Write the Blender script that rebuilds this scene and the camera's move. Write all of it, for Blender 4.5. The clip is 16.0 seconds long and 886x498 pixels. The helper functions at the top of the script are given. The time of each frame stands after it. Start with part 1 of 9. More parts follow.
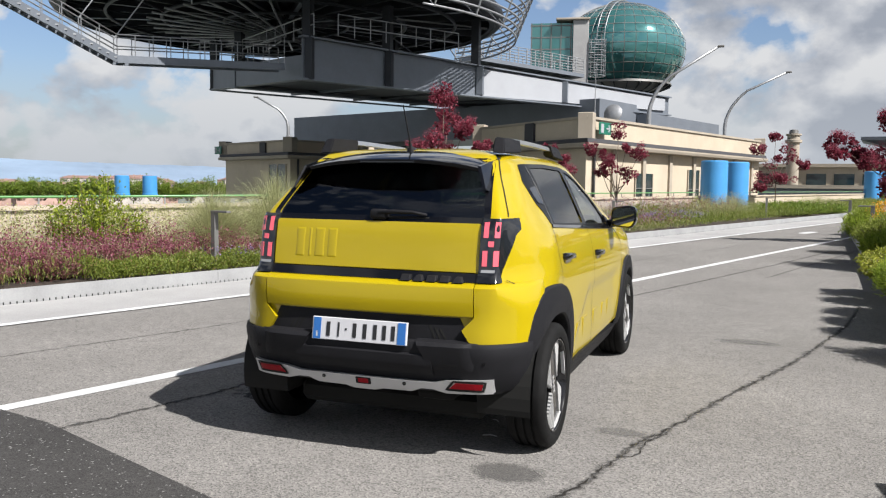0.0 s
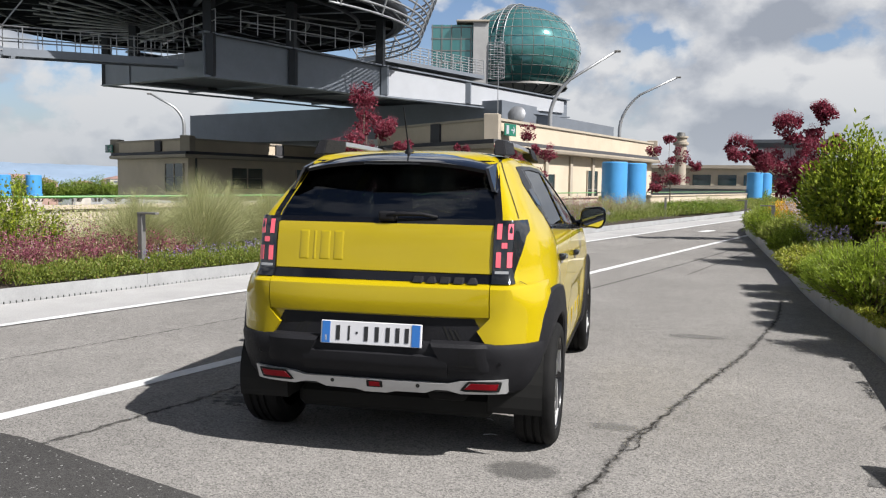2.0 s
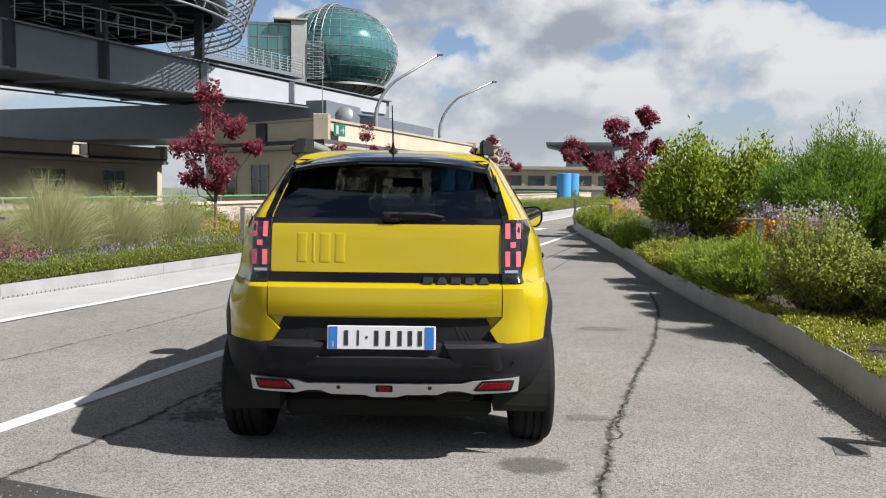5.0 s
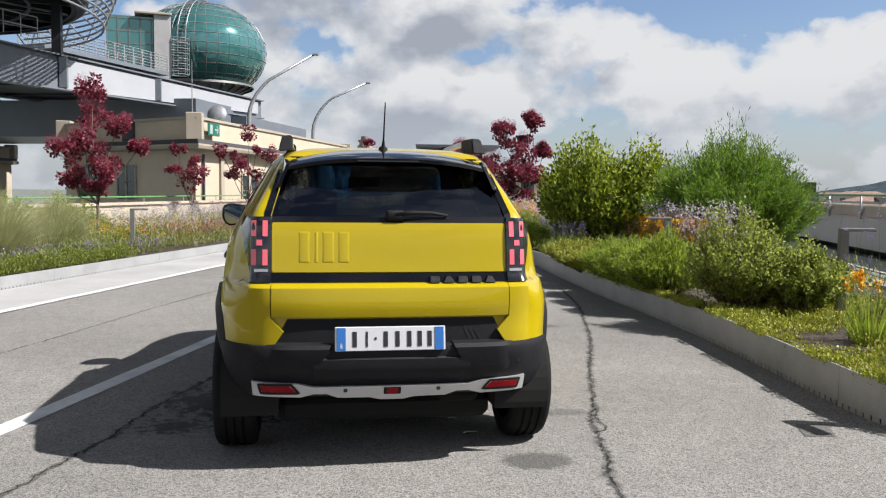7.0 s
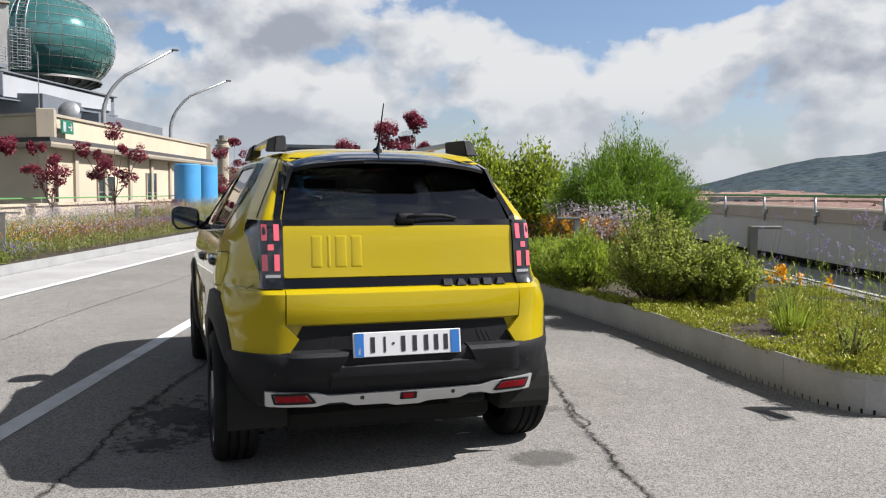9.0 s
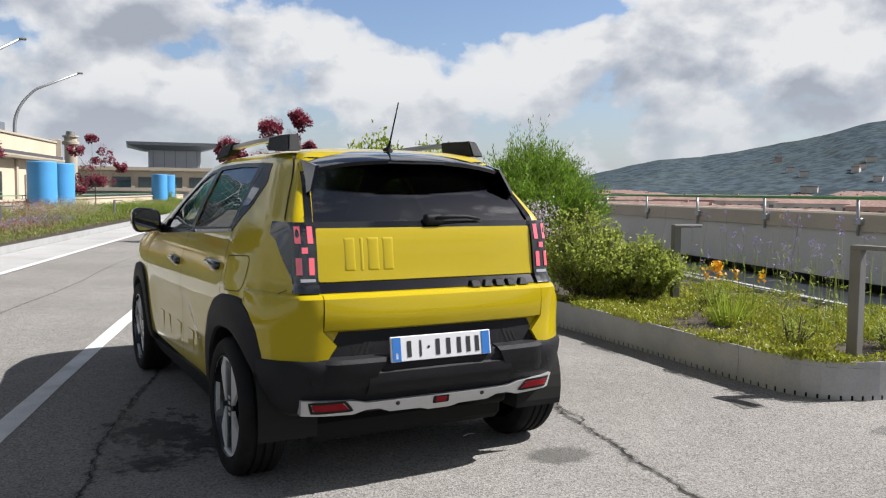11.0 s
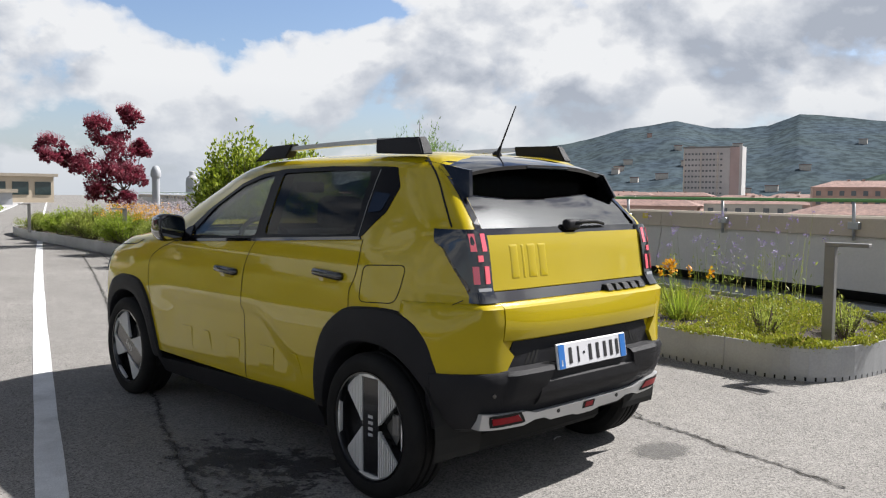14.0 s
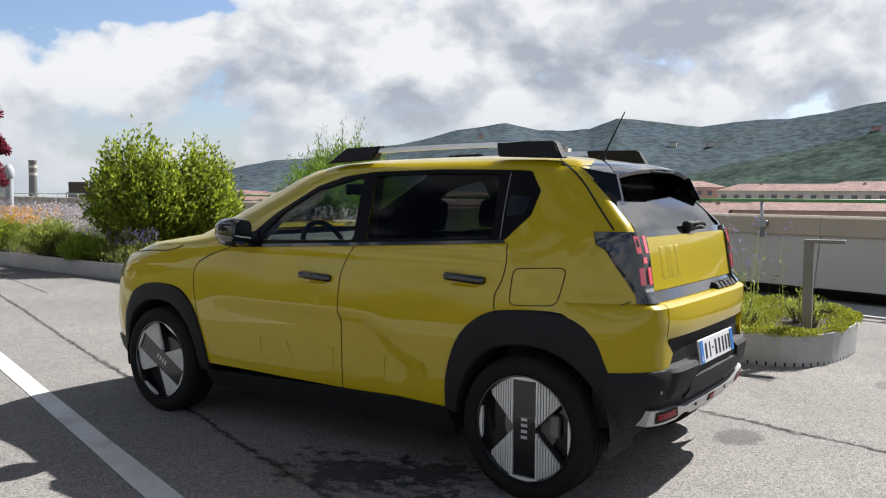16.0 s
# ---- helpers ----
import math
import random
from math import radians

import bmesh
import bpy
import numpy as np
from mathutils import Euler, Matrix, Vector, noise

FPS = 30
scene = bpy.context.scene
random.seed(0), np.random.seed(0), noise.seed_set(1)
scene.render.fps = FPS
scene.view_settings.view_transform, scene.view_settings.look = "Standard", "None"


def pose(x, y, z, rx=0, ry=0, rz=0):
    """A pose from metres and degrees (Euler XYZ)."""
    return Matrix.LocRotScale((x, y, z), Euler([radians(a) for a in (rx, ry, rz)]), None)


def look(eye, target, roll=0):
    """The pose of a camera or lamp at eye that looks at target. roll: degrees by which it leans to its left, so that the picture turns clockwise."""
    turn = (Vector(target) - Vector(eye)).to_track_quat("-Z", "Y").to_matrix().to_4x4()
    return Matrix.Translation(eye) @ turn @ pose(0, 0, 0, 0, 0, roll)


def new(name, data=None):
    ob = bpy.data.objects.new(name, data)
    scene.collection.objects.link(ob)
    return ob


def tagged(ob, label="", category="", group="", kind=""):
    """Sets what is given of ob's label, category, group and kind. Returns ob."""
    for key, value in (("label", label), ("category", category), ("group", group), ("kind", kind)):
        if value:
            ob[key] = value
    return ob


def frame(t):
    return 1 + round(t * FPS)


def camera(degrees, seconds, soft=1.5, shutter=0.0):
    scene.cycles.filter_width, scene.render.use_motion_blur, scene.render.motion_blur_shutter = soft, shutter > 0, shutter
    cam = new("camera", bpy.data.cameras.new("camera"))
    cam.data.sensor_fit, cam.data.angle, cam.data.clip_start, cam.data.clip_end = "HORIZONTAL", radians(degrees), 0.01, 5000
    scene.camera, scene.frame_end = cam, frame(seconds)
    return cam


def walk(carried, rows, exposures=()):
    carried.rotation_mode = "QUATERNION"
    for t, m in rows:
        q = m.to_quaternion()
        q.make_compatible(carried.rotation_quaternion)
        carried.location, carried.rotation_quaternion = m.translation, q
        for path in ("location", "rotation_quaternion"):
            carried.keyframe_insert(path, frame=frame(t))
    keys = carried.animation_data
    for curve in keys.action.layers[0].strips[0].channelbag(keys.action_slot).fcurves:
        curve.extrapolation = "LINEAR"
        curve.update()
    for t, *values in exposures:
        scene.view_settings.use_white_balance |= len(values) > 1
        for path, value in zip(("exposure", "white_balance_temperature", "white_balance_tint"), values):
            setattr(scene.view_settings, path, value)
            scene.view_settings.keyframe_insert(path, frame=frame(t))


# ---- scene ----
cam = camera(56.30, 16.0, soft=1.2)
ROWS = [
    (0.0, 1.7194, -4.1205, 1.3445, 85.391, -0.67, 20.495),
    (0.5, 1.6071, -4.1733, 1.349, 85.421, -0.681, 18.915),
    (1.0, 1.4769, -4.2246, 1.3504, 85.433, -0.7, 17.097),
    (1.5, 1.3478, -4.2655, 1.3492, 85.449, -0.707, 15.42),
    (2.0, 1.1965, -4.2979, 1.3482, 85.476, -0.746, 13.291),
    (2.5, 1.0588, -4.3217, 1.3478, 85.509, -0.742, 11.197),
    (3.0, 0.9014, -4.3433, 1.3457, 85.554, -0.706, 8.865),
    (3.5, 0.7561, -4.3595, 1.3436, 85.593, -0.703, 6.908),
    (4.0, 0.5911, -4.3852, 1.3406, 85.624, -0.657, 4.731),
    (6.5, -0.2099, -4.3485, 1.318, 85.817, -0.621, -6.609),
    (7.0, -0.3826, -4.3079, 1.3103, 85.896, -0.616, -8.991),
    (7.5, -0.5519, -4.2727, 1.309, 85.926, -0.568, -11.319),
    (8.0, -0.7278, -4.2202, 1.3057, 85.974, -0.558, -13.933),
    (8.5, -0.8956, -4.1725, 1.3087, 85.998, -0.504, -16.354),
    (9.0, -1.0766, -4.1208, 1.3111, 86.024, -0.474, -18.864),
    (9.5, -1.2488, -4.0677, 1.3127, 86.054, -0.466, -21.294),
    (12.0, -2.1518, -3.5052, 1.3065, 86.135, -0.555, -33.249),
    (12.5, -2.352, -3.3526, 1.3049, 86.183, -0.53, -35.487),
    (13.0, -2.5641, -3.1786, 1.3104, 86.209, -0.481, -37.984),
    (13.5, -2.7845, -2.9914, 1.3139, 86.222, -0.473, -40.531),
    (14.0, -3.0294, -2.7751, 1.3195, 86.224, -0.458, -43.361),
    (14.5, -3.2522, -2.5607, 1.3193, 86.264, -0.394, -46.043),
    (15.0, -3.4894, -2.2997, 1.3233, 86.279, -0.398, -49.007),
    (15.5, -3.7067, -2.0452, 1.3192, 86.35, -0.335, -51.706),
    (16.0, -3.9295, -1.7523, 1.3268, 86.286, -0.344, -54.73),
]
walk(cam, [(t, pose(x, y, z, rx, ry, rz)) for t, x, y, z, rx, ry, rz in ROWS], exposures=[(0.0, 0.53), (4.0, 0.59), (9.0, 0.64), (12.0, 0.72), (16.0, 0.82)])

# ---- daylight ----
SUN = Vector((1.0, -0.34, 1.09)).normalized()      # towards the sun
sun_data = bpy.data.lights.new("sun", "SUN")
sun_data.energy, sun_data.angle, sun_data.color = 5.7, radians(0.6), (1.0, 0.97, 0.95)
sun = new("sun", sun_data)
sun.matrix_world = look((0, 0, 60), Vector((0, 0, 60)) - SUN)

world = bpy.data.worlds.new("sky")
scene.world = world
world.use_nodes = True


def build_sky(nt):
    nd, ln = nt.nodes, nt.links
    nd.clear()
    out, bg = nd.new("ShaderNodeOutputWorld"), nd.new("ShaderNodeBackground")
    sky = nd.new("ShaderNodeTexSky")
    sky.sky_type, sky.sun_disc = "NISHITA", False
    sky.sun_elevation = math.asin(SUN.z)
    sky.sun_rotation = math.atan2(SUN.x, SUN.y)
    sky.air_density, sky.dust_density, sky.ozone_density = 1.0, 1.2, 1.0
    co = nd.new("ShaderNodeTexCoord")
    sep = nd.new("ShaderNodeSeparateXYZ")
    ln.new(co.outputs["Generated"], sep.inputs[0])

    def math_node(op, a, b=None, clamp=False):
        n = nd.new("ShaderNodeMath")
        n.operation, n.use_clamp = op, clamp
        for i, v in enumerate((a, b)):
            if v is None:
                continue
            if isinstance(v, (int, float)):
                n.inputs[i].default_value = v
            else:
                ln.new(v, n.inputs[i])
        return n.outputs[0]

    # heaped clouds: noise over the directions, drawn out level; the tops catch the light, the bellies are grey
    flat = nd.new("ShaderNodeVectorMath")
    flat.operation = "MULTIPLY"
    flat.inputs[1].default_value = (1.0, 1.0, 1.45)
    ln.new(co.outputs["Generated"], flat.inputs[0])

    def cloud_noise(scale, detail, rough, shift):
        m = nd.new("ShaderNodeVectorMath")
        m.operation = "ADD"
        m.inputs[1].default_value = shift
        ln.new(flat.outputs[0], m.inputs[0])
        n = nd.new("ShaderNodeTexNoise")
        n.inputs["Scale"].default_value, n.inputs["Detail"].default_value = scale, detail
        n.inputs["Roughness"].default_value, n.inputs["Distortion"].default_value = rough, 0.1
        ln.new(m.outputs[0], n.inputs["Vector"])
        total = n.outputs["Fac"]
        for vs, amount in ((8.0, 0.20), (19.0, 0.12), (43.0, 0.055)):       # rounded heads
            v = nd.new("ShaderNodeTexVoronoi")
            v.feature = "SMOOTH_F1"
            v.inputs["Scale"].default_value, v.inputs["Smoothness"].default_value = vs, 0.35
            wob = nd.new("ShaderNodeVectorMath")
            wob.operation = "MULTIPLY_ADD"
            wob.inputs[1].default_value = (0.10, 0.10, 0.10)
            ln.new(n.outputs["Color"], wob.inputs[0]), ln.new(m.outputs[0], wob.inputs[2])
            ln.new(wob.outputs[0], v.inputs["Vector"])
            total = math_node("ADD", total, math_node("MULTIPLY", math_node("SUBTRACT", 0.42, v.outputs["Distance"]), amount))
        return total

    def ramp(fac, stops):
        r = nd.new("ShaderNodeValToRGB")
        while len(r.color_ramp.elements) < len(stops):
            r.color_ramp.elements.new(0.5)
        for e, (p, c) in zip(r.color_ramp.elements, stops):
            e.position, e.color = p, (*c, 1)
        ln.new(fac, r.inputs[0])
        return r.outputs[0]

    # banks and gaps: bearing, elevation, breadth, height (degrees), amount
    bear = nd.new("ShaderNodeMath")
    bear.operation = "ARCTAN2"
    ln.new(sep.outputs[0], bear.inputs[0]), ln.new(sep.outputs[1], bear.inputs[1])
    place = nd.new("ShaderNodeCombineXYZ")
    ln.new(math_node("MULTIPLY", bear.outputs[0], 57.296), place.inputs[0])
    ln.new(math_node("MULTIPLY", math_node("ARCSINE", sep.outputs[2]), 57.296), place.inputs[1])

    def bank(items):
        total = None
        for a, e, wa, we, k in items:
            d = nd.new("ShaderNodeVectorMath")
            d.operation = "MULTIPLY_ADD"
            d.inputs[1].default_value, d.inputs[2].default_value = (1 / wa, 1 / we, 0), (-a / wa, -e / we, 0)
            ln.new(place.outputs[0], d.inputs[0])
            q = nd.new("ShaderNodeVectorMath")
            q.operation = "DOT_PRODUCT"
            ln.new(d.outputs[0], q.inputs[0]), ln.new(d.outputs[0], q.inputs[1])
            g = math_node("MULTIPLY", math_node("POWER", 2.718, math_node("MULTIPLY", q.outputs["Value"], -1.0)), k)
            total = g if total is None else math_node("ADD", total, g)
        return total

    heads = bank(HEADS)
    thin = nd.new("ShaderNodeMapRange")            # more gaps higher up
    thin.inputs["From Min"].default_value, thin.inputs["From Max"].default_value = 0.28, 0.60
    thin.inputs["To Min"].default_value, thin.inputs["To Max"].default_value = 0.0, -0.075
    ln.new(sep.outputs[2], thin.inputs["Value"])
    shift = math_node("ADD", math_node("ADD", math_node("MULTIPLY", heads, 0.07), math_node("ADD", bank(GAPS), thin.outputs[0])), 0.030)
    S0 = Vector((3.3, 1.9, 0.7))
    dens = math_node("ADD", cloud_noise(4.2, 9, 0.58, S0), shift)
    above = math_node("ADD", cloud_noise(4.2, 9, 0.58, S0 + Vector((0.012, -0.004, 0.075))), shift)
    mask = ramp(dens, [(0.405, (0, 0, 0)), (0.450, (0.72, 0.72, 0.72)), (0.50, (1, 1, 1))])
    # fewer clouds overhead, where deep blue shows
    open_up = nd.new("ShaderNodeMapRange")
    open_up.inputs["From Min"].default_value, open_up.inputs["From Max"].default_value = 0.60, 0.90
    open_up.inputs["To Min"].default_value, open_up.inputs["To Max"].default_value = 1.0, 0.15
    ln.new(sep.outputs[2], open_up.inputs["Value"])
    mask = math_node("MULTIPLY", mask, open_up.outputs[0])
    lit = math_node("ADD", math_node("MULTIPLY", math_node("SUBTRACT", dens, above), 3.3), math_node("ADD", math_node("MULTIPLY", heads, 0.30), 0.48))
    thick = math_node("MULTIPLY", math_node("SUBTRACT", dens, 0.52), 1.5)
    body = ramp(math_node("SUBTRACT", lit, thick, True), [(0.10, (0.53, 0.58, 0.67)), (0.40, (0.78, 0.82, 0.89)), (0.70, (1.10, 1.115, 1.13))])
    lum = nd.new("ShaderNodeMix")
    lum.data_type, lum.blend_type = "RGBA", "MULTIPLY"
    lum.inputs["Factor"].default_value = 1.0
    ln.new(body, lum.inputs["A"])
    lum.inputs["B"].default_value = (CLOUD, CLOUD, CLOUD * 1.01, 1)
    mix = nd.new("ShaderNodeMix")
    mix.data_type = "RGBA"
    ln.new(mask, mix.inputs["Factor"])
    blue = nd.new("ShaderNodeMix")
    blue.data_type, blue.blend_type = "RGBA", "MULTIPLY"
    blue.inputs["Factor"].default_value = 1.0
    deep = nd.new("ShaderNodeMapRange")        # pale low down, deeper blue overhead
    deep.inputs["From Min"].default_value, deep.inputs["From Max"].default_value = 0.25, 0.75
    deep.inputs["To Min"].default_value, deep.inputs["To Max"].default_value = 1.0, 0.32
    ln.new(sep.outputs[2], deep.inputs["Value"])
    tone = nd.new("ShaderNodeVectorMath")
    tone.operation = "SCALE"
    tone.inputs[0].default_value = (1.35, 1.42, 1.62)
    ln.new(deep.outputs[0], tone.inputs["Scale"])
    ln.new(tone.outputs[0], blue.inputs["B"])
    ln.new(sky.outputs[0], blue.inputs["A"])
    ln.new(blue.outputs["Result"], mix.inputs["A"])
    ln.new(lum.outputs["Result"], mix.inputs["B"])
    # white haze low over the horizon
    haze = nd.new("ShaderNodeMapRange")
    haze.inputs["From Min"].default_value, haze.inputs["From Max"].default_value = 0.0, 0.13
    haze.inputs["To Min"].default_value, haze.inputs["To Max"].default_value = 0.75, 0.0
    ln.new(sep.outputs[2], haze.inputs["Value"])
    far = nd.new("ShaderNodeMix")
    far.data_type = "RGBA"
    ln.new(haze.outputs[0], far.inputs["Factor"])
    ln.new(mix.outputs["Result"], far.inputs["A"])
    far.inputs["B"].default_value = (CLOUD * 0.72, CLOUD * 0.78, CLOUD * 0.86, 1)
    # bright aureole of thin cloud round the sun
    near_sun = nd.new("ShaderNodeVectorMath")
    near_sun.operation = "DOT_PRODUCT"
    near_sun.inputs[1].default_value = SUN
    ln.new(co.outputs["Generated"], near_sun.inputs[0])
    toward = math_node("MAXIMUM", near_sun.outputs["Value"], 0.0)
    glow = math_node("ADD", math_node("MULTIPLY", math_node("POWER", toward, 14.0), 9.0), math_node("MULTIPLY", math_node("POWER", toward, 160.0), 60.0))
    halo = nd.new("ShaderNodeMix")
    halo.data_type, halo.blend_type = "RGBA", "ADD"
    halo.inputs["Factor"].default_value = 1.0
    ln.new(far.outputs["Result"], halo.inputs["A"]), ln.new(math_node("MULTIPLY", glow, math_node("ADD", 0.12, math_node("MULTIPLY", math_node("MINIMUM", mask, 1.0), 1.3))), halo.inputs["B"])
    ln.new(halo.outputs["Result"], bg.inputs["Color"])
    bg.inputs["Strength"].default_value = 0.0525
    ln.new(bg.outputs[0], out.inputs[0])


CLOUD = 8.7
HEADS = [(7.2, 7.5, 2.2, 1.5, 1), (12.8, 7.2, 2.2, 1.5, 1), (-3.2, 6.8, 1.8, 2.0, 1), (23.5, 9.3, 3.4, 2.6, 1.1), (20.5, 6.6, 3.0, 1.4, 0.9), (33.0, 8.2, 2.0, 1.9, 1.2), (37.6, 9.0, 2.3, 1.9, 1.2),
         (33.5, 5.8, 3.5, 1.4, 0.8), (45.0, 10.3, 3.0, 1.6, 0.9), (53.5, 9.5, 5.0, 2.2, 0.7), (61.0, 5.6, 5.0, 1.0, 0.6), (79.0, 9.8, 6.0, 2.4, 1.2), (-41.0, 6.2, 4.0, 1.6, 0.6), (-34.0, 3.6, 3.0, 1.2, 0.7), (2.0, 4.5, 8.0, 1.6, 0.5), (97.0, 42.0, 9.0, 5.0, 1.0)]
GAPS = [(-46.5, 9.0, 3.5, 1.9, -0.22), (1.0, 9.4, 2.6, 1.2, -0.12), (10.2, 8.9, 2.0, 0.8, -0.12), (29.1, 8.6, 1.5, 1.6, -0.15), (27.5, 12.0, 5.0, 1.5, -0.25), (37.0, 12.1, 4.5, 1.1, -0.22), (-0.4, 12.5, 3.0, 0.8, 0.10), (60.0, 11.0, 22.0, 5.0, 0.08), (76.0, 49.0, 13.0, 6.0, -0.20), (118.0, 56.0, 16.0, 7.0, -0.18), (17.0, 12.6, 4.5, 1.0, -0.12)]
build_sky(world.node_tree)

# ---- materials ----


def mat(name, c, rough=0.6, metal=0.0, var=0.15, scale=6.0, bump=0.0, bscale=80.0, c2=None, coat=0.0, fine=0.0, fscale=200.0, spec=None, rnd=0.0, sub=0.0, stretch=None):
    """A surface with colour varied at two scales, fine relief, and gloss."""
    m = bpy.data.materials.new(name)
    m.use_nodes = True
    nt = m.node_tree
    nd, ln = nt.nodes, nt.links
    b = nd["Principled BSDF"]
    co = nd.new("ShaderNodeTexCoord").outputs["Object"]
    if stretch:
        mp = nd.new("ShaderNodeMapping")
        mp.inputs["Scale"].default_value = stretch
        ln.new(co, mp.inputs[0])
        co = mp.outputs[0]

    def noise_tex(s, d):
        n = nd.new("ShaderNodeTexNoise")
        n.inputs["Scale"].default_value, n.inputs["Detail"].default_value, n.inputs["Roughness"].default_value = s, d, 0.6
        ln.new(co, n.inputs["Vector"])
        return n.outputs["Fac"]

    def mixed(fac, a, bb, blend="MIX"):
        x = nd.new("ShaderNodeMix")
        x.data_type, x.blend_type = "RGBA", blend
        for key, v in (("Factor", fac), ("A", a), ("B", bb)):
            if isinstance(v, (tuple, float, int)):
                x.inputs[key].default_value = (*v, 1) if isinstance(v, tuple) else v
            else:
                ln.new(v, x.inputs[key])
        return x.outputs["Result"]

    def spread(fac, lo, hi):
        r = nd.new("ShaderNodeMapRange")
        r.inputs["From Min"].default_value, r.inputs["From Max"].default_value = lo, hi
        ln.new(fac, r.inputs["Value"])
        return r.outputs[0]

    dark = tuple(v * (1 - var) for v in c) if c2 is None else c2
    col = mixed(spread(noise_tex(scale, 5), 0.35, 0.65), tuple(min(1, v * (1 + var * 0.5)) for v in c), dark)
    if fine:
        col = mixed(spread(noise_tex(fscale, 3), 0.38, 0.62), col, mixed(1.0, col, tuple([1 - fine] * 3), "MULTIPLY"))
    if rnd:
        oi = nd.new("ShaderNodeObjectInfo").outputs["Random"]
        col = mixed(spread(oi, 0, 1), col, mixed(1.0, col, tuple([1 - rnd] * 3), "MULTIPLY"))
    ln.new(col, b.inputs["Base Color"])
    b.inputs["Roughness"].default_value, b.inputs["Metallic"].default_value = rough, metal
    if coat:
        b.inputs["Coat Weight"].default_value, b.inputs["Coat Roughness"].default_value = coat, 0.03
    if spec is not None:
        b.inputs["Specular IOR Level"].default_value = spec
    if bump:
        bp = nd.new("ShaderNodeBump")
        bp.inputs["Strength"].default_value, bp.inputs["Distance"].default_value = min(1, bump), 0.01
        ln.new(noise_tex(bscale, 4), bp.inputs["Height"])
        ln.new(bp.outputs[0], b.inputs["Normal"])
    return m


def leaf_mat(name, a, bcol, dry=None, trans=0.35, spec=0.5):
    """Leaves: colour differs leaf by leaf, light shines through."""
    m = bpy.data.materials.new(name)
    m.use_nodes = True
    nt = m.node_tree
    nd, ln = nt.nodes, nt.links
    nd.clear()
    out = nd.new("ShaderNodeOutputMaterial")
    geo = nd.new("ShaderNodeNewGeometry")
    r = nd.new("ShaderNodeValToRGB")
    els = r.color_ramp.elements
    els[0].color, els[1].color = (*a, 1), (*bcol, 1)
    if dry:
        e = els.new(0.9)
        e.color = (*bcol, 1)
        els[-1].color = (*dry, 1)
    ln.new(geo.outputs["Random Per Island"], r.inputs[0])
    d = nd.new("ShaderNodeBsdfPrincipled")
    d.inputs["Roughness"].default_value = 0.55
    d.inputs["Specular IOR Level"].default_value = spec
    t = nd.new("ShaderNodeBsdfTranslucent")
    mx = nd.new("ShaderNodeMixShader")
    mx.inputs[0].default_value = trans
    ln.new(r.outputs[0], d.inputs["Base Color"]), ln.new(r.outputs[0], t.inputs["Color"])
    ln.new(d.outputs[0], mx.inputs[1]), ln.new(t.outputs[0], mx.inputs[2])
    ln.new(mx.outputs[0], out.inputs[0])
    return m


def glass_mat(name, tint, rough=0.0, ior=1.5, gain=1.0):
    """A thin pane: see-through with a tint, mirroring by Fresnel."""
    m = bpy.data.materials.new(name)
    m.use_nodes = True
    nt = m.node_tree
    nd, ln = nt.nodes, nt.links
    nd.clear()
    out = nd.new("ShaderNodeOutputMaterial")
    tr, gl, mx, lw = nd.new("ShaderNodeBsdfTransparent"), nd.new("ShaderNodeBsdfGlossy"), nd.new("ShaderNodeMixShader"), nd.new("ShaderNodeLayerWeight")
    tr.inputs[0].default_value = (*tint, 1)
    gl.inputs["Roughness"].default_value = rough
    lw.inputs["Blend"].default_value = 0.5
    r0 = ((ior - 1) / (ior + 1)) ** 2 * gain
    pw, ma = nd.new("ShaderNodeMath"), nd.new("ShaderNodeMath")
    pw.operation, ma.operation, ma.use_clamp = "POWER", "MULTIPLY_ADD", True
    pw.inputs[1].default_value = 5.0
    ma.inputs[1].default_value, ma.inputs[2].default_value = 1 - r0, r0
    ln.new(lw.outputs["Facing"], pw.inputs[0]), ln.new(pw.outputs[0], ma.inputs[0])
    f = ma.outputs[0]
    ln.new(f, mx.inputs[0]), ln.new(tr.outputs[0], mx.inputs[1]), ln.new(gl.outputs[0], mx.inputs[2])
    ln.new(mx.outputs[0], out.inputs[0])
    return m


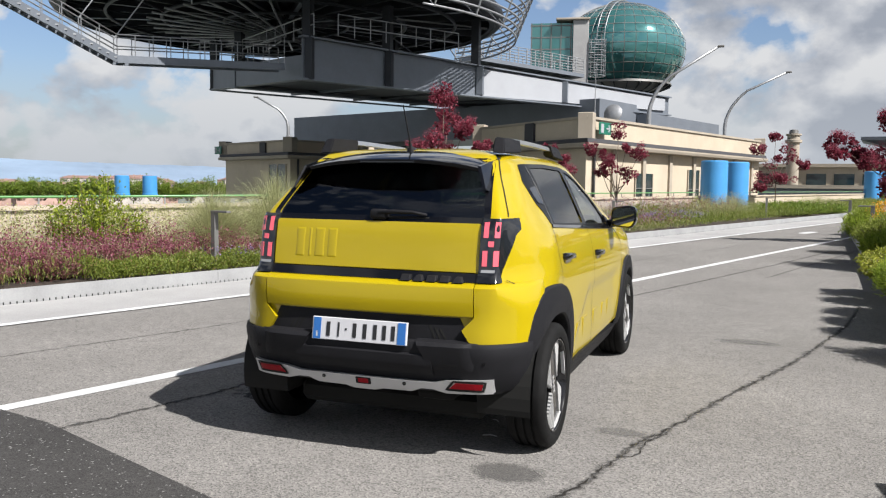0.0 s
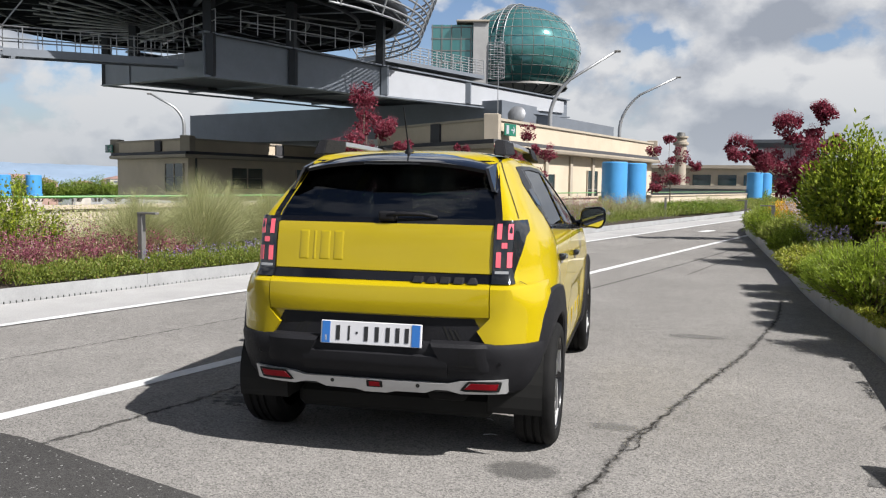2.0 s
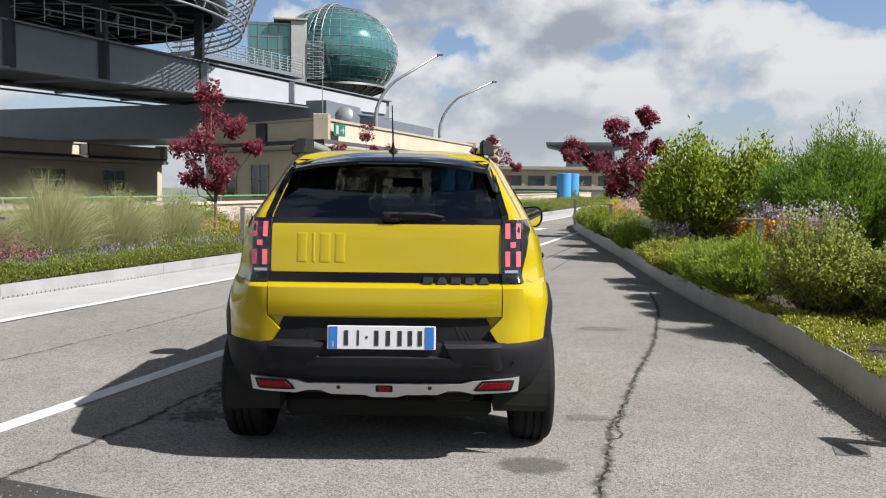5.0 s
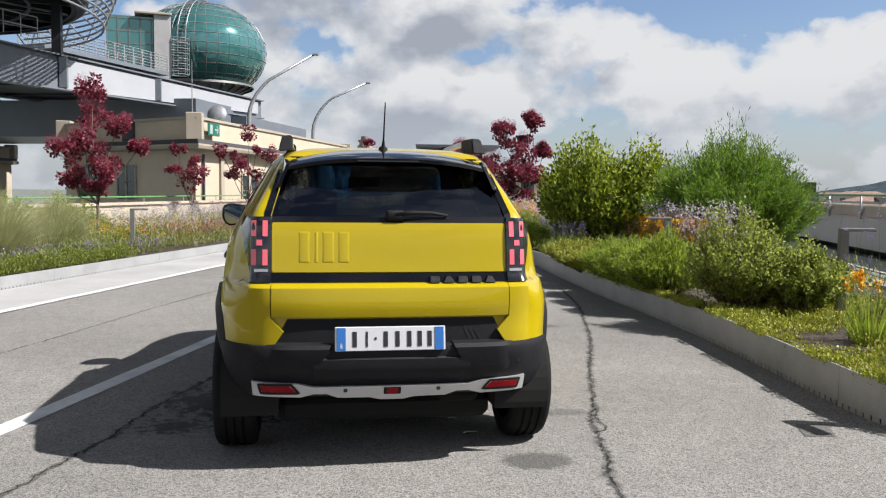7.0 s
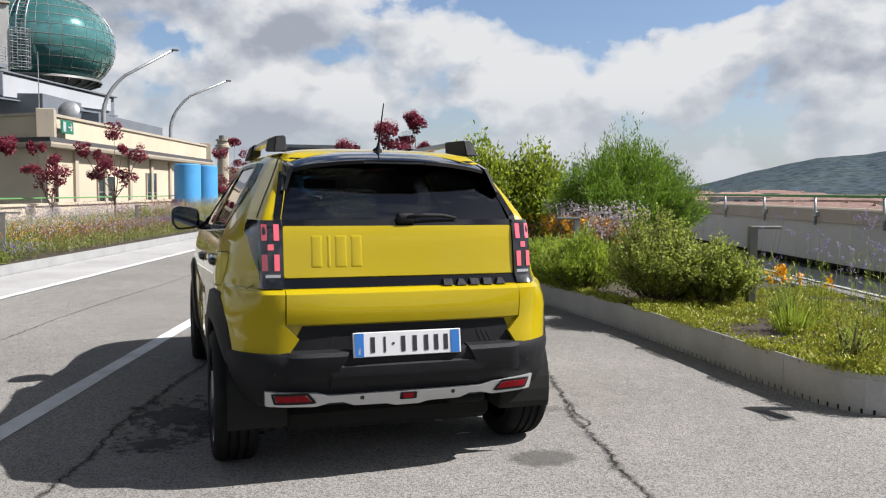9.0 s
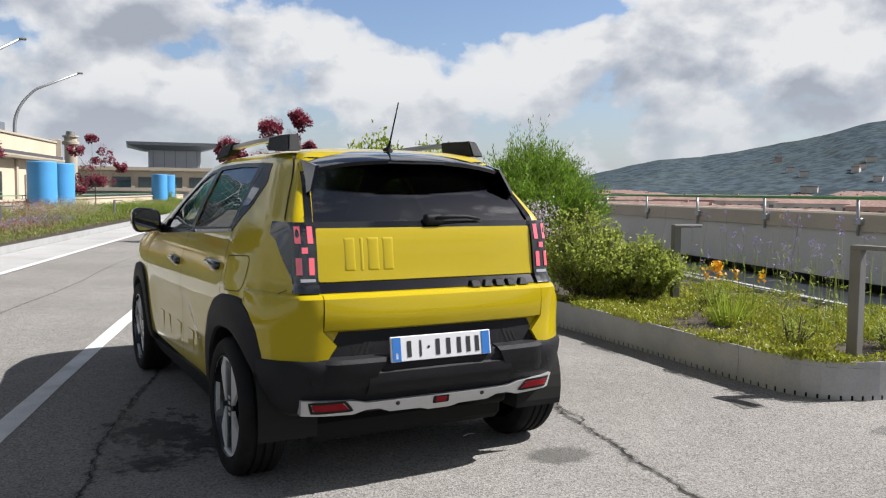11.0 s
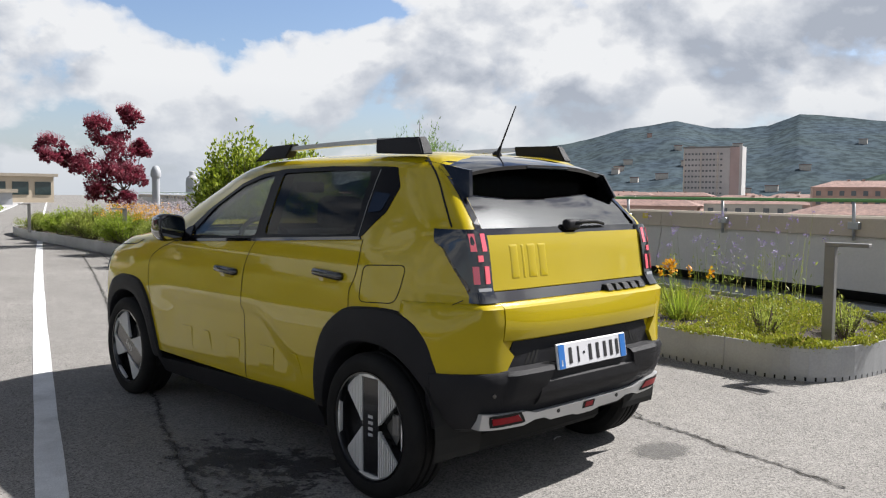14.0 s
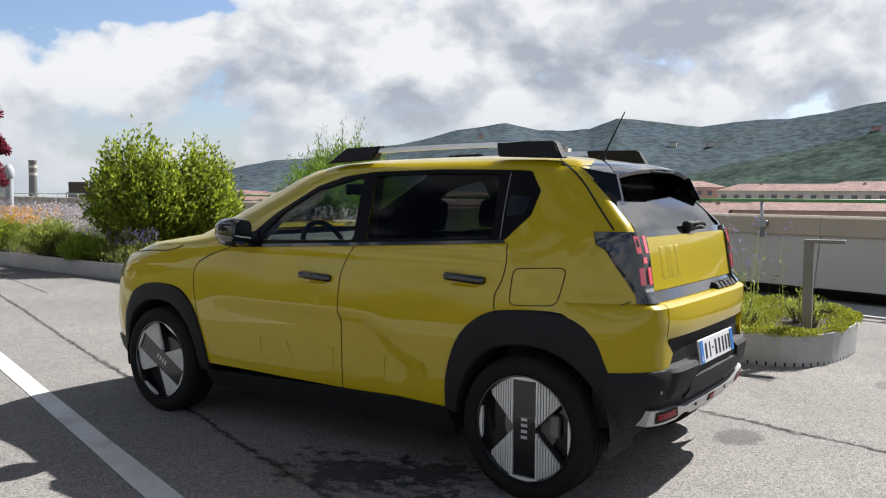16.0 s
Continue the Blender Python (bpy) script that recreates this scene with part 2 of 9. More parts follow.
def asphalt_mat(name, base, grit, scale, lo, hi, worn=0.16, pale=0.0):
    """Crushed stone in bitumen: each grain has its own tone; broad worn and dusty areas."""
    m = bpy.data.materials.new(name)
    m.use_nodes = True
    nd, ln = m.node_tree.nodes, m.node_tree.links
    b = nd["Principled BSDF"]
    co = nd.new("ShaderNodeTexCoord").outputs["Object"]
    vor = nd.new("ShaderNodeTexVoronoi")
    vor.inputs["Scale"].default_value, vor.inputs["Randomness"].default_value = scale, 1.0
    ln.new(co, vor.inputs["Vector"])
    tone = nd.new("ShaderNodeValToRGB")
    els = tone.color_ramp.elements
    els[0].position, els[0].color = 0.0, (lo, lo, lo, 1)
    els[1].position, els[1].color = 1.0, (hi, hi * 0.985, hi * 0.96, 1)
    for p, v in ((0.22, lo * 1.25), (0.34, 0.86), (0.66, 1.0), (0.90, 1.10)):
        e = els.new(p)
        e.color = (v, v, v, 1)
    sep = nd.new("ShaderNodeSeparateColor")
    ln.new(vor.outputs["Color"], sep.inputs[0])
    ln.new(sep.outputs[0], tone.inputs[0])

    def wide(s, lo_, hi_, c):
        n = nd.new("ShaderNodeTexNoise")
        n.inputs["Scale"].default_value, n.inputs["Detail"].default_value, n.inputs["Roughness"].default_value = s, 5, 0.6
        ln.new(co, n.inputs["Vector"])
        r = nd.new("ShaderNodeMapRange")
        r.inputs["From Min"].default_value, r.inputs["From Max"].default_value = 0.32, 0.68
        r.inputs["To Min"].default_value, r.inputs["To Max"].default_value = lo_, hi_
        ln.new(n.outputs["Fac"], r.inputs["Value"])
        x = nd.new("ShaderNodeMix")
        x.data_type, x.blend_type = "RGBA", "MULTIPLY"
        x.inputs["Factor"].default_value = 1.0
        ln.new(c, x.inputs["A"]), ln.new(r.outputs[0], x.inputs["B"])
        return x.outputs["Result"]
    mul = nd.new("ShaderNodeMix")
    mul.data_type, mul.blend_type = "RGBA", "MULTIPLY"
    mul.inputs["Factor"].default_value = 1.0
    ln.new(tone.outputs[0], mul.inputs["A"])
    mul.inputs["B"].default_value = (*base, 1)
    col = wide(0.5, 1 - worn, 1 + worn * 0.5, mul.outputs["Result"])
    col = wide(7.0, 0.93, 1.07, col)
    if pale:                                  # stray pale chips
        v2 = nd.new("ShaderNodeTexVoronoi")
        v2.inputs["Scale"].default_value = scale * 0.75
        ln.new(co, v2.inputs["Vector"])
        s2 = nd.new("ShaderNodeSeparateColor")
        ln.new(v2.outputs["Color"], s2.inputs[0])
        st = nd.new("ShaderNodeMath")
        st.operation = "GREATER_THAN"
        st.inputs[1].default_value = 0.985
        ln.new(s2.outputs[1], st.inputs[0])
        x = nd.new("ShaderNodeMix")
        x.data_type = "RGBA"
        ln.new(st.outputs[0], x.inputs["Factor"]), ln.new(col, x.inputs["A"])
        x.inputs["B"].default_value = (pale, pale, pale * 0.95, 1)
        col = x.outputs["Result"]
    ln.new(col, b.inputs["Base Color"])
    b.inputs["Roughness"].default_value = 0.88
    b.inputs["Specular IOR Level"].default_value = 0.08
    bp = nd.new("ShaderNodeBump")
    bp.inputs["Strength"].default_value, bp.inputs["Distance"].default_value = 0.55, 0.004
    ln.new(vor.outputs["Distance"], bp.inputs["Height"])
    ln.new(bp.outputs[0], b.inputs["Normal"])
    return m


def soft_mat(name, base, kind, lo, hi, scale=3.0):
    """A stain, splash or crack that fades out raggedly into the ground round it."""
    m = bpy.data.materials.new(name)
    m.use_nodes = True
    nd, ln = m.node_tree.nodes, m.node_tree.links
    b, out = nd["Principled BSDF"], nd["Material Output"]
    b.inputs["Roughness"].default_value = 0.8
    co = nd.new("ShaderNodeTexCoord").outputs["Object"]

    def ns(s, d=6, r=0.65):
        n = nd.new("ShaderNodeTexNoise")
        n.inputs["Scale"].default_value, n.inputs["Detail"].default_value, n.inputs["Roughness"].default_value = s, d, r
        ln.new(co, n.inputs["Vector"])
        return n.outputs["Fac"]

    def op(o, a, c):
        n = nd.new("ShaderNodeMath")
        n.operation = o
        for i, v in enumerate((a, c)):
            if isinstance(v, (int, float)):
                n.inputs[i].default_value = v
            else:
                ln.new(v, n.inputs[i])
        return n.outputs[0]
    if kind == "crack":
        at_ = nd.new("ShaderNodeAttribute")
        at_.attribute_name = "soft"
        body = op("ADD", at_.outputs["Fac"], op("MULTIPLY", op("SUBTRACT", ns(scale, 5, 0.7), 0.5), 2.4))
    else:
        ln_ = nd.new("ShaderNodeVectorMath")
        ln_.operation = "LENGTH"
        ln.new(co, ln_.inputs[0])
        body = op("SUBTRACT", 1.0, ln_.outputs["Value"])
        body = op("ADD", body, op("MULTIPLY", op("SUBTRACT", ns(scale), 0.5), 0.7 if kind == "stain" else 3.4))
        if kind == "splash":
            body = op("MINIMUM", body, op("MULTIPLY", op("SUBTRACT", 1.0, ln_.outputs["Value"]), 4.0))
    r = nd.new("ShaderNodeMapRange")
    r.interpolation_type = "SMOOTHSTEP"
    r.inputs["From Min"].default_value, r.inputs["From Max"].default_value = lo, hi
    ln.new(body, r.inputs["Value"])
    grain = op("ADD", 0.45, op("MULTIPLY", ns(scale * 14, 2), 0.75))
    if kind == "stain":
        grain = op("MINIMUM", op("MAXIMUM", op("ADD", 0.60, op("MULTIPLY", op("SUBTRACT", ns(scale * 16, 3, 0.8), 0.5), 4.0)), 0.02), 0.85)
    fac = op("MULTIPLY", r.outputs[0], grain)
    b.inputs["Base Color"].default_value = (*base, 1)
    tr, mx = nd.new("ShaderNodeBsdfTransparent"), nd.new("ShaderNodeMixShader")
    ln.new(fac, mx.inputs[0]), ln.new(tr.outputs[0], mx.inputs[1]), ln.new(b.outputs[0], mx.inputs[2])
    ln.new(mx.outputs[0], out.inputs[0])
    return m


ASPHALT = asphalt_mat("asphalt", (0.232, 0.222, 0.208), 0, 135.0, 0.50, 1.36)
ASPHALT_NEW = asphalt_mat("newer_asphalt", (0.067, 0.065, 0.063), 0, 170.0, 0.60, 1.30, 0.22, pale=0.24)
ASPHALT_OLD = asphalt_mat("weathered_patch", (0.150, 0.145, 0.138), 0, 170.0, 0.55, 1.35, 0.22)
CONCRETE = mat("pale_concrete", (0.361, 0.357, 0.349), 0.9, 0, 0.16, 0.7, 0.4, 120, fine=0.12, fscale=90)
ROADPAINT = mat("road_paint", (0.66, 0.665, 0.66), 0.75, 0, 0.22, 3, 0.5, 200, fine=0.16, fscale=160)
CRACK = soft_mat("crack_edge", (0.082, 0.078, 0.072), "crack", 0.25, 1.20, 16.0)
CRACK_CORE = mat("crack_core", (0.034, 0.032, 0.029), 0.95, 0, 0.3, 40, spec=0.05)
STAIN = soft_mat("oil_stain", (0.10, 0.096, 0.09), "stain", -0.05, 0.42, 2.5)
FAINT = soft_mat("faint_stain", (0.155, 0.15, 0.14), "stain", -0.05, 0.65, 2.5)
SPLASH = soft_mat("wet_splash", (0.036, 0.034, 0.033), "splash", 0.28, 0.80, 4.2)
STEEL = mat("planter_steel", (0.361, 0.365, 0.365), 0.5, 0.25, 0.14, 2.2, 0.08, 30, fine=0.08, fscale=60)
STEEL_DARK = mat("bollard_steel", (0.168, 0.164, 0.155), 0.5, 0.3, 0.12, 4)
GALV = mat("galvanised_steel", (0.353, 0.361, 0.370), 0.45, 0.6, 0.12, 5)
SOIL = mat("soil", (0.063, 0.046, 0.034), 0.95, 0, 0.4, 9, 0.9, 60, fine=0.4, fscale=40)
YELLOW = mat("yellow_paint", (0.395, 0.300, 0.0040), 0.34, 0.0, 0.02, 3, coat=0.9, spec=0.1)
PLASTIC = mat("grey_black_plastic", (0.014, 0.014, 0.016), 0.55, 0, 0.12, 8, 0.25, 900, spec=0.16)
GLOSS = mat("gloss_black", (0.005, 0.005, 0.006), 0.08, 0, 0.05, 4, coat=0.6)
RUBBER = mat("tyre_rubber", (0.010, 0.010, 0.010), 0.75, 0, 0.25, 14, 0.2, 200, spec=0.15)
SILVER = mat("silver_paint", (0.470, 0.470, 0.470), 0.35, 0.35, 0.05, 5, coat=0.4)
ALU = mat("bright_aluminium", (0.605, 0.605, 0.605), 0.28, 0.9, 0.05, 5)
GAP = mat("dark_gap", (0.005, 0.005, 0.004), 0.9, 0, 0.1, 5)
CABIN = mat("cabin_trim", (0.018, 0.018, 0.019), 0.8, 0, 0.2, 6)
FABRIC = mat("seat_fabric", (0.029, 0.029, 0.030), 0.95, 0, 0.2, 12, 0.3, 300)
GLASS = glass_mat("tinted_glass", (0.34, 0.35, 0.36), 0.0, 1.27)
GLASS_REAR = glass_mat("tinted_rear_glass", (0.24, 0.25, 0.255), 0.0, 2.45)
GLASS_CLEAR = glass_mat("clear_glass", (0.80, 0.84, 0.82), 0.0, 1.36)
PILLAR = mat("satin_black_trim", (0.005, 0.005, 0.006), 0.22, 0, 0.05, 4, spec=0.08)
REDLAMP = mat("red_lens", (0.85, 0.13, 0.17), 0.2, 0, 0.05, 6, coat=0.8)
REDREF = mat("red_reflector", (0.24, 0.004, 0.010), 0.35, 0, 0.15, 40, spec=0.15)
SMOKE = mat("smoked_plastic", (0.010, 0.011, 0.013), 0.08, 0, 0.1, 8, coat=0.8)
MIRROR = mat("mirror_glass", (0.75, 0.78, 0.8), 0.02, 1.0, 0.0, 3)
PLATEWHITE = mat("plate_white", (0.554, 0.554, 0.571), 0.35, 0, 0.03, 6)
PLATEBLUE = mat("plate_blue", (0.025, 0.134, 0.403), 0.35, 0, 0.04, 6)
INK = mat("black_ink", (0.017, 0.017, 0.018), 0.45, 0, 0.05, 6)

# ---- building helpers ----


def mesh_of(name, verts, faces, material=None, smooth=False):
    me = bpy.data.meshes.new(name)
    me.from_pydata([tuple(v) for v in verts], [], faces)
    me.update()
    if material:
        me.materials.append(material)
    if smooth:
        me.polygons.foreach_set("use_smooth", [True] * len(me.polygons))
    return me


def fast_mesh(name, verts, faces4, material):
    """A mesh from numpy arrays of places and quads."""
    me = bpy.data.meshes.new(name)
    nv, nf = len(verts), len(faces4)
    me.vertices.add(nv)
    me.vertices.foreach_set("co", np.asarray(verts, dtype=np.float32).ravel())
    me.loops.add(nf * 4)
    me.loops.foreach_set("vertex_index", np.asarray(faces4, dtype=np.int32).ravel())
    me.polygons.add(nf)
    me.polygons.foreach_set("loop_start", np.arange(0, nf * 4, 4, dtype=np.int32))
    me.materials.append(material)
    me.update(calc_edges=True)
    return me


def thing(name, label, category, loc=(0, 0, 0), rz=0.0, group="", kind=""):
    e = new(name)
    e.matrix_world = pose(*loc, 0, 0, rz)
    e.empty_display_size = 0.1
    return tagged(e, label, category, group, kind)


def part(name, bm, material, parent=None, label="", smooth=False, angle=None):
    """Links a bmesh (or a mesh) as one mesh object under a thing or a part."""
    if isinstance(bm, bpy.types.Mesh):
        me = bm
    else:
        me = bpy.data.meshes.new(name)
        bm.to_mesh(me)
        bm.free()
    if material and not me.materials:
        me.materials.append(material)
    if smooth:
        me.polygons.foreach_set("use_smooth", [True] * len(me.polygons))
    if angle is not None:
        me.polygons.foreach_set("use_smooth", [True] * len(me.polygons))
        me.set_sharp_from_angle(angle=radians(angle))
    ob = new(name, me)
    if parent:
        ob.parent = parent
    if label:
        ob["label"] = label
    return ob


def box_bm(sx, sy, sz, c=(0, 0, 0), bevel=0.0, bm=None, m=None, seg=1):
    """A box of the given full sizes about c, with rounded edges."""
    own = bmesh.new()
    bmesh.ops.create_cube(own, size=1)
    bmesh.ops.scale(own, vec=(sx, sy, sz), verts=own.verts)
    if bevel:
        bmesh.ops.bevel(own, geom=own.edges[:], offset=bevel, segments=seg, profile=0.5, affect="EDGES")
    bmesh.ops.translate(own, vec=c, verts=own.verts)
    if m is not None:
        bmesh.ops.transform(own, matrix=m, verts=own.verts)
    return join_bm(bm, own)


def join_bm(bm, own):
    if bm is None:
        return own
    me = bpy.data.meshes.new("tmp")
    own.to_mesh(me)
    own.free()
    bm.from_mesh(me)
    bpy.data.meshes.remove(me)
    return bm


def tube_bm(pts, r, n=8, bm=None, r_end=None, cap=True):
    """A tube along points; radius may taper."""
    bm = bm or bmesh.new()
    pts = [Vector(p) for p in pts]
    rings = []
    for i, p in enumerate(pts):
        d = (pts[min(i + 1, len(pts) - 1)] - pts[max(i - 1, 0)]).normalized()
        a = d.orthogonal().normalized() if abs(d.z) > 0.95 else Vector((0, 0, 1)).cross(d).normalized()
        b = d.cross(a)
        rr = r if r_end is None else r + (r_end - r) * i / max(1, len(pts) - 1)
        rings.append([bm.verts.new(p + rr * (math.cos(k * math.tau / n) * a + math.sin(k * math.tau / n) * b)) for k in range(n)])
    for q0, q1 in zip(rings, rings[1:]):
        for k in range(n):
            bm.faces.new((q0[k], q0[(k + 1) % n], q1[(k + 1) % n], q1[k]))
    if cap:
        bm.faces.new(rings[0][::-1]), bm.faces.new(rings[-1])
    return bm


def prism_bm(poly, z0, z1, bm=None):
    """An upright prism over a plan polygon (counter-clockwise)."""
    bm = bm or bmesh.new()
    lo = [bm.verts.new((x, y, z0)) for x, y in poly]
    hi = [bm.verts.new((x, y, z1)) for x, y in poly]
    n = len(poly)
    for i in range(n):
        bm.faces.new((lo[i], lo[(i + 1) % n], hi[(i + 1) % n], hi[i]))
    bm.faces.new(hi), bm.faces.new(lo[::-1])
    return bm


def lathe_bm(profile, n=48, axis="x", bm=None):
    """Turns (radius, along) pairs about an axis."""
    bm = bm or bmesh.new()
    rings = []
    for r, h in profile:
        ring = []
        for k in range(n):
            c, s = math.cos(k * math.tau / n) * r, math.sin(k * math.tau / n) * r
            ring.append(bm.verts.new((h, c, s) if axis == "x" else (c, s, h)))
        rings.append(ring)
    for a, b in zip(rings, rings[1:]):
        for k in range(n):
            bm.faces.new((a[k], a[(k + 1) % n], b[(k + 1) % n], b[k]))
    return bm


def cut(ob, cutters):
    """Cuts closed meshes out of an object and keeps the result as its mesh."""
    for c in cutters:
        md = ob.modifiers.new("cut", "BOOLEAN")
        md.operation, md.solver, md.object = "DIFFERENCE", "EXACT", c
    dg = bpy.context.evaluated_depsgraph_get()
    dg.update()
    me = bpy.data.meshes.new_from_object(ob.evaluated_get(dg))
    ob.modifiers.clear()
    ob.data = me
    for c in cutters:
        bpy.data.objects.remove(c)
    return ob


def smooth_line(pts, n):
    """Catmull-Rom through points, n samples a span."""
    p = np.array([2 * np.array(pts[0]) - np.array(pts[1])] + [np.array(q) for q in pts] + [2 * np.array(pts[-1]) - np.array(pts[-2])])
    out = []
    for i in range(1, len(p) - 2):
        for k in range(n):
            t = k / n
            out.append(0.5 * (2 * p[i] + (p[i + 1] - p[i - 1]) * t + (2 * p[i - 1] - 5 * p[i] + 4 * p[i + 1] - p[i + 2]) * t * t + (3 * p[i] - p[i - 1] - 3 * p[i + 1] + p[i + 2]) * t ** 3))
    out.append(p[-2])
    return np.array(out)


def unit(v):
    return v / np.maximum(1e-9, np.linalg.norm(v, axis=1))[:, None]


# along the road: s metres ahead, n metres to its right
U, V = Vector((0.309, 0.951, 0)), Vector((0.951, -0.309, 0))


def at(s, n, z=0.0):
    p = U * s + V * n
    return Vector((p.x, p.y, z))


def plan(s, n):
    p = at(s, n)
    return (p.x, p.y)

# ---- ground, road, lines ----
def sheet(name, poly, z, material, label, category, kind="structure"):
    bm = bmesh.new()
    bm.faces.new([bm.verts.new((x, y, z)) for x, y in poly])
    ob = part(name, bm, material, None)
    return tagged(ob, label, category, "", kind)


# one ground sheet: the roof deck, which drops away to the city far below, out to the horizon
bm = bmesh.new()
deck = [plan(s, n) for s, n in ((-30, -14.5), (-30, 9.5), (330, 9.5), (330, -14.5))]
ground_rings = [(0.0, 0), (0.0, 0), (-24.0, 1), (-24.0, 60), (-24.0, 700), (-24.0, 4500)]
rings = []
mid = Vector(plan(150, -2.5))
for z, out in ground_rings:
    row = []
    for x, y in deck:
        p = Vector((x, y))
        d = Vector((math.copysign(1, (p - mid).dot(Vector((U.x, U.y)))), math.copysign(1, (p - mid).dot(Vector((V.x, V.y))))))
        q = p + (Vector((U.x, U.y)) * d.x + Vector((V.x, V.y)) * d.y) * out
        row.append(bm.verts.new((q.x, q.y, z)))
    rings.append(row)
bm.faces.new(rings[0])
for r0, r1 in zip(rings[1:], rings[2:]):
    for k in range(4):
        bm.faces.new((r0[k], r0[(k + 1) % 4], r1[(k + 1) % 4], r1[k]))
bmesh.ops.remove_doubles(bm, verts=bm.verts[:], dist=0.001)
bmesh.ops.recalc_face_normals(bm, faces=bm.faces[:])
for f in bm.faces:
    f.material_index = 0 if abs(f.calc_center_median().z) < 0.01 else 1
# haze is mixed into the far land's grey-green
FARLAND = mat("haze_tinted_land", (0.17, 0.19, 0.17), 0.95, 0, 0.4, 0.02, fine=0.3, fscale=0.2)
ground = part("ground", bm, ASPHALT, None)
ground.data.materials.append(FARLAND)
tagged(ground, "sun-bleached grey asphalt roof track, land far below", "ground", "", "structure")

tagged(part("pavement", prism_bm([plan(s, n) for s, n in ((-25, -6.05), (-25, -4.86), (300, -4.86), (300, -6.05))], 0.0, 0.006), CONCRETE, None), "pale concrete strip along the planter", "pavement", "", "structure")


def strip_line(name, pts, w, z, material, label, category="road marking", wob=0.0):
    bm = bmesh.new()
    rng = random.Random(5)
    rows = []
    for i, p in enumerate(pts):
        a, b = Vector(pts[max(i - 1, 0)]), Vector(pts[min(i + 1, len(pts) - 1)])
        d = (b - a).normalized()
        ww = (w if not callable(w) else w(i / max(1, len(pts) - 1))) / 2
        nx = Vector((-d.y, d.x)) * (ww + rng.uniform(-wob, wob))
        p = Vector(p)
        rows.append((bm.verts.new((p.x + nx.x, p.y + nx.y, z)), bm.verts.new((p.x - nx.x, p.y - nx.y, z))))
    for (a, b), (c, d) in zip(rows, rows[1:]):
        bm.faces.new((a, b, d, c))
    bmesh.ops.recalc_face_normals(bm, faces=bm.faces[:])
    ob = part(name, bm, material, None)
    return tagged(ob, label, category, "", "structure")


strip_line("lane_line", [plan(s, -2.035 - 0.33 * (1 - math.exp(-max(0.0, s) / 15))) for s in np.arange(-6, 120, 0.7)], 0.13, 0.004, ROADPAINT, "worn white painted lane line", wob=0.004)
strip_line("edge_line", [plan(s, -4.835) for s in np.arange(-14, 160, 0.8)], 0.12, 0.010, ROADPAINT, "worn white painted edge line", wob=0.004)
strip_line("road_arrow", [plan(s, -4.2 + 0.02 * s) for s in np.arange(21.5, 23.0, 0.3)], 0.25, 0.004, ROADPAINT, "faded painted mark on the road", wob=0.02)

# newer asphalt patch behind the car, small square patch, oil stains
def decal(name, c, rx, ry, material, label, z=0.003, rot=0.0):
    """A soft-edged stain lying on the asphalt."""
    bm = bmesh.new()
    bm.faces.new([bm.verts.new((1.25 * math.cos(k * math.tau / 24), 1.25 * math.sin(k * math.tau / 24), 0)) for k in range(24)])
    ob = part(name, bm, material, None)
    ob.matrix_world = Matrix.Translation((c[0], c[1], z)) @ Euler((0, 0, rot)).to_matrix().to_4x4() @ Matrix.Diagonal((rx, ry, 1, 1))
    return tagged(ob, label, "stain", "", "structure")


sheet("asphalt_patch", [(-9.0, 1.0), (-2.36, -0.60), (-1.85, -0.71), (-1.15, -0.98), (-0.36, -1.28), (0.45, -1.66), (1.2, -2.2), (-1.5, -9), (-14, -6)][::-1], 0.008, ASPHALT_NEW, "darker newer asphalt patch", "road patch")
sheet("square_patch", [(2.25, -0.28), (2.42, -0.30), (2.51, -0.08), (2.33, -0.06)], 0.003, ASPHALT_OLD, "small square asphalt patch", "road patch")
decal("oil_stain", (0.70, -0.49), 0.20, 0.145, STAIN, "dark round oil stain on asphalt")
decal("oil_stain", (1.10, 0.35), 0.17, 0.09, FAINT, "faint dark stain on asphalt")
decal("oil_stain", (2.62, -0.98), 0.20, 0.09, FAINT, "faint dark stain on asphalt")
decal("oil_stain", (1.75, 3.4), 0.30, 0.14, FAINT, "faint dark stain on asphalt")
decal("water_stain", (-1.00, 0.82), 0.42, 0.62, SPLASH, "wet dark splash on asphalt", z=0.0032)
decal("water_stain", (-0.78, 0.50), 0.30, 0.40, SPLASH, "wet dark splash on asphalt", z=0.0036, rot=0.6)
decal("water_stain", (-1.12, 0.30), 0.22, 0.30, SPLASH, "wet dark splash on asphalt", z=0.0034, rot=1.2)


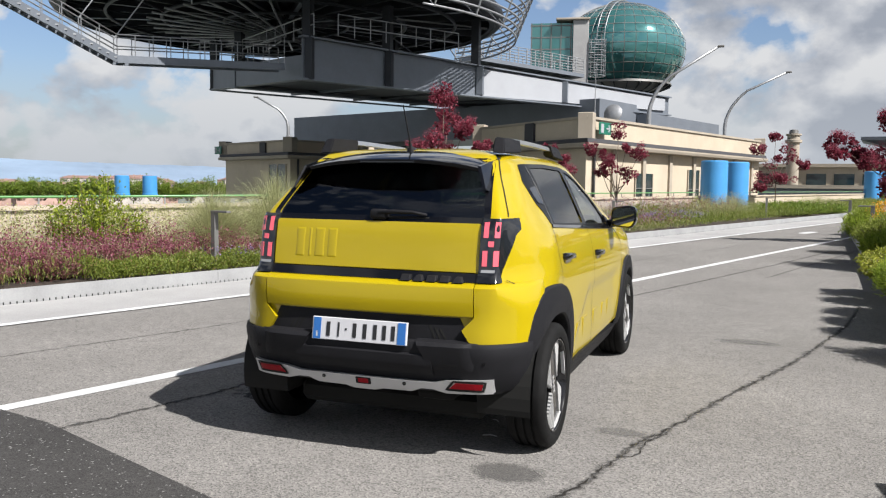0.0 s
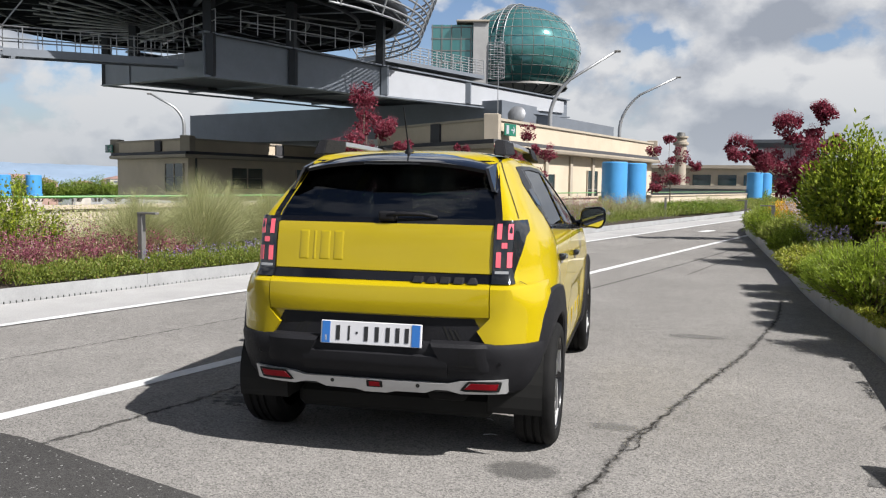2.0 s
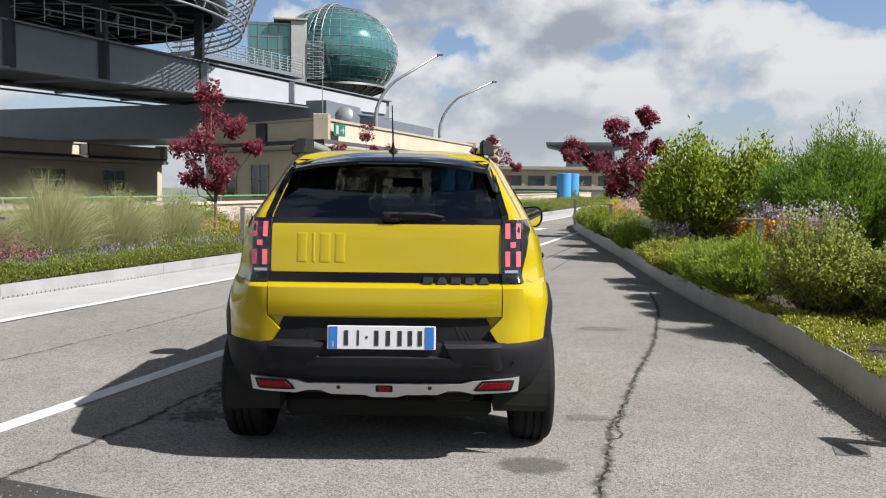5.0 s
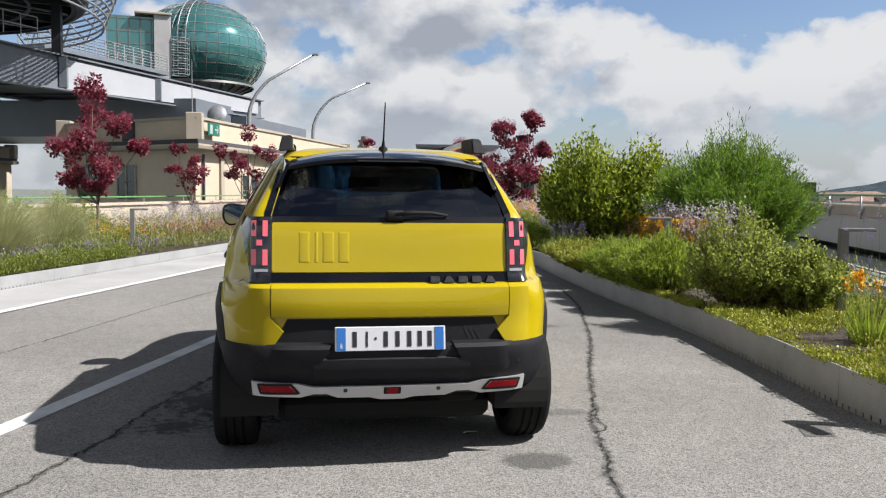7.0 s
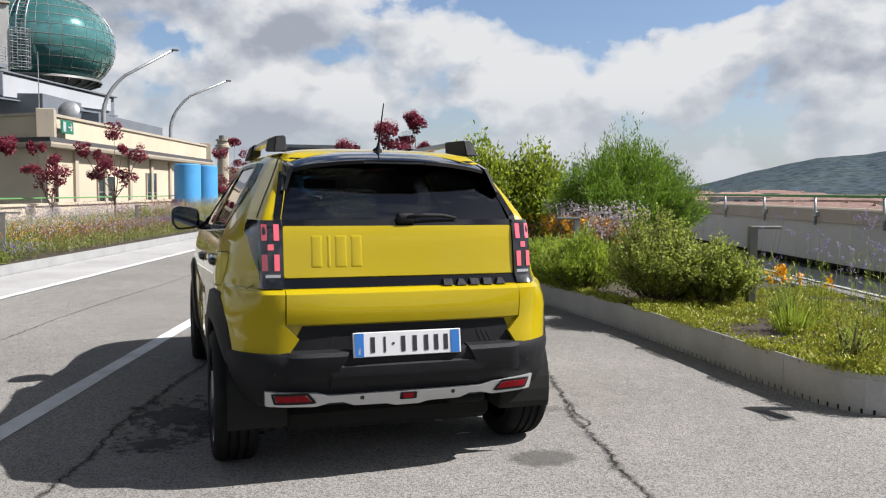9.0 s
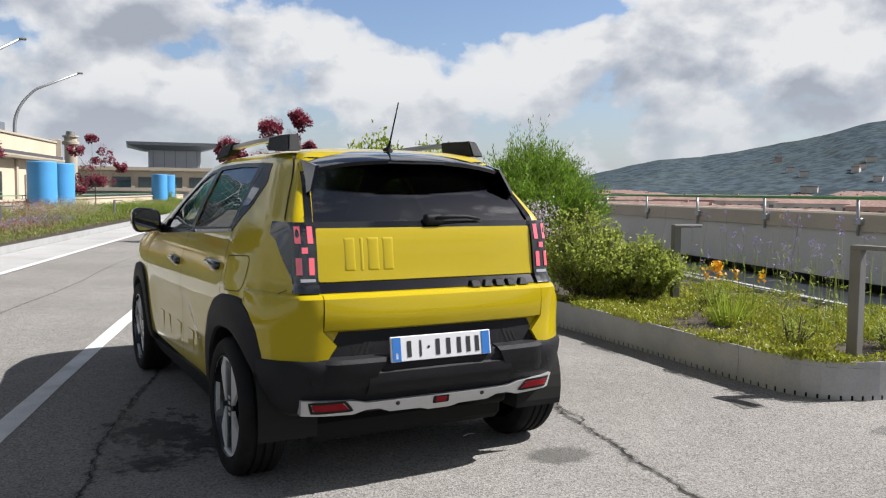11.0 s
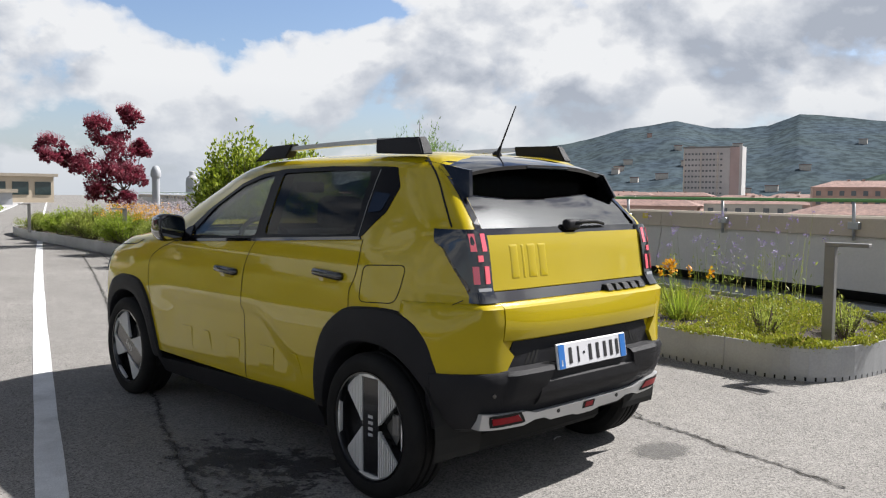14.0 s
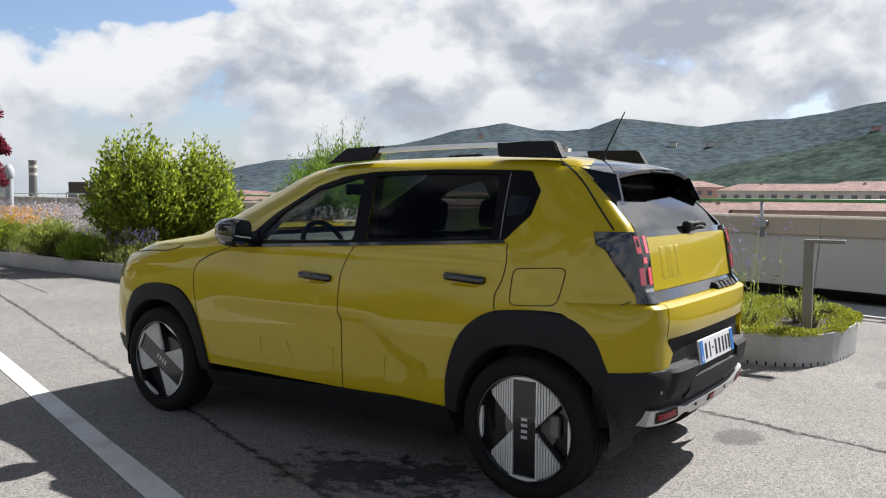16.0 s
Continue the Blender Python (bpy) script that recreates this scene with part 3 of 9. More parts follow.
def crack(pts, w, seed, z=0.0045):
    """A meandering crack through plan points."""
    rng = random.Random(seed)
    fine = []
    for p, q in zip(pts, pts[1:]):
        k = max(2, int(math.dist(p, q) / 0.03))
        for i in range(k):
            t = i / k
            fine.append((p[0] + (q[0] - p[0]) * t + rng.uniform(-0.013, 0.013), p[1] + (q[1] - p[1]) * t + rng.uniform(-0.013, 0.013)))
    fine.append(pts[-1])
    ws = np.convolve([rng.uniform(0.2, 1.5) for _ in range(len(fine) + 4)], np.ones(5) / 5, "valid") * w * 3.4
    bm = bmesh.new()
    soft = bm.verts.layers.float.new("soft")
    rows = []
    for i, p in enumerate(fine):
        a, b = Vector(fine[max(i - 1, 0)]), Vector(fine[min(i + 1, len(fine) - 1)])
        d = (b - a).normalized()
        row = []
        for u in (-1, 0, 1):
            v = bm.verts.new((p[0] - d.y * u * ws[i] / 2, p[1] + d.x * u * ws[i] / 2, z))
            v[soft] = 1.0 - abs(u) * 1.1
            row.append(v)
        rows.append(row)
    for r0, r1 in zip(rows, rows[1:]):
        for k in (0, 1):
            bm.faces.new((r0[k], r0[k + 1], r1[k + 1], r1[k]))
    ob = tagged(part("crack", bm, CRACK, None), "dark ragged crack in the asphalt", "crack", "", "structure")
    bm, rows = bmesh.new(), []
    for i, p in enumerate(fine):
        d = (Vector(fine[min(i + 1, len(fine) - 1)]) - Vector(fine[max(i - 1, 0)])).normalized()
        hw = ws[i] * rng.choice((0.0, 0.025, 0.04, 0.065))
        jx = rng.uniform(-0.006, 0.006)
        rows.append([bm.verts.new((p[0] - d.y * (u * hw + jx), p[1] + d.x * (u * hw + jx), z + 0.0008)) for u in (-1, 1)])
    for r0, r1 in zip(rows, rows[1:]):
        bm.faces.new((r0[0], r0[1], r1[1], r1[0]))
    part("crack_core", bm, CRACK_CORE, ob, "black open core of the crack")
    return ob


crack([(0.84, -1.35), (0.93, -1.02), (0.96, -0.78), (1.07, -0.46), (1.11, -0.25), (1.17, 0.0), (1.19, 0.15), (1.33, 0.47), (1.47, 0.95), (1.60, 1.37), (1.74, 1.75), (1.99, 2.45), (2.19, 3.1), (2.6, 4.6), (2.9, 6.2)], 0.036, 4)
crack([(1.14, -0.10), (1.24, 0.02), (1.25, 0.2), (1.33, 0.44)], 0.016, 8)
crack([(-1.95, -1.3), (-1.66, -0.60), (-1.41, 0.20), (-1.32, 0.70), (-1.20, 1.05), (-1.08, 1.45), (-0.80, 2.20), (-0.45, 3.4), (0.0, 4.8), (0.9, 7.4), (2.1, 11.0), (3.2, 14.5)], 0.030, 5)
crack([plan(s, -3.45 + 0.05 * math.sin(s)) for s in np.arange(-8, 60, 1.5)], 0.014, 6)
crack([plan(s, -0.6 - 0.03 * s) for s in np.arange(9, 26, 1.2)], 0.018, 10)

# ---- planters ----
def smooth_plan(pts, n=6):
    return [tuple(p) for p in smooth_line(pts, n)]


def planter_edge(name, line, h, label, step=0.0, tooth=0.07, closed=False, joint=2.4, thick=0.006):
    """A standing steel edge with a comb of slots along its foot and upright joints."""
    edge = thing(name, label, "planter")
    pts = [Vector(p) for p in line]
    cum = [0.0]
    for a, b in zip(pts, pts[1:]):
        cum.append(cum[-1] + (b - a).length)

    def point(d):
        d = max(0.0, min(cum[-1], d))
        i = max(0, min(len(pts) - 2, int(np.searchsorted(cum, d)) - 1))
        t = (d - cum[i]) / max(1e-6, cum[i + 1] - cum[i])
        return pts[i].lerp(pts[i + 1], t), (pts[i + 1] - pts[i]).normalized()
    slots, d0 = [], 0.0
    while d0 < cum[-1] - 0.05:
        d1 = min(cum[-1], d0 + joint)
        bm = bmesh.new()
        k = max(2, int((d1 - d0) / 0.12))
        rows = []
        for i in range(k + 1):
            p, d = point(d0 + (d1 - d0 - 0.004) * i / k)
            nn = Vector((-d.y, d.x)) * thick
            rows.append([bm.verts.new(v) for v in ((p.x, p.y, 0.03), (p.x, p.y, h), (p.x + nn.x * 2.5, p.y + nn.y * 2.5, h), (p.x + nn.x, p.y + nn.y, 0.03))])
        for r0, r1 in zip(rows, rows[1:]):
            for j in range(4):
                bm.faces.new((r0[j], r0[(j + 1) % 4], r1[(j + 1) % 4], r1[j]))
        for r in (rows[0], rows[-1]):
            bm.faces.new(r)
        bmesh.ops.recalc_face_normals(bm, faces=bm.faces[:])
        part("steel_panel", bm, STEEL, edge)
        d0 = d1
    bm = bmesh.new()                 # the comb: short plates between slots
    d = 0.0
    while d < cum[-1] - tooth:
        p, q = point(d)[0], point(d + tooth * 0.78)[0]
        e = (q - p).normalized()
        nn = Vector((-e.y, e.x)) * thick
        vs = [bm.verts.new(v) for v in ((p.x, p.y, 0.0), (q.x, q.y, 0.0), (q.x, q.y, 0.03), (p.x, p.y, 0.03), (p.x + nn.x, p.y + nn.y, 0.0), (q.x + nn.x, q.y + nn.y, 0.0), (q.x + nn.x, q.y + nn.y, 0.03), (p.x + nn.x, p.y + nn.y, 0.03))]
        for f in ((0, 1, 2, 3), (5, 4, 7, 6), (0, 3, 7, 4), (1, 5, 6, 2), (0, 4, 5, 1), (3, 2, 6, 7)):
            bm.faces.new([vs[i] for i in f])
        d += tooth
    tagged(part("foot_comb", bm, STEEL, edge, "slotted steel foot"), kind="stuff")
    # near-black strip added behind the comb as painted shade in the slots
    bm = bmesh.new()
    for (a, b) in zip(line, line[1:]):
        d = (Vector(b) - Vector(a)).normalized()
        nn = Vector((-d.y, d.x)) * (thick + 0.004)
        bm.faces.new([bm.verts.new(v) for v in ((a[0] + nn.x, a[1] + nn.y, 0.0), (b[0] + nn.x, b[1] + nn.y, 0.0), (b[0] + nn.x, b[1] + nn.y, 0.05), (a[0] + nn.x, a[1] + nn.y, 0.05))])
    part("foot_shadow_board", bm, GAP, edge, "near-black strip standing in for the shade behind the slots")
    return edge


R_FRONT = [(4.98, -0.02), (4.62, -0.39), (4.15, -0.55), (3.6, -0.58), (3.05, -0.45), (2.83, -0.12), (2.86, 0.5), (2.95, 1.2), (3.08, 2.4), (3.15, 3.6), (3.20, 5.3), (3.30, 7.2), (3.50, 9.8), (3.77, 14.0), (4.05, 18.0), (4.35, 22.0), (4.9, 25.0), (5.9, 26.2)]
R_BACK = [(6.9, 25.0), (7.6, 20.0), (7.2, 14.0), (6.8, 9.0), (6.3, 5.0), (5.75, 2.2), (5.3, 0.5), (4.98, -0.02)]
rf, rb = smooth_plan(R_FRONT), smooth_plan(R_BACK)
planter_edge("planter_edge", rf[::-1], 0.25, "grey steel planter edge with slotted foot", closed=False)
planter_edge("planter_edge", ([(5.9, 26.2)] + rb)[::-1], 0.25, "grey steel planter edge with slotted foot")
L_FRONT = [plan(s, -6.08 + 0.05 * math.sin(s * 0.11)) for s in np.arange(-20, 74, 1.0)]
planter_edge("planter_edge", L_FRONT, 0.17, "pale grey steel planter edge", joint=2.9)


def soil_bed(name, poly, z, label, seed):
    bm = bmesh.new()
    bm.faces.new([bm.verts.new((x, y, z)) for x, y in poly])
    bmesh.ops.triangulate(bm, faces=bm.faces[:])
    bmesh.ops.recalc_face_normals(bm, faces=bm.faces[:])
    for f in bm.faces:
        if f.normal.z < 0:
            f.normal_flip()
    return tagged(part(name, bm, SOIL, None), label, "soil", "", "structure")


R_POLY = [p for p in rf] + rb[:-1]
soil_bed("soil_bed", R_POLY, 0.21, "dark brown planting soil", 1)
soil_bed("soil_bed", [plan(s, -6.13) for s in (-20, 74)] + [plan(s, -10.9) for s in (74, -20)], 0.14, "dark brown planting soil", 2)


def inside(poly, x, y):
    c = False
    for (ax, ay), (bx, by) in zip(poly, poly[1:] + poly[:1]):
        if (ay > y) != (by > y) and x < (bx - ax) * (y - ay) / (by - ay) + ax:
            c = not c
    return c


# bollard lights: a square post with a flat arm
def bollard(x, y, top, turn, foot, label="grey steel bollard light with a flat cantilever head"):
    b = thing("bollard_light", label, "bollard light", (x, y, foot), turn, "bollard lights in the planters")
    part("post", box_bm(0.075, 0.075, top - foot, (0, 0, (top - foot) / 2), 0.004), STEEL_DARK, b)
    part("head", box_bm(0.30, 0.085, 0.028, (0.115, 0, top - foot - 0.010), 0.004), STEEL_DARK, b, "flat light head")
    return b


bollard(3.235, -0.315, 0.985, -84, 0.20)
bollard(4.34, 2.47, 1.0, -17, 0.20)
bollard(3.91, 5.24, 1.00, 172, 0.20)
bollard(3.95, 14.2, 0.98, 172, 0.20)
bollard(4.25, 21.3, 0.98, 172, 0.20)
bollard(-5.15, 5.37, 0.92, -10, 0.13)
bollard(-3.48, 10.84, 0.92, 5, 0.13)
bollard(-6.95, 2.4, 0.92, 180, 0.13)
bollard(-1.6, 17.2, 0.92, 5, 0.13)
bollard(2.2, 28.6, 0.92, 5, 0.13)

# ---- parapet on the right: panels on a gap, beige band, green rail ----
PANEL = mat("parapet_panel", (0.445, 0.428, 0.395), 0.75, 0, 0.07, 0.8, 0.1, 40, fine=0.05, fscale=30)
BAND = mat("parapet_band", (0.395, 0.336, 0.265), 0.75, 0, 0.07, 1.2, 0.1, 60, fine=0.06, fscale=40)
GREEN = mat("green_rail", (0.101, 0.269, 0.084), 0.4, 0, 0.1, 3, coat=0.2)
wall = thing("wall_parapet", "grey panelled parapet with beige band and green rail", "parapet", kind="structure")
s0 = -24.0
# near-black block: the shade under the raised panels put into its colour
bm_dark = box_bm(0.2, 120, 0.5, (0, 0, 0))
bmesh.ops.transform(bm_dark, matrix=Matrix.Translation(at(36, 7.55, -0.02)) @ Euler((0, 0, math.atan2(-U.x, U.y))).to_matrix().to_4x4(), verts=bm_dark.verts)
part("plinth", bm_dark, GAP, wall, "near-black block painted as the shade in the gap under the panels")


def slab_along(sa, sb, prof, name, material, parent, label=""):
    """A straight piece along the road with the given (n, z) section."""
    bm = bmesh.new()
    rows = [[bm.verts.new(at(s, n, z)) for n, z in prof] for s in (sa, sb)]
    k = len(prof)
    for j in range(k):
        bm.faces.new((rows[0][j], rows[0][(j + 1) % k], rows[1][(j + 1) % k], rows[1][j]))
    bm.faces.new(rows[0]), bm.faces.new(rows[1][::-1])
    bmesh.ops.recalc_face_normals(bm, faces=bm.faces[:])
    return part(name, bm, material, parent, label)


s = s0
while s < 96:
    slab_along(s + 0.008, s + 4.46 - 0.008, [(6.98, 0.17), (7.10, 0.83), (7.22, 0.83), (7.10, 0.15)], "panel", PANEL, wall)
    slab_along(s + 0.003, s + 4.46 - 0.003, [(7.06, 0.835), (7.09, 1.06), (7.13, 1.09), (7.30, 1.09), (7.30, 0.835)], "coping_band", BAND, wall)
    s += 4.46
# near-black slab closing the gap, coloured as shade
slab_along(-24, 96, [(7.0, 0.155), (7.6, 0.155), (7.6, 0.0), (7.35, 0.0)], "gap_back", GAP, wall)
part("handrail", tube_bm([at(-24, 7.02, 1.285), at(36, 7.02, 1.285), at(96, 7.02, 1.285)], 0.024, 10), GREEN, wall, "green painted tube handrail", smooth=True)
s = s0 + 0.8
while s < 96:
    bm = tube_bm([at(s, 7.04, 0.78), at(s, 7.02, 1.27)], 0.022, 8)
    m = Matrix.Translation(at(s, 7.045, 0.97)) @ Euler((0, 0, math.atan2(-U.x, U.y))).to_matrix().to_4x4()
    post = part("rail_post", bm, GALV, wall, "galvanised rail post", smooth=True)
    part("clamp", box_bm(0.07, 0.15, 0.09, (0, 0, 0), 0.006, m=m), GALV, post, "steel clamp")
    s += 2.23
part("notice", box_bm(0.004, 0.13, 0.09, (0, 0, 0), 0, m=Matrix.Translation(at(7.6, 7.055, 0.99)) @ Euler((0, 0, math.atan2(-U.x, U.y))).to_matrix().to_4x4()), mat("yellow_notice", (0.504, 0.395, 0.042), 0.5), wall, "small yellow notice")
# light strip of concrete at the wall's foot
tagged(part("pavement", prism_bm([plan(s, n) for s, n in ((-24, 6.0), (-24, 6.9), (96, 6.9), (96, 6.0))], 0.0, 0.02), CONCRETE, None), "pale concrete gutter along the parapet", "pavement", "", "structure")

# ---- low wall with green rail on the left ----
CREAM = mat("cream_render", (0.504, 0.428, 0.323), 0.85, 0, 0.10, 0.5, 0.2, 60, fine=0.06, fscale=20)
CREAM_D = mat("stone_trim", (0.353, 0.307, 0.244), 0.85, 0, 0.10, 0.8, 0.2, 60)
wl = thing("wall_low", "low cream rendered wall with green rail", "wall", kind="structure")
s = -26.0
while s < 90:
    slab_along(s + 0.004, s + 5.0 - 0.004, [(-11.0, 0.0), (-11.0, 0.80), (-11.25, 0.80), (-11.25, 0.0)], "wall_piece", CREAM, wl)
    slab_along(s, s + 5.0, [(-10.94, 0.803), (-10.94, 0.87), (-11.31, 0.87), (-11.31, 0.803)], "coping", CREAM, wl)
    s += 5.0
part("handrail", tube_bm([at(-26, -11.1, 1.02), at(30, -11.1, 1.02), at(90, -11.1, 1.02)], 0.022, 8), GREEN, wl, "green painted tube handrail", smooth=True)
s = -25.5
while s < 90:
    part("rail_post", tube_bm([at(s, -11.1, 0.87), at(s, -11.1, 1.01)], 0.016, 6), GALV, wl)
    s += 2.4


# pale dry twigs lying under the car's rear corner
for x, y, w, turn in ((0.33, 0.50, 0.10, 20), (0.41, 0.28, 0.05, -35), (0.46, 0.0, 0.075, 8)):
    tw_ = thing("dry_twig", "pale dry twig lying on the asphalt", "twig", (x, y, 0.004), turn, "dry twigs under the car")
    part("stalk", tube_bm([(-w / 2, 0, 0.003), (0, 0.006, 0.006), (w / 2, 0, 0.003)], 0.003, 5, r_end=0.002), PLATEWHITE, tw_)

# ---- the car ----
# Outline by height: half width, rear and front at the middle line. Metres from the rear axle, y ahead.
BODY_Z = [0.20, 0.28, 0.36, 0.45, 0.58, 0.70, 0.80, 0.865, 0.895, 0.93, 1.02, 1.08, 1.14, 1.20, 1.30, 1.40, 1.455, 1.490, 1.515, 1.530]
BODY_W = [0.73, 0.778, 0.803, 0.812, 0.819, 0.819, 0.816, 0.811, 0.808, 0.803, 0.790, 0.772, 0.742, 0.712, 0.660, 0.606, 0.570, 0.525, 0.420, 0.25]
BODY_R = [-0.37, -0.44, -0.485, -0.512, -0.537, -0.531, -0.524, -0.510, -0.484, -0.462, -0.449, -0.439, -0.427, -0.397, -0.297, -0.190, -0.130, -0.075, 0.03, 0.20]
BODY_F = [3.22, 3.28, 3.30, 3.32, 3.33, 3.32, 3.30, 3.26, 3.24, 3.20, 2.95, 2.52, 2.38, 2.26, 2.06, 1.85, 1.70, 1.55, 1.32, 1.0]


def table(z, ys):
    return float(np.interp(z, BODY_Z, ys))


# share of the half outline: across (of the half width), distance from the rear, distance from the front
REAR_LOW = [(0.0, 0.0), (0.40, 0.006), (0.64, 0.022), (0.74, 0.042), (0.81, 0.078), (0.885, 0.135), (0.942, 0.215), (0.982, 0.33), (1.0, 0.52)]


def rear_high(w):
    c = min(0.655, 0.89 * w)
    return [(0.0, 0.0), (c * 0.5, 0.002), (c * 0.78, 0.008), (c * 0.90, 0.013), (c * 0.97, 0.024), (c, 0.055), (c + 0.28 * (w - c), 0.13), (c + 0.68 * (w - c), 0.25), (w, 0.48)]


FRONT_CORNER = [(0.995, 0.75), (0.97, 0.46), (0.92, 0.28), (0.82, 0.15), (0.62, 0.06), (0.34, 0.015), (0.0, 0.0)]


def ease(t):
    t = min(1.0, max(0.0, t))
    return t * t * (3 - 2 * t)


def press(y, z):
    """How far the doors are pressed in below their ridge."""
    top = 0.735 - 0.20 * ease((0.98 - y) / 0.42)
    return -0.013 * ease((y - 0.46) / 0.22) * ease((2.14 - y) / 0.26) * ease((top - z) / 0.05) * ease((z - 0.35) / 0.24)


def half_outline(z, grow=0.0, side=1.0):
    w, r, f = table(z, BODY_W) + grow * side, table(z, BODY_R) - grow, table(z, BODY_F) + grow
    span = f - r
    k = min(1.0, span / 2.2)
    q = max(0.0, min(1.0, (z - 0.775) / 0.108))
    pts = [(a * w + (a2 - a * w) * q, r + (d + (d2 - d) * q) * k) for (a, d), (a2, d2) in zip(REAR_LOW, rear_high(w))]
    y0, y1 = pts[-1][1], f - 0.75 * k
    pts += [(w * 1.0, y0 + (y1 - y0) * u) for u in (0.1, 0.2, 0.3, 0.4, 0.5, 0.6, 0.7, 0.8, 0.9)]
    pts += [(a * w, f - d * k) for a, d in FRONT_CORNER]
    line = smooth_line(pts, 6)
    line[0, 0], line[-1, 0] = 0, 0
    if 0.34 < z < 0.74:
        for k in range(len(line)):
            line[k, 0] += press(line[k, 1], z)
    return line


def side_x(y, z, grow=0.0):
    h = half_outline(z)
    return float(np.interp(y, h[:, 1], h[:, 0])) + grow


def rear_y(x, z, grow=0.0):
    h = half_outline(z)
    k = int(np.argmax(h[:, 0] > table(z, BODY_W) * 0.999)) or 40
    return float(np.interp(abs(x), h[:k + 1, 0], h[:k + 1, 1])) - grow


def loft(name, zs, grow=0.0, flat=False):
    """The closed body between heights."""
    verts, faces, n = [], [], 0
    for z in zs:
        h = half_outline(z, grow)
        ring = [(x, y, z) for x, y in h] + [(-x, y, z) for x, y in h[-2:0:-1]]
        n = len(ring)
        verts += ring
    for i in range(len(zs) - 1):
        for k in range(n):
            a, b = i * n + k, i * n + (k + 1) % n
            faces.append((a, b, b + n, a + n))
    m = n // 2
    for base, flip in ((0, True), ((len(zs) - 1) * n, False)):      # end caps as strips across
        for k in range(m):
            a, b = base + k, base + k + 1
            c, d = base + (n - k - 1) % n, base + (n - k) % n
            q = [v for i, v in enumerate((a, b, c, d))]
            q = list(dict.fromkeys(q))
            if len(q) > 2:
                faces.append(tuple(q[::-1]) if flip else tuple(q))
    return mesh_of(name, verts, faces)


def skin(name, zs, s0, s1, n, grow, thick=0.02, side=1.0):
    """A piece of the body's skin: between heights, from station s0(z) to s1(z). A station is ('x', v), on the rear, or ('y', v, side)."""
    def station(z, s):
        h = half_outline(z)
        if s[0] == "x":
            k = int(np.argmax(h[:, 0] > table(z, BODY_W) * 0.999)) or 40
            i = float(np.interp(abs(s[1]), h[:k + 1, 0], np.arange(k + 1)))
            return math.copysign(i, s[1])
        return s[2] * float(np.interp(s[1], h[:, 1], np.arange(len(h))))

    def place(z, i, g):
        h = half_outline(z, g, side if g > 0 else 1.0)
        k = min(abs(i), len(h) - 1.001)
        a = int(k)
        p = h[a] * (1 - (k - a)) + h[a + 1] * (k - a)
        return (math.copysign(1, i) * p[0], p[1], z)
    verts, faces = [], []
    for layer in (0, 1):
        for z in zs:
            a, b = station(z, s0(z)), station(z, s1(z))
            g = (grow(z) if callable(grow) else grow) - (thick if layer else 0)
            verts += [place(z, a + (b - a) * k / n, g) for k in range(n + 1)]
    r, m = len(zs), n + 1
    o = r * m
    for i in range(r - 1):
        for k in range(n):
            a = i * m + k
            faces.append((a, a + 1, a + 1 + m, a + m))
            faces.append((o + a + m, o + a + 1 + m, o + a + 1, o + a))
    for i in range(r - 1):
        for k in (0, n):
            a, b = i * m + k, (i + 1) * m + k
            faces.append((a, b, b + o, a + o) if k else (b, a, a + o, b + o))
    for i in (0, r - 1):
        for k in range(n):
            a, b = i * m + k, i * m + k + 1
            faces.append((a, b, b + o, a + o) if i else (b, a, a + o, b + o))
    me = mesh_of(name, verts, faces)
    bm = bmesh.new()
    bm.from_mesh(me)
    bmesh.ops.recalc_face_normals(bm, faces=bm.faces[:])
    return bm


def patch(poly, place, grow, thick=0.012, step=0.06):
    """A panel: a polygon in two coordinates laid on the body by place(a, b, grow), with thickness."""
    bm = bmesh.new()
    bm.faces.new([bm.verts.new((a, b, 0)) for a, b in poly])
    xs, ys = [p[0] for p in poly], [p[1] for p in poly]
    for k, lo, hi in ((0, min(xs), max(xs)), (1, min(ys), max(ys))):
        c = lo + step
        while c < hi - step * 0.3:
            no = (1, 0, 0) if k == 0 else (0, 1, 0)
            co = (c, 0, 0) if k == 0 else (0, c, 0)
            bmesh.ops.bisect_plane(bm, geom=bm.verts[:] + bm.edges[:] + bm.faces[:], plane_co=co, plane_no=no)
            c += step
    flat = [(v.co.x, v.co.y) for v in bm.verts]
    top = bm.faces[:]
    ret = bmesh.ops.extrude_face_region(bm, geom=top)
    low = [g for g in ret["geom"] if isinstance(g, bmesh.types.BMVert)]
    for v in bm.verts[:]:
        pass
    lows = set(low)
    for v in bm.verts:
        g = grow - thick if v in lows else grow
        v.co = Vector(place(v.co.x, v.co.y, g))
    bmesh.ops.recalc_face_normals(bm, faces=bm.faces[:])
    return bm


def lamp_y(x, z):
    h = half_outline(z, 0.020, 0.4)
    k = int(np.argmax(h[:, 0] > table(z, BODY_W) * 0.999)) or 40
    return float(np.interp(abs(x), h[:k + 1, 0], h[:k + 1, 1]))


def on_side(sign):
    return lambda y, z, g: (sign * (side_x(y, z) + g), y, z)


def on_rear(x, z, g):
    return (x, rear_y(x, z) - g, z)


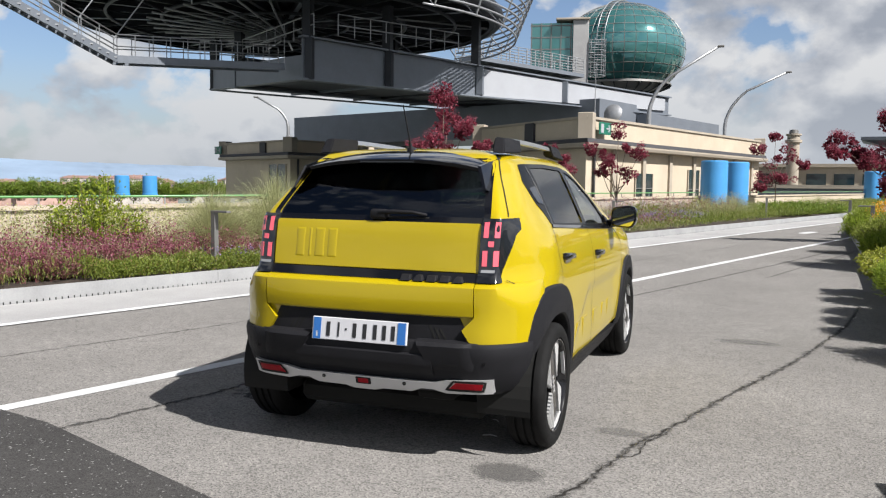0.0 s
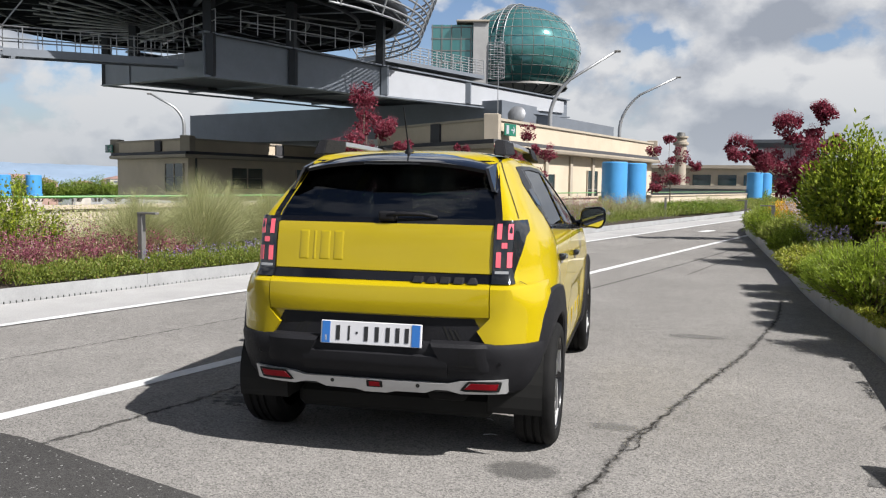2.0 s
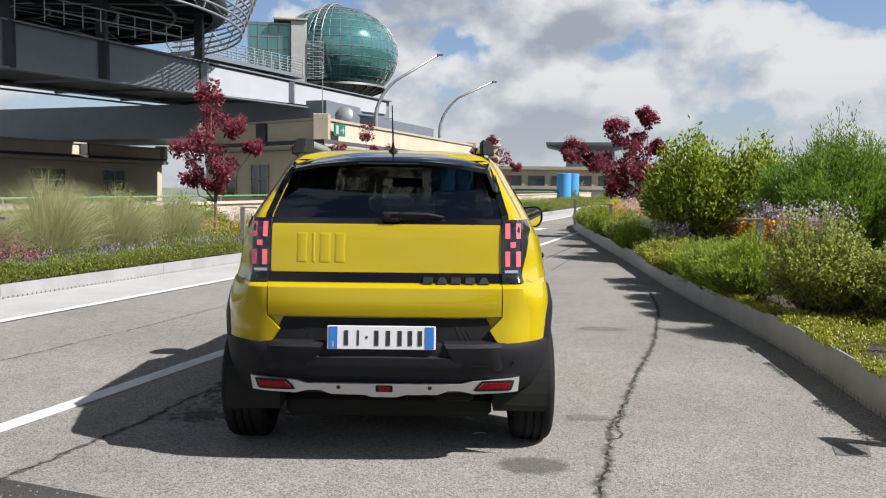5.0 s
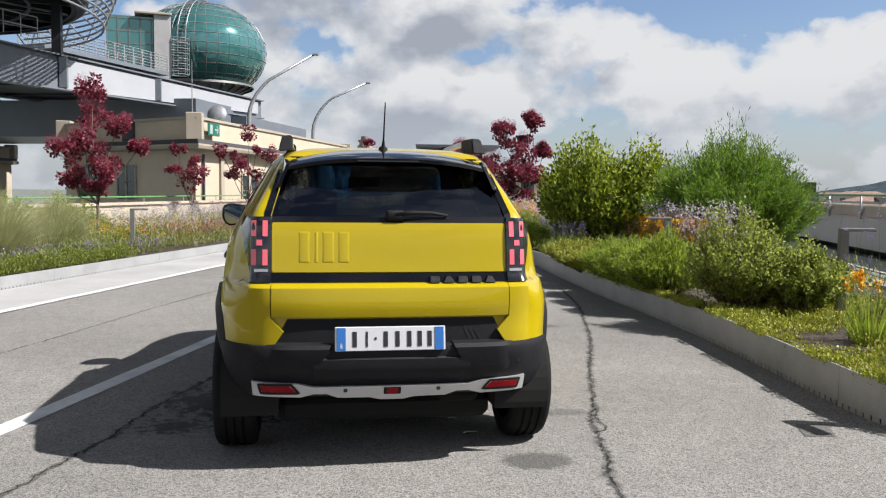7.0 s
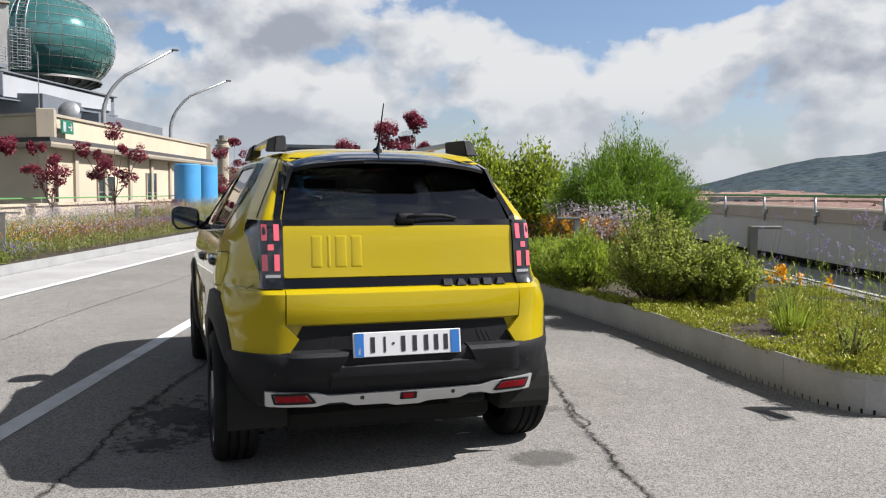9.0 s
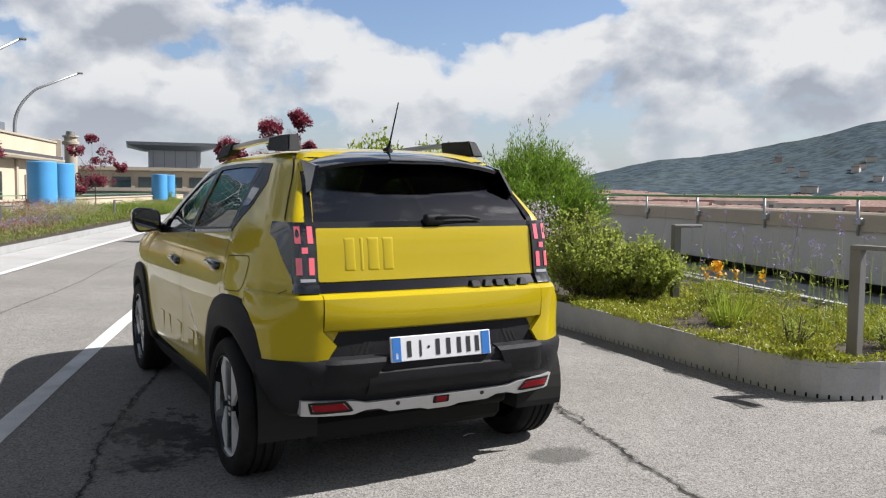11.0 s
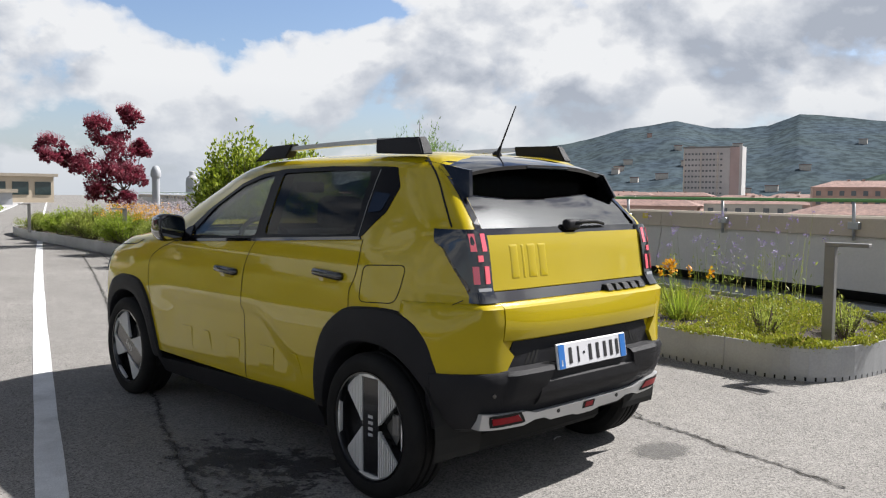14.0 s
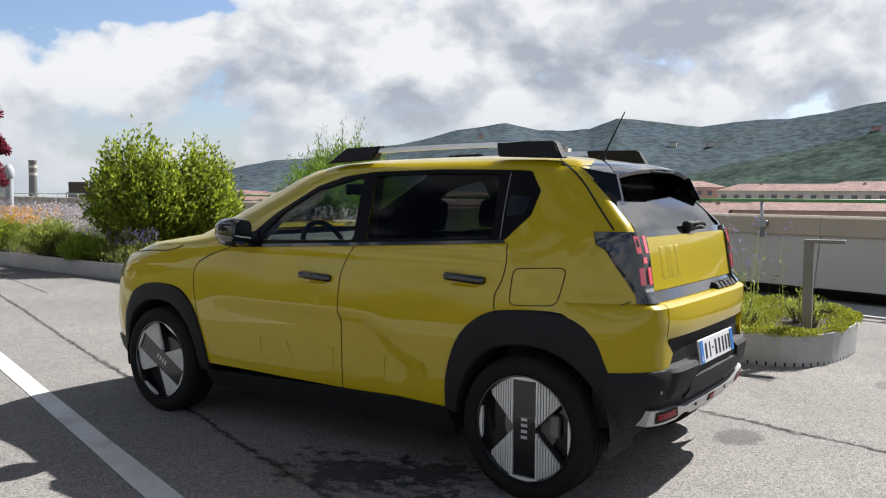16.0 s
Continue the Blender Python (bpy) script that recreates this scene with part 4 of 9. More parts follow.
def ribbon(line, place, grow, width=0.006, closed=False):
    """A thin seam along a line on the body."""
    bm = bmesh.new()
    pts = [Vector((a, b)) for a, b in line]
    n = len(pts)
    rows = []
    for i, p in enumerate(pts):
        a = pts[(i - 1) % n] if closed else pts[max(i - 1, 0)]
        b = pts[(i + 1) % n] if closed else pts[min(i + 1, n - 1)]
        d = (b - a).normalized()
        w = Vector((-d.y, d.x)) * width / 2
        rows.append((bm.verts.new(place(*(p + w), grow)), bm.verts.new(place(*(p - w), grow))))
    for i in range(n if closed else n - 1):
        (a, b), (c, d) = rows[i], rows[(i + 1) % n]
        bm.faces.new((a, b, d, c))
    return bm


def dense(line, step=0.04, closed=False):
    out = []
    pts = list(line) + ([line[0]] if closed else [])
    for (a, b), (c, d) in zip(pts, pts[1:]):
        k = max(1, int(math.hypot(c - a, d - b) / step))
        out += [(a + (c - a) * i / k, b + (d - b) * i / k) for i in range(k)]
    if not closed:
        out.append(pts[-1])
    return out


def rounded(poly, r=0.02, k=4):
    """A polygon with its corners rounded."""
    out, n = [], len(poly)
    for i in range(n):
        p, a, b = Vector(poly[i]), Vector(poly[i - 1]), Vector(poly[(i + 1) % n])
        u, v = (a - p), (b - p)
        q = min(r, u.length * 0.45, v.length * 0.45)
        s, e = p + u.normalized() * q, p + v.normalized() * q
        for j in range(k + 1):
            t = j / k
            out.append(tuple((1 - t) ** 2 * s + 2 * t * (1 - t) * p + t * t * e))
    return out


def prism_cut(name, poly, axis, lo, hi):
    """A closed prism through the body, for an opening."""
    def p(a, b, d):
        return (d, a, b) if axis == "x" else (a, d, b)
    n = len(poly)
    verts = [p(a, b, lo) for a, b in poly] + [p(a, b, hi) for a, b in poly]
    faces = [(i, (i + 1) % n, (i + 1) % n + n, i + n) for i in range(n)] + [tuple(range(n))[::-1], tuple(range(n, 2 * n))]
    me = mesh_of(name, verts, faces)
    bm = bmesh.new()
    bm.from_mesh(me)
    bmesh.ops.recalc_face_normals(bm, faces=bm.faces[:])
    bm.to_mesh(me)
    bm.free()
    return new(name, me)


WHEEL_R, WHEEL_Z, TRACK = 0.318, 0.316, 0.735
FRONT_AXLE = 2.54
# side glass: whole dark band, and the two panes in it
DLO = [(1.86, 1.045), (1.66, 1.225), (1.42, 1.372), (1.24, 1.425), (1.04, 1.447), (0.62, 1.455), (0.20, 1.447), (0.115, 1.442), (0.040, 1.350), (0.052, 1.240), (0.150, 1.128), (0.60, 1.105), (1.20, 1.075)]
PANE_F = [(1.73, 1.075), (1.60, 1.235), (1.40, 1.355), (1.23, 1.402), (1.10, 1.420), (1.03, 1.098), (1.30, 1.087)]
PANE_R = [(0.95, 1.108), (1.02, 1.425), (0.62, 1.433), (0.27, 1.427), (0.215, 1.135), (0.6, 1.120)]
PANE_Q = [(0.185, 1.33), (0.075, 1.32), (0.085, 1.245), (0.170, 1.235)]


def build_car():
    car = thing("car", "yellow compact hatchback with dark cladding, roof rails and silver skid plate", "car", (-0.015, 0, 0), 0)
    zs = sorted(set(list(np.linspace(0.345, 1.02, 24)) + list(np.linspace(1.02, 1.455, 22)) + [1.472, 1.49, 1.503, 1.515, 1.524, 1.53]))
    me = loft("body", zs)
    body = part("body", me, YELLOW, car, "glossy yellow painted body")
    wells = []
    for y in (0, FRONT_AXLE):
        for s in (-1, 1):
            b = lathe_bm([(0.001, s * 0.52), (0.392, s * 0.52), (0.392, s * 1.1), (0.001, s * 1.1)], 40)
            bmesh.ops.translate(b, vec=(0, y, WHEEL_Z + 0.01), verts=b.verts)
            bmesh.ops.remove_doubles(b, verts=b.verts[:], dist=0.0005)
            bmesh.ops.recalc_face_normals(b, faces=b.faces[:])
            m = bpy.data.meshes.new("well")
            b.to_mesh(m)
            b.free()
            wells.append(new("well", m))
    room = new("room", loft("room", [0.50, 0.7, 0.9, 1.0, 1.06, 1.12, 1.2, 1.3, 1.4, 1.455, 1.48], -0.055))
    rear_glass = rounded([(-0.572, 1.165), (0.572, 1.165), (0.490, 1.452), (-0.490, 1.452)], 0.035)
    screen = rounded([(-0.66, 1.10), (0.66, 1.10), (0.50, 1.47), (-0.50, 1.47)], 0.06)
    cuts = wells + [room, prism_cut("cut_f", rounded(PANE_F, 0.03), "x", -1.2, 1.2), prism_cut("cut_r", rounded(PANE_R, 0.03), "x", -1.2, 1.2),
                    prism_cut("cut_b", rear_glass, "y", -0.9, 0.3), prism_cut("cut_w", screen, "y", 1.3, 2.8)]
    cut(body, cuts)
    body.data.materials.clear()
    body.data.materials.append(YELLOW)
    body.data.materials.append(CABIN)
    hub = Vector((0, 1.1, 0.92))
    for p in body.data.polygons:       # the inside of the shell and the wheel wells are dark
        inward = p.normal.dot(Vector((p.center.x, (p.center.y - hub.y) * 0.5, p.center.z - hub.z))) < 0
        p.material_index = 1 if (inward and p.center.z < 1.50) or p.center.z < 0.40 and (p.center.y < -0.1 or p.normal.z < -0.5) else 0
    body.data.polygons.foreach_set("use_smooth", [True] * len(body.data.polygons))
    body.data.set_sharp_from_angle(angle=radians(28))

    # glass
    for sgn in (-1, 1):
        pl = on_side(sgn)
        b = patch(rounded(DLO, 0.014), pl, 0.003, 0.02, 0.08)
        band = part("window_surround", b, PILLAR, car, "gloss black window surround", angle=30)
        cut(band, [prism_cut("c1", rounded(PANE_F, 0.03), "x", -1.2, 1.2), prism_cut("c2", rounded(PANE_R, 0.03), "x", -1.2, 1.2)])
        band.data.set_sharp_from_angle(angle=radians(30))
        part("front_side_window", patch(rounded(PANE_F, 0.03), pl, -0.004, 0.004, 0.1), GLASS_CLEAR, car, "lightly tinted side window", angle=30)
        part("rear_side_window", patch(rounded(PANE_R, 0.03), pl, -0.004, 0.004, 0.1), GLASS, car, "dark tinted side window", angle=30)
        part("quarter_inset", patch(rounded(PANE_Q, 0.012), pl, 0.0055, 0.006, 0.1), GLOSS, band, "gloss black inset behind the rear side window", angle=30)
        part("pillar_seam", ribbon(dense([(0.215, 1.432), (0.172, 1.132)], 0.05), pl, 0.0045, 0.005), STEEL_DARK, band, "thin grey seam of the rear pillar")
        # belt moulding under the glass
        part("belt_moulding", patch([(1.90, 1.028), (1.20, 1.062), (0.60, 1.092), (0.14, 1.117), (0.16, 1.130), (0.60, 1.108), (1.20, 1.078), (1.87, 1.046)], pl, 0.007, 0.02, 0.1), GLOSS, car, "gloss black belt moulding", angle=30)
    part("rear_window", patch(rear_glass, on_rear, -0.002, 0.004, 0.08), GLASS_REAR, car, "dark tinted rear window", angle=30)
    part("windscreen", patch(screen, lambda x, z, g: (x, half_front(x, z) + g, z), -0.002, 0.004, 0.1), GLASS_CLEAR, car, "clear windscreen", angle=30)
    # dark border printed round the rear glass
    ring = ribbon(dense(rounded([(-0.576, 1.163), (0.576, 1.163), (0.498, 1.452), (-0.498, 1.452)], 0.035), 0.03, True), on_rear, 0.003, 0.032, True)
    part("rear_window_border", ring, GLOSS, car, "gloss black border of the rear window")

    # spoiler
    b = bmesh.new()
    n = 14
    rows = []
    for y, z, w, drop in ((0.01, 1.510, 0.490, 0.040), (-0.06, 1.505, 0.497, 0.045), (-0.16, 1.492, 0.502, 0.048), (-0.26, 1.472, 0.497, 0.048), (-0.300, 1.457, 0.490, 0.045), (-0.294, 1.440, 0.484, 0.043), (-0.16, 1.442, 0.465, 0.035), (-0.02, 1.468, 0.46, 0.035)):
        rows.append([b.verts.new((w * k / n * 2 - w, y + 0.045 * (2 * k / n - 1) ** 2, z - drop * abs(2 * k / n - 1) ** 2.6)) for k in range(n + 1)])
    for i in range(len(rows)):
        r0, r1 = rows[i], rows[(i + 1) % len(rows)]
        for k in range(n):
            b.faces.new((r0[k], r0[k + 1], r1[k + 1], r1[k]))
    b.faces.new([r[0] for r in rows]), b.faces.new([r[-1] for r in rows][::-1])
    bmesh.ops.recalc_face_normals(b, faces=b.faces[:])
    spoiler = part("spoiler", b, GLOSS, car, "gloss black roof spoiler over the rear window", angle=35)
    for sgn in (-1, 1):       # side fins running down the glass
        b = bmesh.new()
        tri = [(0.488, -0.262, 1.425), (0.510, 0.0, 1.474), (0.552, -0.195, 1.345), (0.549, -0.262, 1.296), (0.530, -0.308, 1.312)]
        lo = [b.verts.new((sgn * x, y, z)) for x, y, z in tri]
        hi = [b.verts.new((sgn * (x - 0.016), y - 0.003, z)) for x, y, z in tri]
        b.faces.new(lo), b.faces.new(hi[::-1])
        for k in range(5):
            b.faces.new((lo[k], lo[(k + 1) % 5], hi[(k + 1) % 5], hi[k]))
        bmesh.ops.recalc_face_normals(b, faces=b.faces[:])
        part("side_fin", b, GLOSS, spoiler, "gloss black fin beside the glass")
    b = box_bm(0.30, 0.012, 0.012, (0, -0.293, 1.444), 0.004)
    part("brake_light", b, SMOKE, spoiler, "smoked high brake light")

    # tailgate: upper panel, black strip, lower ledge
    g0 = rounded([(-0.548, 0.925), (0.548, 0.925), (0.548, 1.152), (-0.548, 1.152)], 0.012)
    gate = part("tailgate_panel", patch(g0, on_rear, 0.010, 0.03, 0.05), YELLOW, car, "yellow tailgate with raised lettering", angle=30)
    for x0, w, zb in ((-0.428, 0.052, 0.966), (-0.356, 0.019, 0.966), (-0.320, 0.056, 0.966), (-0.248, 0.054, 0.966)):      # raised brand mark, as plain blocks
        b = bmesh.new()
        rows = []
        for inset, g in ((0.0, 0.0098), (0.003, 0.0112), (0.007, 0.0124), (0.009, 0.0127)):
            q = rounded([(x0 + inset, zb + inset), (x0 + w - inset, zb + inset), (x0 + w - inset, zb + 0.145 - inset), (x0 + inset, zb + 0.145 - inset)], 0.006, 3)
            rows.append([b.verts.new(on_rear(u, v, g)) for u, v in q])
        n4 = len(rows[0])
        for r0, r1 in zip(rows, rows[1:]):
            for k in range(n4):
                b.faces.new((r0[k], r0[(k + 1) % n4], r1[(k + 1) % n4], r1[k]))
        b.faces.new(rows[-1])
        bmesh.ops.recalc_face_normals(b, faces=b.faces[:])
        part("raised_block", b, YELLOW, gate, "raised body-coloured block of the brand mark", smooth=True)
    part("tailgate_strip", patch([(-0.56, 0.880), (0.56, 0.880), (0.56, 0.921), (-0.56, 0.921)], on_rear, 0.004, 0.03, 0.08), GLOSS, car, "black strip below the tailgate panel", angle=30)
    for i in range(5):          # block letters on the strip, as plain blocks
        cx = 0.20 + i * 0.066
        wt, wb = (0.022, 0.024) if i in (0, 2, 3) else (0.011, 0.027)
        b = patch([(cx - wb, 0.878), (cx + wb, 0.878), (cx + wt, 0.906), (cx - wt, 0.906)], on_rear, 0.030, 0.03, 0.1)
        bmesh.ops.bevel(b, geom=b.edges[:], offset=0.002, segments=1, affect="EDGES")
        part("model_badge", b, PLASTIC, car, "matt dark grey badge block")
    low = rounded([(-0.548, 0.722), (0.548, 0.722), (0.548, 0.874), (-0.548, 0.874)], 0.01)
    b = bmesh.new()
    rows = []
    prof = [(0.878, -0.005), (0.872, 0.026), (0.858, 0.038), (0.80, 0.039), (0.760, 0.036), (0.726, 0.027), (0.722, 0.0)]
    for z, g in prof:
        rows.append([b.verts.new(on_rear(-0.548 + 1.096 * k / 24, z, g)) for k in range(25)])
    for r0, r1 in zip(rows, rows[1:]):
        for k in range(24):
            b.faces.new((r0[k], r0[k + 1], r1[k + 1], r1[k]))
    b.faces.new([r[0] for r in rows]), b.faces.new([r[-1] for r in rows][::-1])
    bmesh.ops.recalc_face_normals(b, faces=b.faces[:])
    part("tailgate_ledge", b, YELLOW, car, "yellow lower ledge of the tailgate", angle=32)
    for sgn in (-1, 1):         # quarter panels beside the ledge
        zz = [0.575, 0.60, 0.66, 0.722, 0.760, 0.80, 0.858, 0.872, 0.880]
        gz = [0.024, 0.024, 0.025, 0.027, 0.034, 0.037, 0.036, 0.024, 0.0]
        def inner(z, sgn=sgn):
            return ("x", sgn * (0.551 if z > 0.719 else 0.551 - 0.085 * min(1, (0.72 - z) / 0.02) + 0.085 * (0.70 - min(0.70, z)) / 0.125))
        b = skin("q", zz, inner, lambda z, sgn=sgn: ("y", -max(0.16, math.sqrt(max(0.0, 0.400 ** 2 - (z - 0.326) ** 2))), sgn), 26, lambda z: float(np.interp(z, zz, gz)), 0.03, 0.10)
        part("quarter_panel", b, YELLOW, car, "yellow rear quarter corner", angle=38)

    # plate recess, plate, bumper
    rec = [(-0.478, 0.715), (-0.545, 0.592), (0.545, 0.592), (0.478, 0.715)]
    part("plate_recess", patch(rec, on_rear, 0.006, 0.03, 0.06), PLASTIC, car, "dark grey recess round the number plate", angle=30)
    for sgn in (-1, 1):
        for k in range(3):
            x0 = sgn * (0.335 + 0.026 * k)
            part("recess_groove", ribbon(dense([(x0 + sgn * 0.030, 0.612), (x0, 0.676 - 0.008 * k)], 0.02), on_rear, 0.0075, 0.010), GAP, car, "slanted groove in the recess")
    plate = part("number_plate", box_bm(0.505, 0.010, 0.108, (-0.012, -0.575, 0.630), 0.003, m=None), PLATEWHITE, car, "white number plate with blue ends")
    for v in plate.data.vertices:
        v.co.y += (v.co.z - 0.63) * 0.16
    def plate_bar(name, x, z, w, h, material, label):
        y = -0.5815 + (z - 0.63) * 0.16
        x -= 0.012
        ob = part(name, box_bm(w, 0.002, h, (x, y, z), 0), material, plate, label)
        for v in ob.data.vertices:
            v.co.y += (v.co.z - z) * 0.16
    plate_bar("blue_band", -0.224, 0.63, 0.040, 0.102, PLATEBLUE, "blue band")
    plate_bar("blue_band", 0.224, 0.63, 0.040, 0.102, PLATEBLUE, "blue band")
    plate_bar("band_letter", -0.224, 0.603, 0.010, 0.026, PLATEWHITE, "white mark")
    for x in (-0.163, -0.108, -0.022, 0.032, 0.086, 0.134, 0.180):
        plate_bar("character_bar", x, 0.629, 0.019 if x != -0.108 else 0.009, 0.068, INK, "dark bar")
    plate_bar("plate_dot", -0.068, 0.632, 0.010, 0.010, SMOKE, "small mark")

    zz = [0.335, 0.36, 0.40, 0.47, 0.53, 0.575, 0.598, 0.606]
    gz = [-0.035, 0.012, 0.030, 0.042, 0.046, 0.044, 0.034, -0.01]
    b = skin("bumper", zz, lambda z: ("y", -0.30, -1), lambda z: ("y", -0.30, 1), 72, lambda z: float(np.interp(z, zz, gz)), 0.05, 0.22)
    bumper = part("rear_bumper", b, PLASTIC, car, "dark grey plastic rear bumper", angle=35)
    mid = bmesh.new()           # lower shelf in the middle, under the plate
    rows = []
    for z, g in ((0.555, 0.0), (0.548, 0.040), (0.535, 0.056), (0.50, 0.062), (0.475, 0.060), (0.44, 0.045), (0.43, 0.0)):
        rows.append([mid.verts.new(on_rear(-0.36 + 0.72 * k / 16, z, g)) for k in range(17)])
    for r0, r1 in zip(rows, rows[1:]):
        for k in range(16):
            mid.faces.new((r0[k], r0[k + 1], r1[k + 1], r1[k]))
    mid.faces.new([r[0] for r in rows]), mid.faces.new([r[-1] for r in rows][::-1])
    bmesh.ops.recalc_face_normals(mid, faces=mid.faces[:])
    part("bumper_step", mid, PLASTIC, bumper, "stepped middle of the bumper", angle=32)
    for sgn in (-1, 1):         # raised blocks either side of the plate
        b = bmesh.new()
        prof = [(0.612, 0.0), (0.602, 0.044), (0.585, 0.058), (0.50, 0.060), (0.47, 0.050), (0.465, 0.0)]
        rows = []
        for z, g in prof:
            xi = 0.275 + (0.612 - z) * 0.55
            rows.append([b.verts.new((sgn * (xi + (0.66 - xi) * k / 12), rear_y(xi + (0.66 - xi) * k / 12, z) - g * (1 if k < 7 else (12 - k) / 5), z)) for k in range(13)])
        for r0, r1 in zip(rows, rows[1:]):
            for k in range(12):
                b.faces.new((r0[k], r0[k + 1], r1[k + 1], r1[k]))
        b.faces.new([r[0] for r in rows])
        bmesh.ops.recalc_face_normals(b, faces=b.faces[:])
        part("bumper_block", b, PLASTIC, bumper, "raised bumper block", angle=30)
    part("tow_cover", ribbon(dense([(0.42, 0.50), (0.50, 0.50), (0.50, 0.565), (0.42, 0.565)], 0.03, True), lambda x, z, g: (x, rear_y(x, z) - g, z), 0.070, 0.004, True), GAP, bumper, "square tow eye cover")
    for sx, sz in ((0.60, 0.51), (-0.60, 0.51)):
        b = lathe_bm([(0.001, 0.004), (0.010, 0.004), (0.011, 0.0)], 14, "z")
        bmesh.ops.transform(b, matrix=Matrix.Translation((sx, rear_y(sx, sz) - 0.046, sz)) @ Euler((radians(90), 0, 0)).to_matrix().to_4x4(), verts=b.verts)
        part("parking_sensor", b, GLOSS, bumper, "round parking sensor")

    # skid plate
    sk = [(-0.640, 0.432), (-0.635, 0.362), (-0.42, 0.356), (-0.36, 0.372), (-0.30, 0.372), (-0.25, 0.352), (-0.10, 0.350), (-0.055, 0.338), (0.055, 0.338), (0.10, 0.350), (0.25, 0.352), (0.30, 0.372), (0.36, 0.372), (0.42, 0.356), (0.635, 0.362), (0.640, 0.432), (0.42, 0.420), (0.36, 0.405), (-0.36, 0.405), (-0.42, 0.420)]
    skid = part("skid_plate", patch(sk, lambda x, z, g: (x, rear_y(x, z) - g - 0.030, z), 0.030, 0.06, 0.02), SILVER, car, "silver skid plate with red reflectors", angle=25)
    for sgn in (-1, 1):
        q = [(0.43, 0.383), (0.585, 0.383), (0.60, 0.412), (0.45, 0.412)] if sgn < 0 else [(0.45, 0.383), (0.60, 0.383), (0.585, 0.412), (0.43, 0.412)]
        q = [(0.44, 0.383), (0.59, 0.383), (0.60, 0.412), (0.47, 0.412)]
        poly = [(sgn * a, c) for a, c in (q if sgn > 0 else q[::-1])]
        part("reflector", patch(poly, lambda x, z, g: (x, rear_y(x, z) - g - 0.030, z), 0.0345, 0.008, 0.02), REDREF, skid, "red reflector")
        b = ribbon(dense([(sgn * a, c) for a, c in [(0.425, 0.377), (0.597, 0.377), (0.610, 0.419), (0.462, 0.419)]], 0.012, True), lambda x, z, g: (x, rear_y(x, z) - g - 0.030, z), 0.0333, 0.012, True)
        part("reflector_frame", b, GAP, skid, "dark frame")
        b = lathe_bm([(0.001, 0.003), (0.009, 0.003), (0.010, 0.0)], 12, "z")
        bmesh.ops.transform(b, matrix=Matrix.Translation((sgn * 0.215, rear_y(0.2, 0.39) - 0.060, 0.388)) @ Euler((radians(90), 0, 0)).to_matrix().to_4x4(), verts=b.verts)
        part("parking_sensor", b, GAP, skid, "dark parking sensor")
    part("tow_hole", patch(rounded([(-0.040, 0.366), (0.040, 0.366), (0.040, 0.400), (-0.040, 0.400)], 0.006), lambda x, z, g: (x, rear_y(x, z) - g - 0.030, z), 0.033, 0.006, 0.1), GAP, skid, "dark tow hole")
    part("fog_light", patch([(-0.026, 0.372), (0.026, 0.372), (0.026, 0.394), (-0.026, 0.394)], lambda x, z, g: (x, rear_y(x, z) - g - 0.030, z), 0.0345, 0.004, 0.1), REDREF, skid, "dark red fog light")

    # tail lights
    for sgn in (-1, 1):
        zz = list(np.linspace(0.882, 1.178, 12))
        def outer(z, sgn=sgn):
            return ("y", float(np.interp(z, [0.88, 0.91, 0.97, 1.10, 1.125, 1.18], [-0.436, -0.430, -0.390, -0.300, -0.255, -0.238])), sgn)
        b = skin("lamp", zz, lambda z, sgn=sgn: ("x", sgn * 0.552), outer, 22, 0.020, 0.05, 0.4)
        lamp = part("tail_light", b, SMOKE, car, "tail light with pixel-like red blocks under a smoked lens", angle=35)
        def blk(a, c, w, h, material, name, label):
            own = patch([(sgn * (a - w), c - h), (sgn * (a + w), c - h), (sgn * (a + w), c + h), (sgn * (a - w), c + h)][::sgn], lambda x, z, g: (x, lamp_y(x, z) - g, z), 0.004, 0.01, 0.2)
            part(name, own, material, lamp, label)
        for a in (0.578, 0.630):
            blk(a, 1.125, 0.0115, 0.036, REDLAMP, "light_block", "red light block")
            blk(a, 0.993, 0.0115, 0.036, REDLAMP, "light_block", "red light block")
        blk(0.604, 1.060, 0.013, 0.013, REDLAMP, "light_block", "red light block")
        blk(0.596, 0.934, 0.032, 0.0065, LAMPGREY, "reversing_light", "pale reversing light bar")

    # arch cladding and sills
    out_r = [(0.425, 0.345), (0.412, 0.52), (0.345, 0.695), (0.215, 0.800), (0.06, 0.832), (-0.16, 0.832), (-0.295, 0.765), (-0.36, 0.62), (-0.40, 0.50), (-0.42, 0.40)]
    in_r = [(0.352, 0.33), (0.335, 0.42), (0.278, 0.545), (0.178, 0.640), (0.05, 0.678), (-0.10, 0.672), (-0.225, 0.615), (-0.31, 0.52), (-0.35, 0.41), (-0.362, 0.36)]
    out_f = [(2.105, 0.300), (2.135, 0.45), (2.20, 0.62), (2.30, 0.735), (2.42, 0.780), (2.64, 0.782), (2.80, 0.735), (2.90, 0.62), (2.94, 0.50), (2.955, 0.38)]
    in_f = [(2.190, 0.31), (2.205, 0.42), (2.262, 0.545), (2.362, 0.640), (2.49, 0.680), (2.64, 0.672), (2.765, 0.615), (2.85, 0.52), (2.89, 0.41), (2.902, 0.36)]
